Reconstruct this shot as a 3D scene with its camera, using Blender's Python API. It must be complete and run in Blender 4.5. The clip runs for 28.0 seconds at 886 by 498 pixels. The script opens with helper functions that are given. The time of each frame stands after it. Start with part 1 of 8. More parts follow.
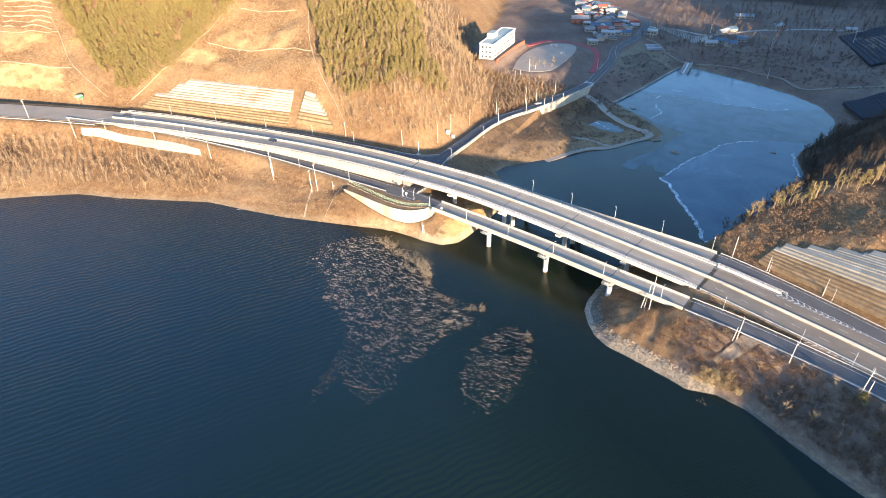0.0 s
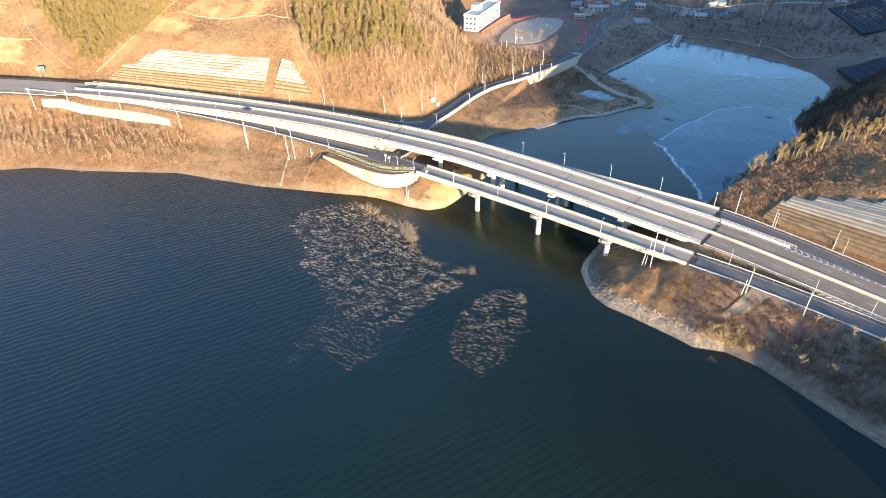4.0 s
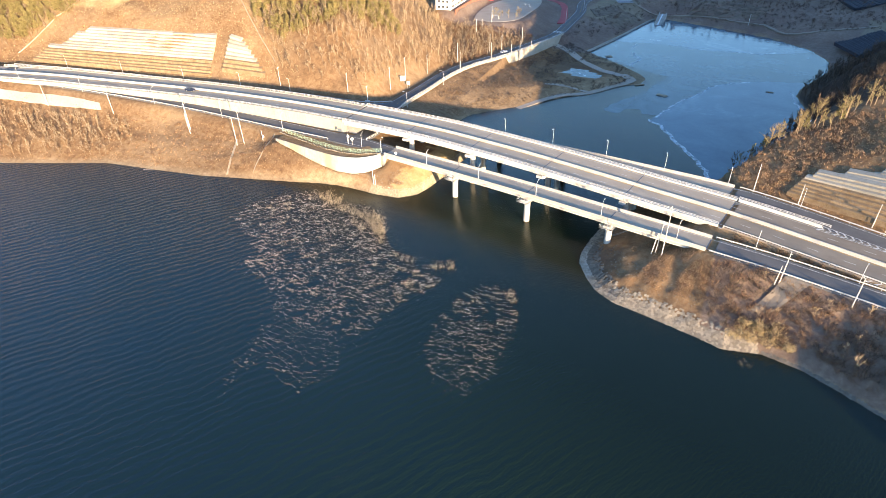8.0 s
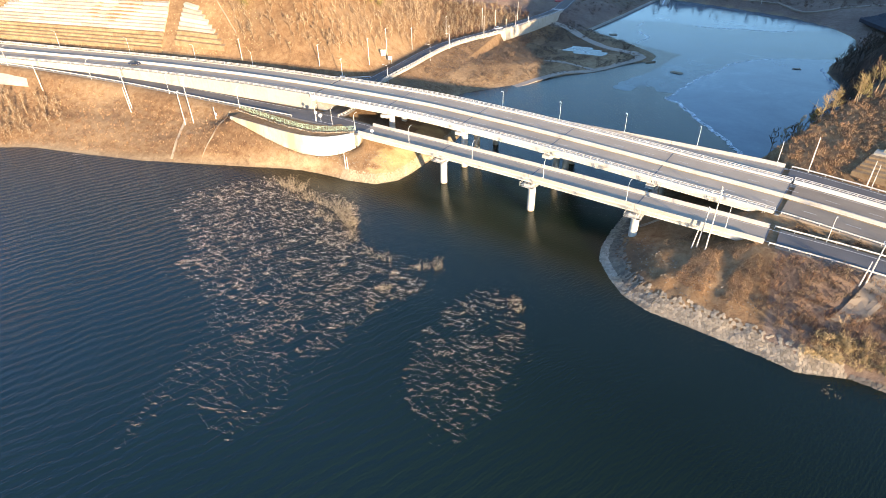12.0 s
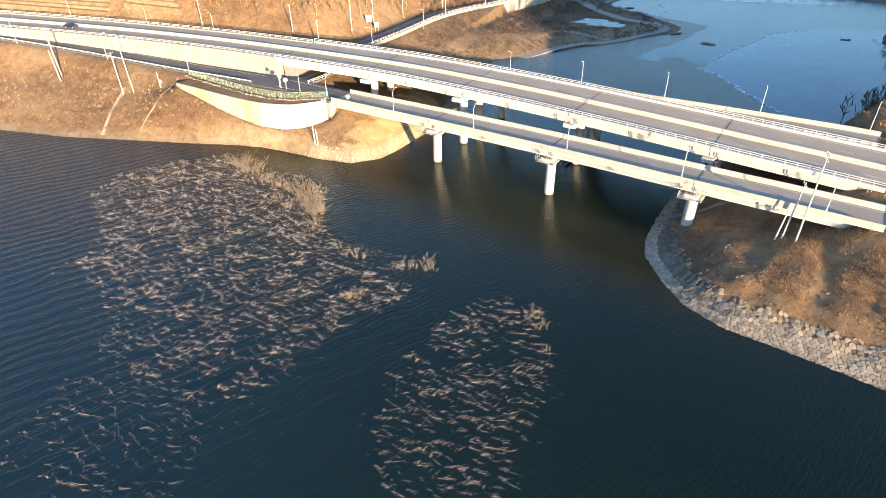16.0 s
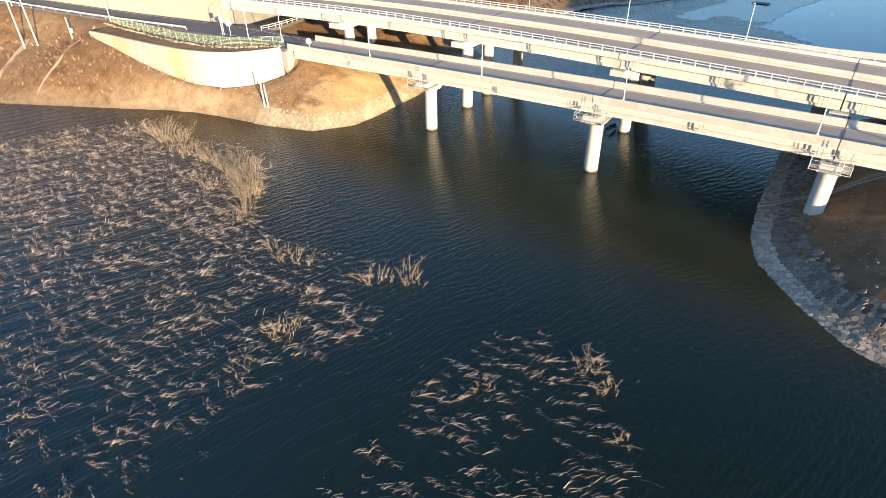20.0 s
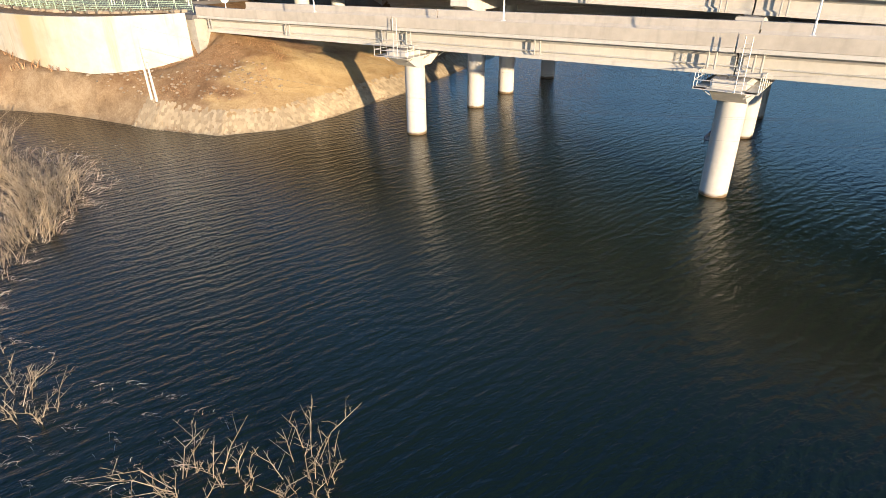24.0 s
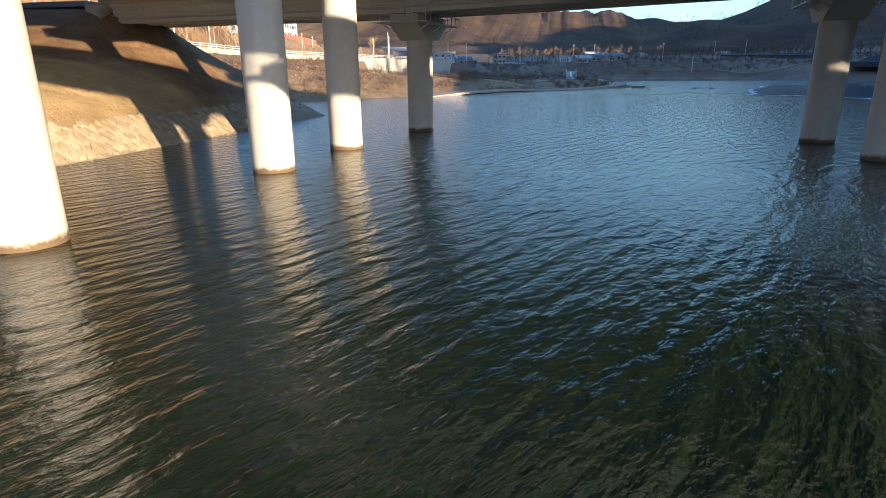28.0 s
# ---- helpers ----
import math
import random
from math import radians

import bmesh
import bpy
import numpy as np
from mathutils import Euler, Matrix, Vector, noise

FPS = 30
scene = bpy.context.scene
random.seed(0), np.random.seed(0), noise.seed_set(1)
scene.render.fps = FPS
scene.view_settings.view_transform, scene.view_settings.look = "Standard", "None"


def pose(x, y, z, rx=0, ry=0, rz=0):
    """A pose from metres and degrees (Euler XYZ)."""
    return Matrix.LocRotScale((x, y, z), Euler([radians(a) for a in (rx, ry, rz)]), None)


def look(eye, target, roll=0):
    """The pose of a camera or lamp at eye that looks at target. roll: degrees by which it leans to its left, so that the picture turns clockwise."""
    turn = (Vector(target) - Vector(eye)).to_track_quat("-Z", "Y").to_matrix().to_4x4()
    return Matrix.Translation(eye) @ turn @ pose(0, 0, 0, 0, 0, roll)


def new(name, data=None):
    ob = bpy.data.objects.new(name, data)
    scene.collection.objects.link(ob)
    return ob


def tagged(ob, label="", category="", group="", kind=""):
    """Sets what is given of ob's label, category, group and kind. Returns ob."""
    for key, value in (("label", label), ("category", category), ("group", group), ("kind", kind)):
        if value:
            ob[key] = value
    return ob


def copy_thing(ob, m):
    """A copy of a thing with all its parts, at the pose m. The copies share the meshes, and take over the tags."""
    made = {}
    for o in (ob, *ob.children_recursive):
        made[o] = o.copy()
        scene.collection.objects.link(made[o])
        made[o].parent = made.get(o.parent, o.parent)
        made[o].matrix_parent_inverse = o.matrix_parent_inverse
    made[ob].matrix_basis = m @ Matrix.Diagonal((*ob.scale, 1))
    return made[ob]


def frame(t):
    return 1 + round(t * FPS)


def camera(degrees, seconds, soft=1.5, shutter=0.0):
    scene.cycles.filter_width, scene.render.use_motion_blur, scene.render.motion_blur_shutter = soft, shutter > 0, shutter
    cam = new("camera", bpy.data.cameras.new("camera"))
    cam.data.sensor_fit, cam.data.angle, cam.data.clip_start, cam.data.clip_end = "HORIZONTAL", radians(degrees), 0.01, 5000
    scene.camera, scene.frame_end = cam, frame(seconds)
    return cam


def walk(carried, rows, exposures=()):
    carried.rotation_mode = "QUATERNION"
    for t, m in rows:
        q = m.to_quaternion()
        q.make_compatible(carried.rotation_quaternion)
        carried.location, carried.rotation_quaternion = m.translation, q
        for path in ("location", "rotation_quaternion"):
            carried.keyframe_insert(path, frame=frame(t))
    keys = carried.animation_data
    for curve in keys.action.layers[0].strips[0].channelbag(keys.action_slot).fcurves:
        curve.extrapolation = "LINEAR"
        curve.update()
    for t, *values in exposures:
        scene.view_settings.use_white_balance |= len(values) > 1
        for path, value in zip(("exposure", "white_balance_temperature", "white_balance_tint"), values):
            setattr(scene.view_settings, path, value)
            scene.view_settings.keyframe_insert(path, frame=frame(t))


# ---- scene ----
cam = camera(75.28, 28.0, soft=0.85)
PATH = [
    (0, (-17.17, -15.10, 142.47), 30.61, -33.47, -0.72),
    (0.5, (-17.17, -15.11, 139.92), 30.45, -33.47, -0.69),
    (1, (-17.20, -15.11, 137.37), 30.32, -33.46, -0.72),
    (1.5, (-17.25, -15.08, 134.83), 30.11, -33.46, -0.78),
    (2, (-17.37, -14.94, 132.29), 29.58, -33.48, -0.81),
    (2.5, (-17.61, -14.61, 129.77), 29.49, -33.48, -0.87),
    (3, (-17.99, -13.89, 127.24), 29.44, -33.52, -0.88),
    (3.5, (-18.63, -12.53, 124.68), 29.34, -33.59, -0.94),
    (5.5, (-22.68, -3.83, 114.27), 28.15, -33.63, -0.77),
    (6, (-24.04, -1.00, 111.61), 27.77, -33.60, -0.78),
    (6.5, (-25.60, 2.29, 108.92), 27.42, -33.56, -0.87),
    (7, (-27.24, 5.80, 106.23), 27.12, -33.54, -0.92),
    (7.5, (-28.87, 9.34, 103.54), 26.87, -33.52, -0.98),
    (8, (-30.47, 12.82, 100.86), 26.63, -33.49, -1.02),
    (8.5, (-32.05, 16.25, 98.24), 26.43, -33.46, -1.04),
    (9, (-33.57, 19.61, 95.64), 26.24, -33.44, -1.02),
    (9.5, (-35.06, 22.92, 93.03), 26.09, -33.44, -1.01),
    (10, (-36.51, 26.21, 90.42), 25.95, -33.42, -1.00),
    (10.5, (-37.96, 29.53, 87.76), 25.86, -33.37, -0.97),
    (11, (-39.41, 32.85, 85.06), 25.74, -33.34, -0.88),
    (11.5, (-40.88, 36.15, 82.32), 25.68, -33.35, -0.89),
    (12, (-42.31, 39.44, 79.59), 25.57, -33.30, -0.84),
    (12.5, (-43.72, 42.72, 76.86), 25.54, -33.34, -0.83),
    (14.5, (-49.29, 55.89, 66.12), 25.43, -33.25, -0.83),
    (15, (-50.75, 59.28, 63.50), 25.46, -33.14, -0.87),
    (15.5, (-52.26, 62.74, 60.93), 25.43, -33.09, -0.78),
    (16, (-53.78, 66.23, 58.39), 25.43, -33.05, -0.84),
    (16.5, (-55.29, 69.72, 55.84), 25.47, -33.04, -0.89),
    (17, (-56.80, 73.23, 53.28), 25.49, -32.98, -0.92),
    (17.5, (-58.31, 76.80, 50.67), 25.50, -32.95, -0.92),
    (18, (-59.86, 80.43, 48.03), 25.58, -32.89, -0.89),
    (18.5, (-61.45, 84.11, 45.36), 25.62, -32.86, -0.83),
    (19, (-63.09, 87.91, 42.69), 25.62, -32.82, -0.79),
    (19.5, (-64.80, 91.89, 40.03), 25.65, -32.81, -0.78),
    (20, (-66.60, 96.04, 37.38), 25.74, -33.00, -0.91),
    (20.5, (-68.47, 100.26, 34.75), 25.81, -33.95, -0.86),
    (21, (-70.36, 104.54, 32.15), 25.86, -34.66, -0.85),
    (21.5, (-72.21, 108.84, 29.62), 25.87, -34.12, -0.80),
    (23.5, (-79.35, 125.76, 19.71), 26.24, -27.49, -0.76),
    (24, (-81.10, 129.78, 17.27), 26.38, -27.55, -0.85),
    (24.5, (-82.88, 133.71, 14.93), 26.47, -27.68, -0.89),
    (25, (-84.67, 137.69, 12.86), 26.56, -27.04, -0.94),
    (25.5, (-86.69, 142.02, 11.14), 26.43, -23.47, -0.86),
    (26, (-89.00, 146.67, 9.81), 25.86, -19.09, -0.79),
    (26.5, (-91.08, 151.68, 8.52), 24.04, -17.13, -0.80),
    (27, (-92.97, 156.95, 7.23), 20.81, -17.10, -0.99),
    (27.5, (-94.30, 162.80, 5.98), 14.03, -17.15, -0.78),
    (28, (-95.41, 168.97, 4.64), 10.58, -17.17, -0.45),
]
walk(cam, [(t, pose(*eye, 90, 0, yaw) @ pose(0, 0, 0, pitch, 0, 0) @ pose(0, 0, 0, 0, 0, roll)) for t, eye, yaw, pitch, roll in PATH],
     exposures=((0, 2.17, 6740, 13), (10, 2.13, 6840, 13), (17, 1.96, 6970, 13), (20.2, 1.80, 6820, 13), (21, 1.92, 6750, 13), (22.8, 1.7, 6700, 13), (24, 1.42, 6650, 13), (25, 1.85, 6600, 13), (25.5, 1.72, 6550, 13), (26.2, 1.5, 6450, 13), (27, 1.17, 6430, 13), (27.5, 1.53, 6450, 13), (28, 1.85, 6450, 14)))

# ---- world, sun ----
SUN_EL = radians(7.0)
TO_SUN = Vector((0.79 * math.cos(SUN_EL), -0.61 * math.cos(SUN_EL), math.sin(SUN_EL))).normalized()
world = bpy.data.worlds.new("sky")
scene.world = world
world.use_nodes = True
wn = world.node_tree.nodes
sky = wn.new("ShaderNodeTexSky")
sky.sky_type = "NISHITA"
sky.sun_disc = False
sky.sun_elevation = SUN_EL
sky.sun_rotation = math.atan2(TO_SUN.x, TO_SUN.y)
sky.air_density, sky.dust_density, sky.ozone_density = 1.0, 0.5, 3.5
wn["Background"].inputs["Strength"].default_value = 0.15
world.node_tree.links.new(sky.outputs["Color"], wn["Background"].inputs["Color"])
sun = new("sun", bpy.data.lights.new("sun", "SUN"))
sun.data.energy, sun.data.angle, sun.data.color = 3.9, radians(0.6), (1.0, 0.78, 0.51)
sun.matrix_world = look((0, 0, 300), Vector((0, 0, 300)) - TO_SUN)


# ---- materials ----
def nodes_of(name):
    m = bpy.data.materials.new(name)
    m.use_nodes = True
    nt = m.node_tree
    return m, nt, nt.nodes, nt.links, nt.nodes["Principled BSDF"]


def noise_tex(nt, scale, detail=4.0, rough=0.6, vec=None, distort=0.0):
    n = nt.nodes.new("ShaderNodeTexNoise")
    n.inputs["Scale"].default_value, n.inputs["Detail"].default_value = scale, detail
    n.inputs["Roughness"].default_value, n.inputs["Distortion"].default_value = rough, distort
    if vec is not None:
        nt.links.new(vec, n.inputs["Vector"])
    return n.outputs["Fac"]


def ramp(nt, fac, stops):
    r = nt.nodes.new("ShaderNodeValToRGB")
    el = r.color_ramp.elements
    while len(el) < len(stops):
        el.new(0.5)
    for e, (p, c) in zip(el, stops):
        e.position, e.color = p, (*c, 1)
    nt.links.new(fac, r.inputs["Fac"])
    return r.outputs["Color"]


def mix(nt, fac, a, b, mode="MIX"):
    m = nt.nodes.new("ShaderNodeMix")
    m.data_type, m.blend_type = "RGBA", mode
    for sock, v in ((m.inputs[0], fac), (m.inputs[6], a), (m.inputs[7], b)):
        if isinstance(v, (int, float)):
            sock.default_value = v
        elif isinstance(v, tuple):
            sock.default_value = (*v, 1)
        else:
            nt.links.new(v, sock)
    return m.outputs[2]


def maths(nt, op, a, b=0.5, clamp=False):
    m = nt.nodes.new("ShaderNodeMath")
    m.operation, m.use_clamp = op, clamp
    for sock, v in ((m.inputs[0], a), (m.inputs[1], b)):
        if isinstance(v, (int, float)):
            sock.default_value = v
        else:
            nt.links.new(v, sock)
    return m.outputs[0]


def place(nt, stretch=(1, 1, 1), turn=0.0):
    g = nt.nodes.new("ShaderNodeNewGeometry")
    r, m = nt.nodes.new("ShaderNodeMapping"), nt.nodes.new("ShaderNodeMapping")
    r.inputs["Rotation"].default_value = (0, 0, turn)
    m.inputs["Scale"].default_value = stretch
    nt.links.new(g.outputs["Position"], r.inputs["Vector"])
    nt.links.new(r.outputs["Vector"], m.inputs["Vector"])
    return m.outputs["Vector"]


def bump(nt, height, strength, dist, bsdf):
    b = nt.nodes.new("ShaderNodeBump")
    b.inputs["Strength"].default_value, b.inputs["Distance"].default_value = strength, dist
    nt.links.new(height, b.inputs["Height"])
    nt.links.new(b.outputs["Normal"], bsdf.inputs["Normal"])


def surface(name, dark, light, rough=0.85, coarse=0.08, fine=1.5, metal=0.0, relief=0.3, depth=0.03, vary=0.0, streak=False, wet=False):
    """A two-scale mottled surface: coarse stains and fine grain, in metres."""
    m, nt, nodes, links, b = nodes_of(name)
    v = place(nt)
    a = noise_tex(nt, coarse, 3, 0.6, v)
    c = noise_tex(nt, fine, 5, 0.65, v)
    fac = maths(nt, "ADD", maths(nt, "MULTIPLY", a, 0.6), maths(nt, "MULTIPLY", c, 0.4))
    col = ramp(nt, fac, [(0.30, dark), (0.70, light)])
    if streak:
        s = noise_tex(nt, 1.0, 4, 0.6, place(nt, (1.2, 1.2, 0.08)))
        col = mix(nt, maths(nt, "MULTIPLY", maths(nt, "SUBTRACT", s, 0.55, True), 1.3, True), col, tuple(0.5 * k for k in dark))
    if wet:  # brown silt line that the lake's level leaves on a pier
        h = nodes.new("ShaderNodeSeparateXYZ")
        links.new(v, h.inputs[0])
        edge = maths(nt, "ADD", h.outputs[2], maths(nt, "MULTIPLY", c, -0.5))
        col = mix(nt, maths(nt, "MULTIPLY", maths(nt, "SUBTRACT", 0.10, edge), 5.0, True), col, (0.13, 0.09, 0.05))
    if vary:
        o = nodes.new("ShaderNodeObjectInfo")
        g = maths(nt, "ADD", maths(nt, "MULTIPLY", o.outputs["Random"], vary), 1 - vary / 2)
        col = mix(nt, 1.0, col, g, "MULTIPLY")
    links.new(col, b.inputs["Base Color"])
    b.inputs["Roughness"].default_value, b.inputs["Metallic"].default_value = rough, metal
    if relief:
        bump(nt, c, relief, depth, b)
    return m


def islands(name, stops, rough=0.9, relief=0.0):
    """Colour that differs from island to island of one joined mesh."""
    m, nt, nodes, links, b = nodes_of(name)
    g = nodes.new("ShaderNodeNewGeometry")
    col = ramp(nt, g.outputs["Random Per Island"], stops)
    n = noise_tex(nt, 0.7, 3, 0.6, place(nt))
    col = mix(nt, maths(nt, "MULTIPLY", n, 0.5), col, tuple(0.55 * k for k in stops[0][1]))
    links.new(col, b.inputs["Base Color"])
    b.inputs["Roughness"].default_value = rough
    if relief:
        bump(nt, noise_tex(nt, 6, 3, 0.6, place(nt)), relief, 0.05, b)
    return m


M = {}
M["concrete"] = surface("concrete", (0.45, 0.44, 0.415), (0.62, 0.61, 0.58), 0.85, 0.12, 2.0, relief=0.25, streak=True)
M["barrier_concrete"] = surface("barrier concrete", (0.39, 0.36, 0.32), (0.54, 0.505, 0.455), 0.88, 0.25, 2.0, relief=0.25, streak=True)
M["drain_concrete"] = surface("old drain concrete", (0.26, 0.215, 0.16), (0.40, 0.34, 0.265), 0.9, 0.2, 2.5)
M["concrete_grey"] = surface("weathered concrete", (0.27, 0.26, 0.24), (0.46, 0.44, 0.40), 0.88, 0.2, 2.5, streak=True)
M["wall_white"] = surface("pale wall concrete", (0.35, 0.315, 0.25), (0.51, 0.47, 0.39), 0.85, 0.1, 1.2, streak=True)
M["pier_concrete"] = surface("pier concrete", (0.45, 0.44, 0.415), (0.62, 0.61, 0.58), 0.85, 0.12, 2.0, relief=0.25, streak=True, wet=True)
M["deck"] = surface("worn concrete pavement", (0.32, 0.265, 0.208), (0.44, 0.37, 0.297), 0.9, 0.1, 3.0, relief=0.15)
M["asphalt"] = surface("worn asphalt", (0.19, 0.15, 0.115), (0.30, 0.245, 0.19), 0.92, 0.15, 6.0, relief=0.2)
M["asphalt_dark"] = surface("asphalt", (0.085, 0.082, 0.085), (0.145, 0.14, 0.142), 0.92, 0.15, 6.0, relief=0.2)
M["paint"] = surface("white road paint", (0.50, 0.49, 0.46), (0.74, 0.73, 0.70), 0.8, 0.8, 5.0, relief=0.05)
M["paint_yellow"] = surface("yellow road paint", (0.50, 0.30, 0.05), (0.66, 0.42, 0.08), 0.8, 0.8, 5.0, relief=0.05)
M["plough"] = surface("ploughed earth", (0.12, 0.095, 0.075), (0.20, 0.165, 0.13), 0.95, 0.2, 1.5)
M["galvanised"] = surface("galvanised steel", (0.50, 0.50, 0.49), (0.70, 0.70, 0.69), 0.5, 0.5, 6.0, metal=0.25, relief=0.05)
M["dark_steel"] = surface("dark steel", (0.10, 0.10, 0.11), (0.18, 0.18, 0.19), 0.55, 0.5, 6.0, metal=0.4, relief=0.05)
M["rust"] = surface("rusty steel", (0.16, 0.07, 0.03), (0.30, 0.15, 0.08), 0.85, 0.6, 6.0, relief=0.2)
M["pole"] = surface("concrete pole", (0.50, 0.48, 0.44), (0.66, 0.64, 0.60), 0.8, 0.3, 4.0, relief=0.1)
M["green_mesh"] = surface("green coated wire", (0.34, 0.50, 0.36), (0.48, 0.64, 0.50), 0.6, 0.5, 5.0, relief=0.05)
M["white_paint"] = surface("white painted steel", (0.66, 0.66, 0.64), (0.82, 0.82, 0.80), 0.5, 0.4, 4.0, relief=0.04)
M["wood"] = surface("weathered wood", (0.20, 0.15, 0.10), (0.38, 0.30, 0.22), 0.9, 0.5, 4.0)
M["stone"] = surface("riprap stone", (0.24, 0.205, 0.165), (0.42, 0.365, 0.30), 0.9, 0.5, 3.0, relief=0.5, depth=0.05, vary=0.45)
M["stone_pale"] = surface("pale facing stone", (0.32, 0.257, 0.172), (0.50, 0.418, 0.295), 0.9, 0.5, 3.0, relief=0.5, depth=0.05, vary=0.4)
# stone_dark and stone_mixed: inland spit stones, and painted shade along the east shore
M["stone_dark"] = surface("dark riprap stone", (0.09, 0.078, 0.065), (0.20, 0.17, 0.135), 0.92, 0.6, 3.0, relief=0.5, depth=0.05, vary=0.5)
M["stone_far"] = islands("riprap stones", [(0.0, (0.20, 0.165, 0.125)), (0.5, (0.32, 0.265, 0.20)), (1.0, (0.45, 0.375, 0.285))], relief=0.3)
M["stone_joined"] = islands("pale facing stones", [(0.0, (0.30, 0.24, 0.16)), (0.5, (0.40, 0.328, 0.228)), (1.0, (0.50, 0.418, 0.295))], relief=0.3)
M["stone_mixed"] = islands("mixed dark riprap stones", [(0.0, (0.11, 0.09, 0.07)), (0.5, (0.20, 0.163, 0.125)), (1.0, (0.31, 0.255, 0.195))], relief=0.3)
M["dark_glass"] = surface("dark glass", (0.02, 0.025, 0.03), (0.05, 0.06, 0.07), 0.12, 0.5, 2.0, relief=0)
M["black_net"] = surface("black shade net", (0.010, 0.012, 0.02), (0.030, 0.034, 0.05), 0.8, 0.3, 3.0)
M["white"] = surface("white render", (0.70, 0.71, 0.74), (0.84, 0.85, 0.87), 0.7, 0.2, 2.0, relief=0.05)
M["roof_green"] = surface("green grey roof coating", (0.30, 0.36, 0.34), (0.46, 0.52, 0.48), 0.8, 0.1, 1.0)
M["brick_red"] = surface("red brick", (0.28, 0.09, 0.06), (0.42, 0.16, 0.10), 0.9, 0.3, 3.0)
M["red_path"] = surface("red coated pavement", (0.30, 0.05, 0.06), (0.42, 0.10, 0.10), 0.9, 0.2, 3.0)
M["sand"] = surface("pale earth", (0.30, 0.25, 0.205), (0.43, 0.37, 0.31), 0.95, 0.1, 1.0)

M["roof_blue"] = surface("roof blue", (0.05, 0.10, 0.16), (0.11, 0.18, 0.26), 0.75, 0.4, 3.0, relief=0.08)
M["roof_red"] = surface("roof red", (0.26, 0.07, 0.05), (0.38, 0.13, 0.09), 0.75, 0.4, 3.0, relief=0.08)
M["roof_grey"] = surface("roof grey", (0.16, 0.17, 0.19), (0.3, 0.31, 0.34), 0.75, 0.4, 3.0, relief=0.08)
M["roof_pale"] = surface("roof pale", (0.26, 0.28, 0.29), (0.42, 0.44, 0.45), 0.75, 0.4, 3.0, relief=0.08)
M["house_wall"] = surface("house wall", (0.26, 0.23, 0.20), (0.42, 0.38, 0.33), 0.75, 0.4, 3.0, relief=0.08)
M["car_blue"] = surface("car blue", (0.012, 0.02, 0.05), (0.02, 0.035, 0.08), 0.3, 0.4, 3.0, relief=0.08)
M["car_white"] = surface("car white", (0.6, 0.6, 0.6), (0.75, 0.75, 0.75), 0.3, 0.4, 3.0, relief=0.08)
M["tyre"] = surface("tyre", (0.015, 0.015, 0.016), (0.03, 0.03, 0.03), 0.75, 0.4, 3.0, relief=0.08)
M["sign_green"] = surface("sign green", (0.02, 0.16, 0.09), (0.04, 0.24, 0.14), 0.75, 0.4, 3.0, relief=0.08)
M["pipe_grey"] = surface("pipe grey", (0.3, 0.3, 0.3), (0.44, 0.44, 0.43), 0.75, 0.4, 3.0, relief=0.08)
M["foam"] = surface("foam", (0.6, 0.64, 0.66), (0.8, 0.83, 0.85), 0.75, 0.4, 3.0, relief=0.08)

def wave_rows(nt, length, turn, distort):
    """Rows of wave crests, a crest every so many metres."""
    w = nt.nodes.new("ShaderNodeTexWave")
    w.wave_type, w.bands_direction, w.wave_profile = "BANDS", "X", "SIN"
    w.inputs["Scale"].default_value = 0.314 / length
    w.inputs["Distortion"].default_value = distort
    w.inputs["Detail"].default_value, w.inputs["Detail Scale"].default_value, w.inputs["Detail Roughness"].default_value = 3.0, 0.45, 0.62
    nt.links.new(place(nt, (1, 1, 1), turn), w.inputs["Vector"])
    return w.outputs["Fac"]


def stained_wall():
    """Pale wall concrete with ochre rust runs from the top."""
    m, nt, nodes, links, b = nodes_of("stained wall concrete")
    v = place(nt)
    col = ramp(nt, noise_tex(nt, 0.5, 5, 0.65, v), [(0.3, (0.42, 0.405, 0.355)), (0.7, (0.58, 0.565, 0.505))])
    run = noise_tex(nt, 1.0, 4, 0.6, place(nt, (0.16, 0.16, 0.035)))
    thin = noise_tex(nt, 1.0, 4, 0.6, place(nt, (0.9, 0.9, 0.06)))
    west = nodes.new("ShaderNodeSeparateXYZ")
    links.new(v, west.inputs[0])
    part_way = maths(nt, "MULTIPLY", maths(nt, "SUBTRACT", -151.0, west.outputs[0]), 0.12, True)
    col = mix(nt, maths(nt, "MULTIPLY", maths(nt, "MULTIPLY", maths(nt, "SUBTRACT", run, 0.40, True), 5.0, True), part_way), col, (0.50, 0.41, 0.255))
    col = mix(nt, maths(nt, "MULTIPLY", maths(nt, "SUBTRACT", thin, 0.54, True), 4.0, True), col, (0.30, 0.26, 0.20))
    links.new(col, b.inputs["Base Color"])
    b.inputs["Roughness"].default_value = 0.88
    bump(nt, noise_tex(nt, 2.0, 4, 0.6, v), 0.2, 0.03, b)
    return m


M["wall_stained"] = stained_wall()


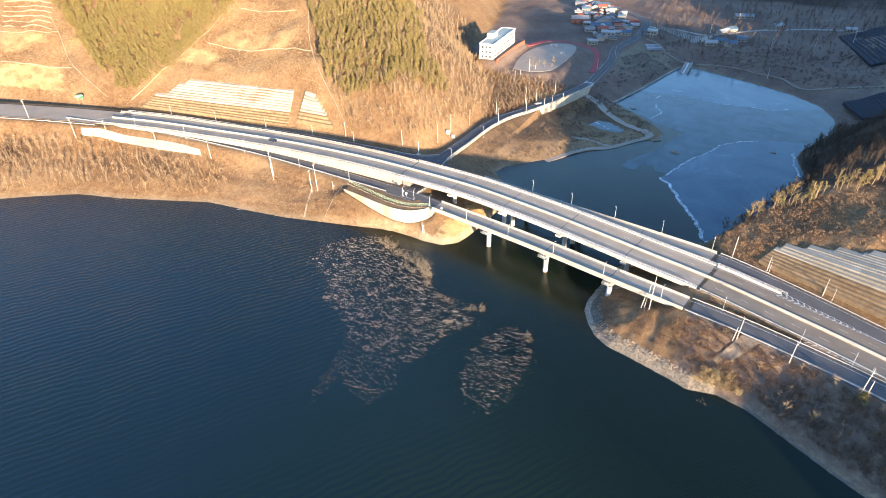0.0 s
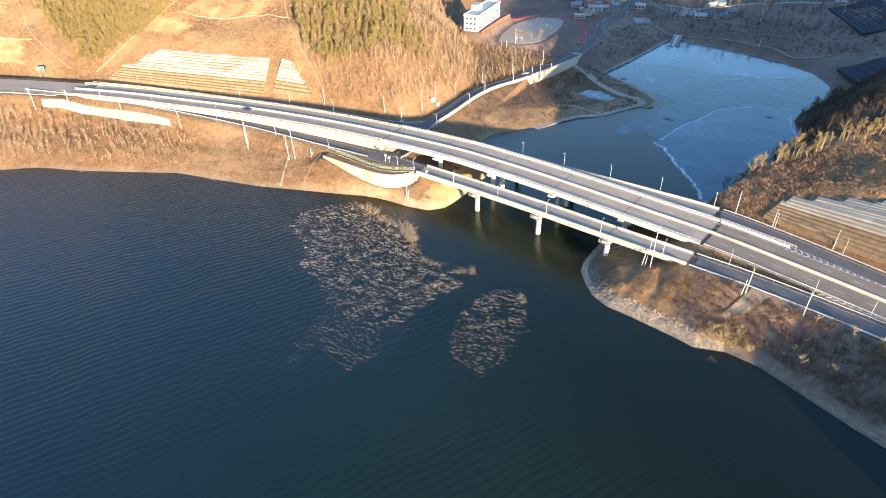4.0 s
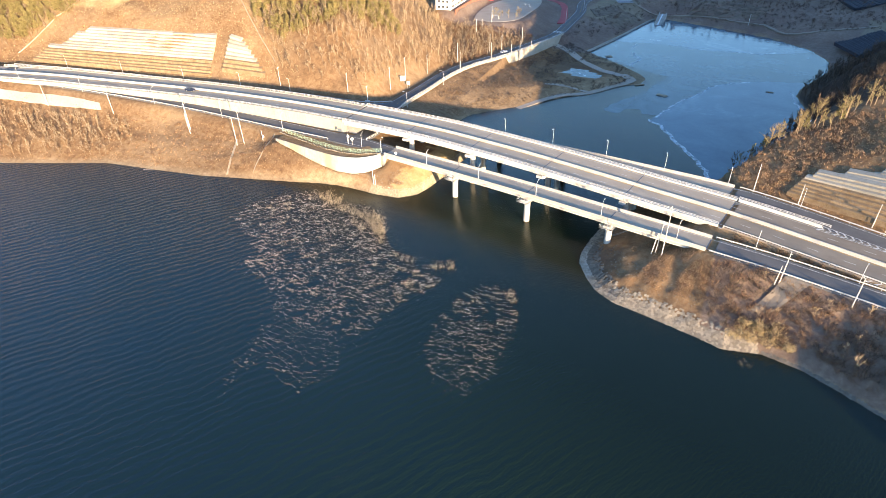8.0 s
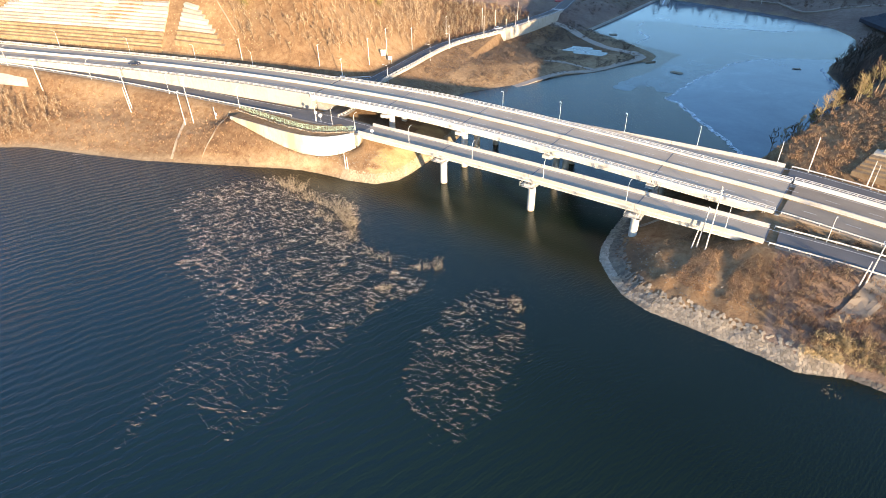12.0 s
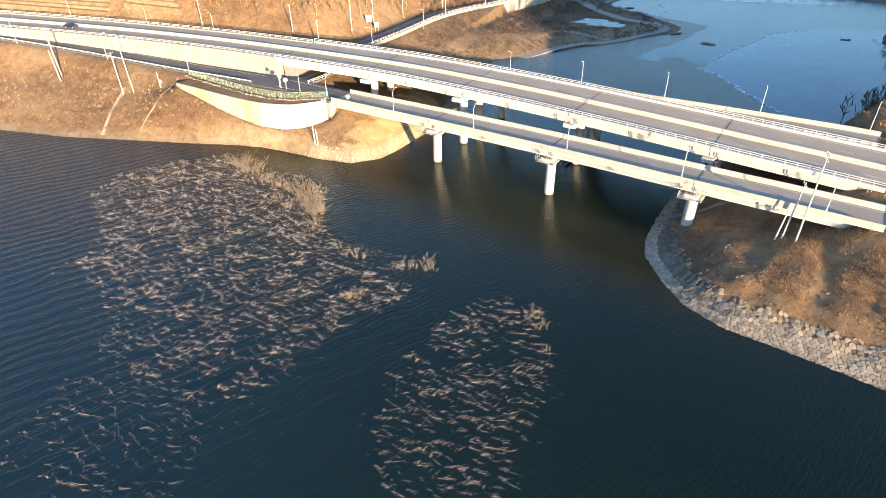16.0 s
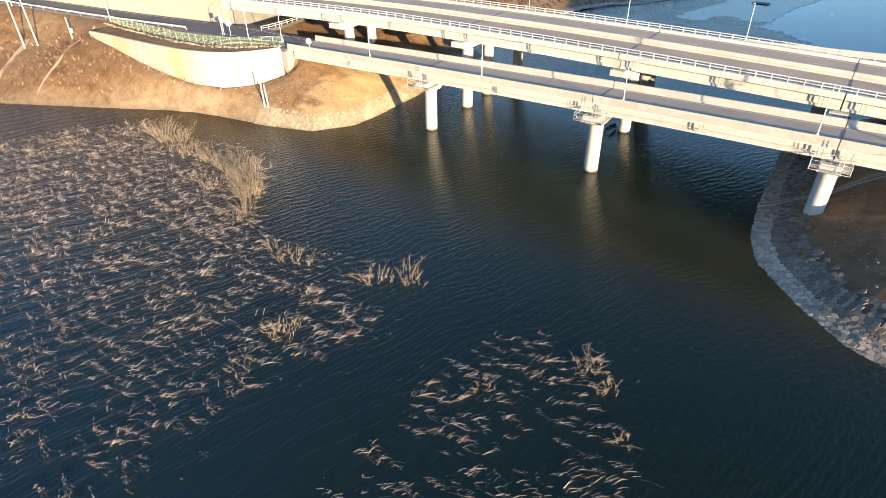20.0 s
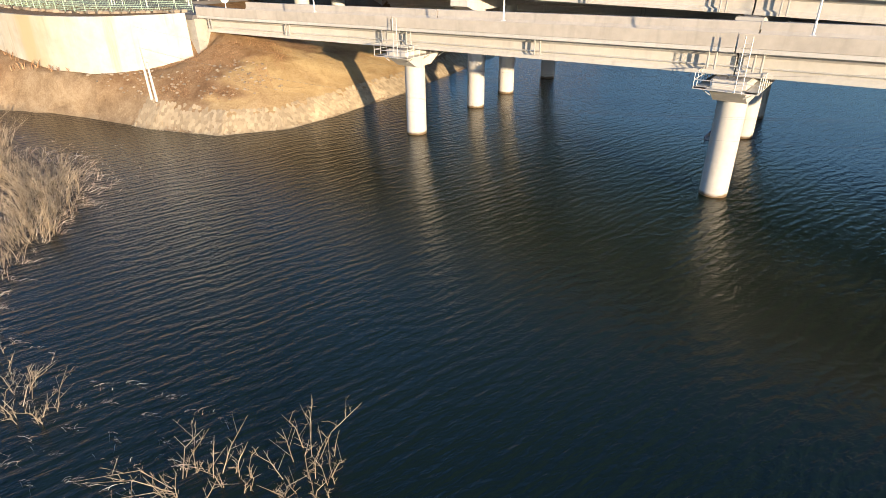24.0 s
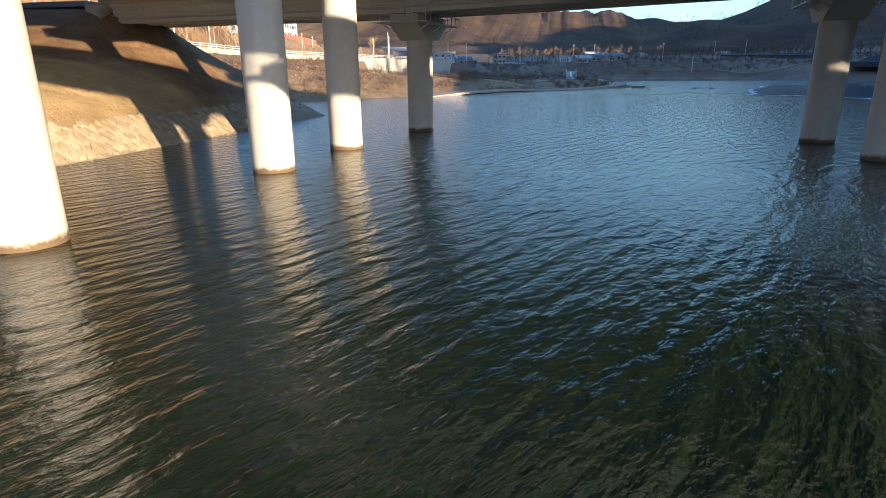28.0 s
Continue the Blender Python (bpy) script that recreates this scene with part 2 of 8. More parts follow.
def water_material():
    m, nt, nodes, links, b = nodes_of("lake water")
    v = place(nt)
    big = noise_tex(nt, 0.012, 3, 0.5, v)
    deep = nodes.new("ShaderNodeSeparateXYZ")
    links.new(v, deep.inputs[0])
    inshore = maths(nt, "ADD", maths(nt, "MULTIPLY", deep.outputs[0], 0.5), deep.outputs[1])
    inshore = maths(nt, "MULTIPLY", maths(nt, "SUBTRACT", inshore, 45.0), 0.02, True)
    open_water = ramp(nt, big, [(0.35, (0.0064, 0.0210, 0.0320)), (0.65, (0.0070, 0.0220, 0.0285))])
    eastern = maths(nt, "MULTIPLY", maths(nt, "ADD", deep.outputs[0], 150.0), 0.009, True)
    open_water = mix(nt, eastern, open_water, (0.0108, 0.0232, 0.0148))
    col = mix(nt, inshore, open_water, (0.0058, 0.0122, 0.0072))
    silt = nodes.new("ShaderNodeTexGradient")
    silt.gradient_type = "QUADRATIC_SPHERE"
    at = nodes.new("ShaderNodeMapping")
    at.inputs["Location"].default_value, at.inputs["Scale"].default_value = (88 / 42, -172 / 42, 0), (1 / 42, 1 / 42, 1)
    links.new(v, at.inputs["Vector"])
    links.new(at.outputs["Vector"], silt.inputs["Vector"])
    cloud = noise_tex(nt, 0.06, 3, 0.6, v)
    muddy = maths(nt, "MULTIPLY", maths(nt, "MULTIPLY", silt.outputs["Fac"], 1.6, True), maths(nt, "ADD", cloud, 0.35), True)
    col = mix(nt, muddy, col, (0.010, 0.019, 0.009))
    links.new(col, b.inputs["Base Color"])
    b.inputs["Roughness"].default_value = 0.05
    b.inputs["IOR"].default_value = 1.333
    one = wave_rows(nt, 1.05, radians(32), 14.0)
    short = wave_rows(nt, 0.55, radians(24), 7.0)
    two = noise_tex(nt, 1.0, 2, 0.5, place(nt, (4.0, 1.35, 1), radians(30)), 0.3)
    rip = noise_tex(nt, 1.0, 3, 0.6, place(nt, (8.0, 3.2, 1), radians(28)), 0.3)
    gust = noise_tex(nt, 0.05, 3, 0.55, v)
    swell = maths(nt, "MULTIPLY", wave_rows(nt, 2.5, radians(32), 9.0), maths(nt, "SUBTRACT", 1.0, inshore))
    hgt = maths(nt, "ADD", maths(nt, "MULTIPLY", one, 0.17), maths(nt, "ADD", maths(nt, "MULTIPLY", two, 0.38), maths(nt, "MULTIPLY", rip, 0.24)))
    hgt = maths(nt, "ADD", hgt, maths(nt, "ADD", maths(nt, "MULTIPLY", short, 0.10), maths(nt, "MULTIPLY", swell, 0.58)))
    hgt = maths(nt, "MULTIPLY", hgt, maths(nt, "ADD", maths(nt, "MULTIPLY", gust, 0.6), 0.6))
    bump(nt, hgt, 1.0, 0.130, b)
    return m


def ice_material():
    """Thin clear ice, dark where wet, with faint frosted clouds."""
    m, nt, nodes, links, b = nodes_of("lake ice")
    v = place(nt)
    a = noise_tex(nt, 0.03, 5, 0.6, v, 1.0)
    c = noise_tex(nt, 0.4, 5, 0.7, v)
    fac = maths(nt, "ADD", maths(nt, "MULTIPLY", a, 0.75), maths(nt, "MULTIPLY", c, 0.25))
    col = ramp(nt, fac, [(0.35, (0.055, 0.095, 0.14)), (0.58, (0.09, 0.145, 0.19)), (0.74, (0.20, 0.265, 0.31))])
    links.new(col, b.inputs["Base Color"])
    b.inputs["Roughness"].default_value = 0.09
    b.inputs["IOR"].default_value = 1.33
    bump(nt, c, 0.12, 0.02, b)
    return m


def clear_ice_material():
    """Thin wet ice, nearly as dark as the water under it."""
    m, nt, nodes, links, b = nodes_of("clear wet ice")
    v = place(nt)
    a = noise_tex(nt, 0.05, 5, 0.6, v, 1.0)
    col = ramp(nt, a, [(0.35, (0.030, 0.055, 0.070)), (0.70, (0.075, 0.115, 0.140))])
    links.new(col, b.inputs["Base Color"])
    b.inputs["Roughness"].default_value = 0.16
    b.inputs["IOR"].default_value = 1.33
    bump(nt, noise_tex(nt, 1.2, 3, 0.6, v), 0.35, 0.05, b)
    return m


def frost_material():
    """White broken frost along the edges of the ice."""
    m, nt, nodes, links, b = nodes_of("white frost")
    n = noise_tex(nt, 0.55, 5, 0.7, place(nt))
    b.inputs["Base Color"].default_value = (0.75, 0.80, 0.84, 1)
    b.inputs["Roughness"].default_value = 0.5
    links.new(maths(nt, "MULTIPLY", maths(nt, "SUBTRACT", n, 0.36, True), 3.5, True), b.inputs["Alpha"])
    return m


M["frost"] = frost_material()


def ground_material():
    """Dry winter grass, scrub floor, bare beach, mown fields; zones come from mesh attributes."""
    m, nt, nodes, links, b = nodes_of("dry winter ground")
    v = place(nt)

    def zone(name):
        a = nodes.new("ShaderNodeAttribute")
        a.attribute_name = name
        return a.outputs["Fac"]
    a = noise_tex(nt, 0.035, 5, 0.65, v)
    c = noise_tex(nt, 0.55, 6, 0.7, v, 0.5)
    f = noise_tex(nt, 5.0, 4, 0.7, v)
    fac = maths(nt, "ADD", maths(nt, "MULTIPLY", a, 0.35), maths(nt, "ADD", maths(nt, "MULTIPLY", c, 0.40), maths(nt, "MULTIPLY", f, 0.25)))
    grass = ramp(nt, fac, [(0.36, (0.118, 0.063, 0.032)), (0.48, (0.218, 0.133, 0.072)), (0.60, (0.325, 0.224, 0.132))])
    floor = ramp(nt, fac, [(0.35, (0.075, 0.050, 0.034)), (0.65, (0.19, 0.125, 0.08))])
    beach = ramp(nt, fac, [(0.38, (0.15, 0.10, 0.062)), (0.50, (0.29, 0.21, 0.13)), (0.62, (0.42, 0.325, 0.215))])
    field = ramp(nt, fac, [(0.35, (0.17, 0.13, 0.09)), (0.65, (0.30, 0.25, 0.18))])
    weeds = ramp(nt, fac, [(0.36, (0.125, 0.083, 0.066)), (0.50, (0.195, 0.141, 0.115)), (0.64, (0.29, 0.225, 0.184))])
    # brown wood floor, with the shade of shore and valley put into it
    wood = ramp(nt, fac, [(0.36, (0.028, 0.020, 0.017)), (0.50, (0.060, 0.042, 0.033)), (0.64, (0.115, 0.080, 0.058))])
    mown = ramp(nt, fac, [(0.36, (0.31, 0.212, 0.102)), (0.52, (0.465, 0.348, 0.185)), (0.64, (0.57, 0.448, 0.26))])
    col = mix(nt, zone("scrub"), grass, floor)
    col = mix(nt, zone("weeds"), col, weeds)
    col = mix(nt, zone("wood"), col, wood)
    col = mix(nt, zone("mown"), col, mown)
    col = mix(nt, zone("field"), col, field)
    col = mix(nt, zone("beach"), col, beach)
    links.new(col, b.inputs["Base Color"])
    b.inputs["Roughness"].default_value = 0.97
    b.inputs["Specular IOR Level"].default_value = 0.15
    bump(nt, maths(nt, "ADD", c, maths(nt, "MULTIPLY", f, 0.4)), 0.7, 0.35, b)
    return m


M["ice_clear"] = clear_ice_material()
M["water"], M["ice"], M["ground"] = water_material(), ice_material(), ground_material()


# ---- mesh helpers ----
class Shape:
    """Collects faces for one mesh."""

    def __init__(self):
        self.v, self.f = [], []

    def add(self, verts, faces):
        k = len(self.v)
        self.v.extend(tuple(p) for p in verts)
        self.f.extend(tuple(i + k for i in q) for q in faces)
        return self

    def box(self, sx, sy, sz, m=None, chamfer=0.0):
        """A box on its base, sx by sy by sz, with the top edges cut when chamfer is given."""
        x, y, c = sx / 2, sy / 2, chamfer
        ring = lambda i, z: [(-x + i, -y + i, z), (x - i, -y + i, z), (x - i, y - i, z), (-x + i, y - i, z)]
        rings = [ring(0, 0), ring(0, sz - c), ring(c, sz)] if c else [ring(0, 0), ring(0, sz)]
        vs = [p for r in rings for p in r]
        fs = [(3, 2, 1, 0)]
        for k in range(len(rings) - 1):
            for i in range(4):
                j = (i + 1) % 4
                fs.append((4 * k + i, 4 * k + j, 4 * k + 4 + j, 4 * k + 4 + i))
        n = 4 * (len(rings) - 1)
        fs.append((n, n + 1, n + 2, n + 3))
        if m is not None:
            vs = [m @ Vector(p) for p in vs]
        return self.add(vs, fs)

    def tube(self, pts, radii, n=8, caps=True):
        """A round bar along points, with a radius at each."""
        pts = [Vector(p) for p in pts]
        vs = []
        for i, p in enumerate(pts):
            d = (pts[min(i + 1, len(pts) - 1)] - pts[max(i - 1, 0)]).normalized()
            u = d.orthogonal().normalized() if abs(d.z) > 0.9 else Vector((0, 0, 1)).cross(d).normalized()
            w = d.cross(u)
            r = radii[i] if isinstance(radii, (list, tuple)) else radii
            for k in range(n):
                a = 2 * math.pi * k / n
                vs.append(p + (u * math.cos(a) + w * math.sin(a)) * r)
        fs = []
        for i in range(len(pts) - 1):
            for k in range(n):
                q = (k + 1) % n
                fs.append((i * n + k, i * n + q, i * n + n + q, i * n + n + k))
        if caps:
            fs.append(tuple(range(n - 1, -1, -1)))
            fs.append(tuple((len(pts) - 1) * n + k for k in range(n)))
        return self.add(vs, fs)

    def sweep(self, path, section, caps=True, closed=True):
        """A section of (side, up) points carried along a path; side is to the left of the way."""
        path = [Vector(p) for p in path]
        vs, n = [], len(section)
        for i, p in enumerate(path):
            d = path[min(i + 1, len(path) - 1)] - path[max(i - 1, 0)]
            s = Vector((-d.y, d.x, 0)).normalized()
            for a, z in section:
                vs.append(p + s * a + Vector((0, 0, z)))
        fs = []
        m = n if closed else n - 1
        for i in range(len(path) - 1):
            for k in range(m):
                q = (k + 1) % n
                fs.append((i * n + k, i * n + n + k, i * n + n + q, i * n + q))
        if caps and closed:
            fs.append(tuple(range(n)))
            fs.append(tuple((len(path) - 1) * n + k for k in range(n - 1, -1, -1)))
        return self.add(vs, fs)

    def mesh(self, name, smooth=False):
        me = bpy.data.meshes.new(name)
        me.from_pydata(self.v, [], self.f)
        if smooth:
            me.polygons.foreach_set("use_smooth", [True] * len(me.polygons))
        me.update()
        return me


def part(name, shape, material, parent=None, label="", smooth=False):
    ob = new(name, shape.mesh(name, smooth) if isinstance(shape, Shape) else shape)
    if not ob.data.materials:
        ob.data.materials.append(M[material])
    if parent is not None:
        ob.parent = parent
    if label:
        ob["label"] = label
    return ob


def group_of(name, label, category, group="", kind="", at=(0, 0, 0)):
    ob = new(name)
    ob.location = at
    ob.empty_display_size = 0.5
    return tagged(ob, label, category, group, kind)


def spline(pts, step=2.0):
    """A smooth line through the points, at even steps."""
    P = [Vector(p) for p in pts]
    out = []
    for i in range(len(P) - 1):
        a, b, c, d = P[max(i - 1, 0)], P[i], P[i + 1], P[min(i + 2, len(P) - 1)]
        n = max(2, int((c - b).length / 1.0))
        for k in range(n):
            t = k / n
            out.append(0.5 * ((2 * b) + (c - a) * t + (2 * a - 5 * b + 4 * c - d) * t * t + (3 * b - a - 3 * c + d) * t ** 3))
    out.append(P[-1])
    return along(out, step)


def along(line, step):
    """The line cut at even steps of its length."""
    L = [0.0]
    for p, q in zip(line, line[1:]):
        L.append(L[-1] + (q - p).length)
    n = max(1, round(L[-1] / step))
    A = np.array([list(p) for p in line])
    s = np.linspace(0, L[-1], n + 1)
    return [Vector(v) for v in np.stack([np.interp(s, L, A[:, k]) for k in range(3)], 1)]


def beside(path, side, up=0.0):
    """The path moved sideways (left is plus) and up."""
    out = []
    for i, p in enumerate(path):
        d = path[min(i + 1, len(path) - 1)] - path[max(i - 1, 0)]
        out.append(p + Vector((-d.y, d.x, 0)).normalized() * side + Vector((0, 0, up)))
    return out


def stretch(path, x0, x1):
    """The pieces of a path between two x."""
    return [p for p in path if x0 <= p.x <= x1]


# ---- the plan: lines of roads (x, y, z of the pavement), the way from west to east ----
MAIN = spline([(-520, 86, 29.5), (-440, 126, 26.3), (-390, 150, 24.2), (-350, 167, 22.4), (-320, 178, 21.0), (-290, 187, 19.3), (-255, 196, 17.8), (-225, 201, 17.0), (-192, 204.5, 16.2),
               (-160, 205.3, 15.6), (-130, 204.6, 15.1), (-108, 202, 14.7), (-87, 199, 14.2), (-62, 194.6, 13.5), (-42, 191, 12.8), (-20, 187, 12.1), (0, 181.5, 11.6), (36, 170, 10.8), (90, 149, 10.2), (160, 118, 10), (260, 60, 10)])
NEAR = spline([(-168, 189.5, 11.4), (-154, 189.0, 11.1), (-140, 187.4, 10.65), (-110, 182.9, 10.9), (-80.5, 177.75, 11.25), (-52, 172.0, 11.6), (-24, 167.1, 11.6), (0, 163.6, 10.9), (36, 154.5, 10.1), (90, 134, 9.8), (160, 104, 9.8), (250, 50, 9.8)])
RAMP_S = spline([(-372, 155.5, 23.4), (-345, 165, 21.6), (-318, 172.5, 19.6), (-290, 178.8, 17.6), (-258, 184.5, 15.4), (-235, 187.4, 13.9), (-214, 188.8, 12.7), (-192, 189.5, 11.8), (-168, 189.5, 11.4)])
RAMP_N = spline([(-350, 175.5, 22.4), (-320, 187.5, 20.2), (-290, 197.5, 18.0), (-258, 208, 15.6), (-228, 216, 13.6), (-200, 221.5, 12.0), (-178, 226, 10.8), (-166, 234, 10.2)])
FAR = spline([(-150, 222.5, 11.0), (-128, 219.6, 10.9), (-106, 216.2, 10.85), (-85, 212.6, 11.2), (-64, 209.3, 11.6), (-43, 206, 11.9), (-22, 202.6, 12.0), (-6, 198.2, 11.8), (20, 188.8, 11.2), (45, 178.5, 10.7)])
UNDER = spline([(-158, 189.5, 11.2), (-157, 197, 11.0), (-158, 206, 10.8), (-161, 216, 10.5), (-164, 226, 10.2), (-166, 240, 9.6), (-166.5, 262, 9.0), (-167, 290, 8.6), (-164, 312, 8.3), (-155, 338, 8.0), (-145, 374, 8.0), (-138.5, 405, 8.2), (-139, 430, 8.5),
                (-141, 471, 9.0), (-147.5, 509, 9.6), (-142, 553, 10), (-145, 604, 10.3), (-153, 630, 10.6), (-180, 660, 11), (-208, 682, 11.5), (-245, 699, 12.5)], 3.0)

SHORE_WEST = [(-640, -130), (-520, -40), (-440, 40), (-395, 72), (-355, 97.5), (-342, 108), (-323, 121.5), (-300, 129), (-277, 139), (-255, 149), (-232, 152.5), (-210, 156.5), (-198, 160), (-176, 166.5),
              (-160, 171.5), (-150, 172.8), (-138, 172), (-129, 173.2), (-124, 178), (-122.5, 184), (-121.8, 191), (-121, 198), (-121, 207), (-120.5, 215), (-121, 222), (-120.2, 231)]
SHORE_NORTH = [(-128, 240), (-141, 252), (-139, 262), (-131, 272), (-121, 283), (-105, 305), (-89, 323), (-82, 335), (-72, 344), (-71, 354), (-75, 361), (-89, 376), (-108, 391), (-114.5, 398),
               (-103, 452), (-93, 506), (-87, 516), (-47, 498), (-10, 479), (13, 456.5), (23, 431), (21, 407), (6.6, 369), (3.8, 354), (8.4, 331), (10, 317), (-2, 285), (-12, 263), (-26, 233)]
SHORE_EAST = [(-36, 222), (-46, 212), (-52, 203), (-54.5, 195), (-55.8, 186), (-57.5, 174), (-58.3, 166), (-57.4, 160), (-53.7, 153.3), (-49.7, 148.3), (-44.3, 145), (-35, 143), (-27, 141), (-21, 139.5),
              (-16, 137.8), (-7, 140), (2, 138), (15, 131), (24, 126), (33, 121.6), (60, 108), (90, 84), (120, 40), (150, -20), (180, -120), (200, -300), (160, -600), (0, -900), (-300, -1000), (-700, -800), (-900, -500), (-800, -250)]
WATER_EDGE = SHORE_WEST + SHORE_NORTH + SHORE_EAST
HILL_WEST = [(-900, -80), (-620, 40), (-520, 100), (-440, 141), (-390, 163), (-350, 181), (-318, 194), (-290, 203), (-258, 214), (-228, 222), (-200, 228), (-180, 234), (-175, 246), (-175, 285), (-178, 316),
             (-190, 350), (-214, 384), (-244, 425), (-262, 470), (-276, 540), (-310, 640), (-335, 760), (-400, 1000), (-700, 1400), (-1500, 1400), (-1500, -80)]
HILL_EAST = [(-24, 216), (-16, 208), (-4, 201.5), (10, 195), (24, 188), (40, 181.5), (80, 164), (140, 139), (240, 90), (420, 40), (560, 100), (560, 330), (300, 380), (60, 395), (30, 372), (13, 345), (15, 322), (4, 290), (-4, 268), (-16, 240)]
POND = [(-119, 343), (-114, 357), (-104, 355.5), (-95, 350), (-93, 341), (-106, 339)]


def edge_distance(X, Y, line, closed=True, with_z=False):
    """Distance from points to a line of (x, y) or (x, y, z), and z at the nearest place."""
    best = np.full(X.shape, 1e9)
    zz = np.zeros(X.shape)
    n = len(line)
    for i in range(n if closed else n - 1):
        a, b = line[i], line[(i + 1) % n]
        dx, dy = b[0] - a[0], b[1] - a[1]
        t = np.clip(((X - a[0]) * dx + (Y - a[1]) * dy) / (dx * dx + dy * dy + 1e-9), 0, 1)
        d = np.hypot(X - a[0] - t * dx, Y - a[1] - t * dy)
        k = d < best
        best = np.where(k, d, best)
        if with_z:
            zz = np.where(k, a[2] + t * (b[2] - a[2]), zz)
    return (best, zz) if with_z else best


def inside(X, Y, poly):
    r = np.zeros(X.shape, bool)
    n = len(poly)
    for i in range(n):
        (x0, y0), (x1, y1) = poly[i], poly[(i + 1) % n]
        if y0 == y1:
            continue
        c = ((y0 > Y) != (y1 > Y)) & (X < (x1 - x0) * (Y - y0) / (y1 - y0) + x0)
        r ^= c
    return r


def thin(path, k):
    return [tuple(p) for p in path[::k]] + [tuple(path[-1])]


def lump(X, Y, x, y, sx, sy, amp, turn=0.0):
    c, s = math.cos(turn), math.sin(turn)
    u, v = (X - x) * c + (Y - y) * s, -(X - x) * s + (Y - y) * c
    return amp * np.exp(-0.5 * ((u / sx) ** 2 + (v / sy) ** 2))


WAVES = [(random.uniform(0, 6.28), random.uniform(0, 6.28)) for _ in range(64)]


def rough(X, Y, size, octaves=4):
    """Gentle unevenness about zero, from turned waves."""
    out, amp, k = 0, 1.0, 0
    for o in range(octaves):
        for j in range(4):
            a, ph = WAVES[k % 64]
            k += 1
            f = 6.283 / (size / 1.9 ** o) * (0.8 + 0.13 * j)
            out = out + amp * np.sin((X * math.cos(a) + Y * math.sin(a)) * f + ph + 1.3 * np.sin((Y * math.cos(a) - X * math.sin(a)) * f * 0.6 + a)) / 4
        amp *= 0.5
    return out


# banks that carry roads: line, half width
BANKS = [(thin(RAMP_S, 6), 5.0), (thin(RAMP_N, 6), 5.2), (thin([p for p in UNDER if p.y > 228], 4), 5.5), (thin([p for p in UNDER if p.y <= 228], 4), 4.0), (thin(stretch(NEAR, -200, -141), 4), 3.5),
         (thin(stretch(NEAR, -23, 300), 6), 5.0), (thin(stretch(MAIN, -18, 300), 6), 9.5), (thin(stretch(FAR, -18, 60), 5), 5.0), (thin(stretch(MAIN, -540, -350), 6), 14.0),
         ([(-165, 226, 10.2), (-150, 222.5, 11.0), (-138, 221, 10.8)], 4.0)]
WALL_FOOT = [(-188, 177.8, 10.4), (-180, 176.6, 8.8), (-172, 175.4, 7.2), (-164, 174.2, 6.0), (-156, 173.6, 5.2), (-149, 174.9, 4.9), (-144.4, 178.2, 5.2), (-141.2, 182.5, 6.0), (-139.4, 187, 7.2), (-139.2, 193, 7.4)]
BANKS.append((WALL_FOOT, 0.6))
SCHOOL_YARD = [(-217, 398, 20), (-224, 452, 20)]
BANKS.append((SCHOOL_YARD, 9.0))
BANKS.append(([(-184, 412, 14.2), (-190, 470, 14.2)], 21.0))


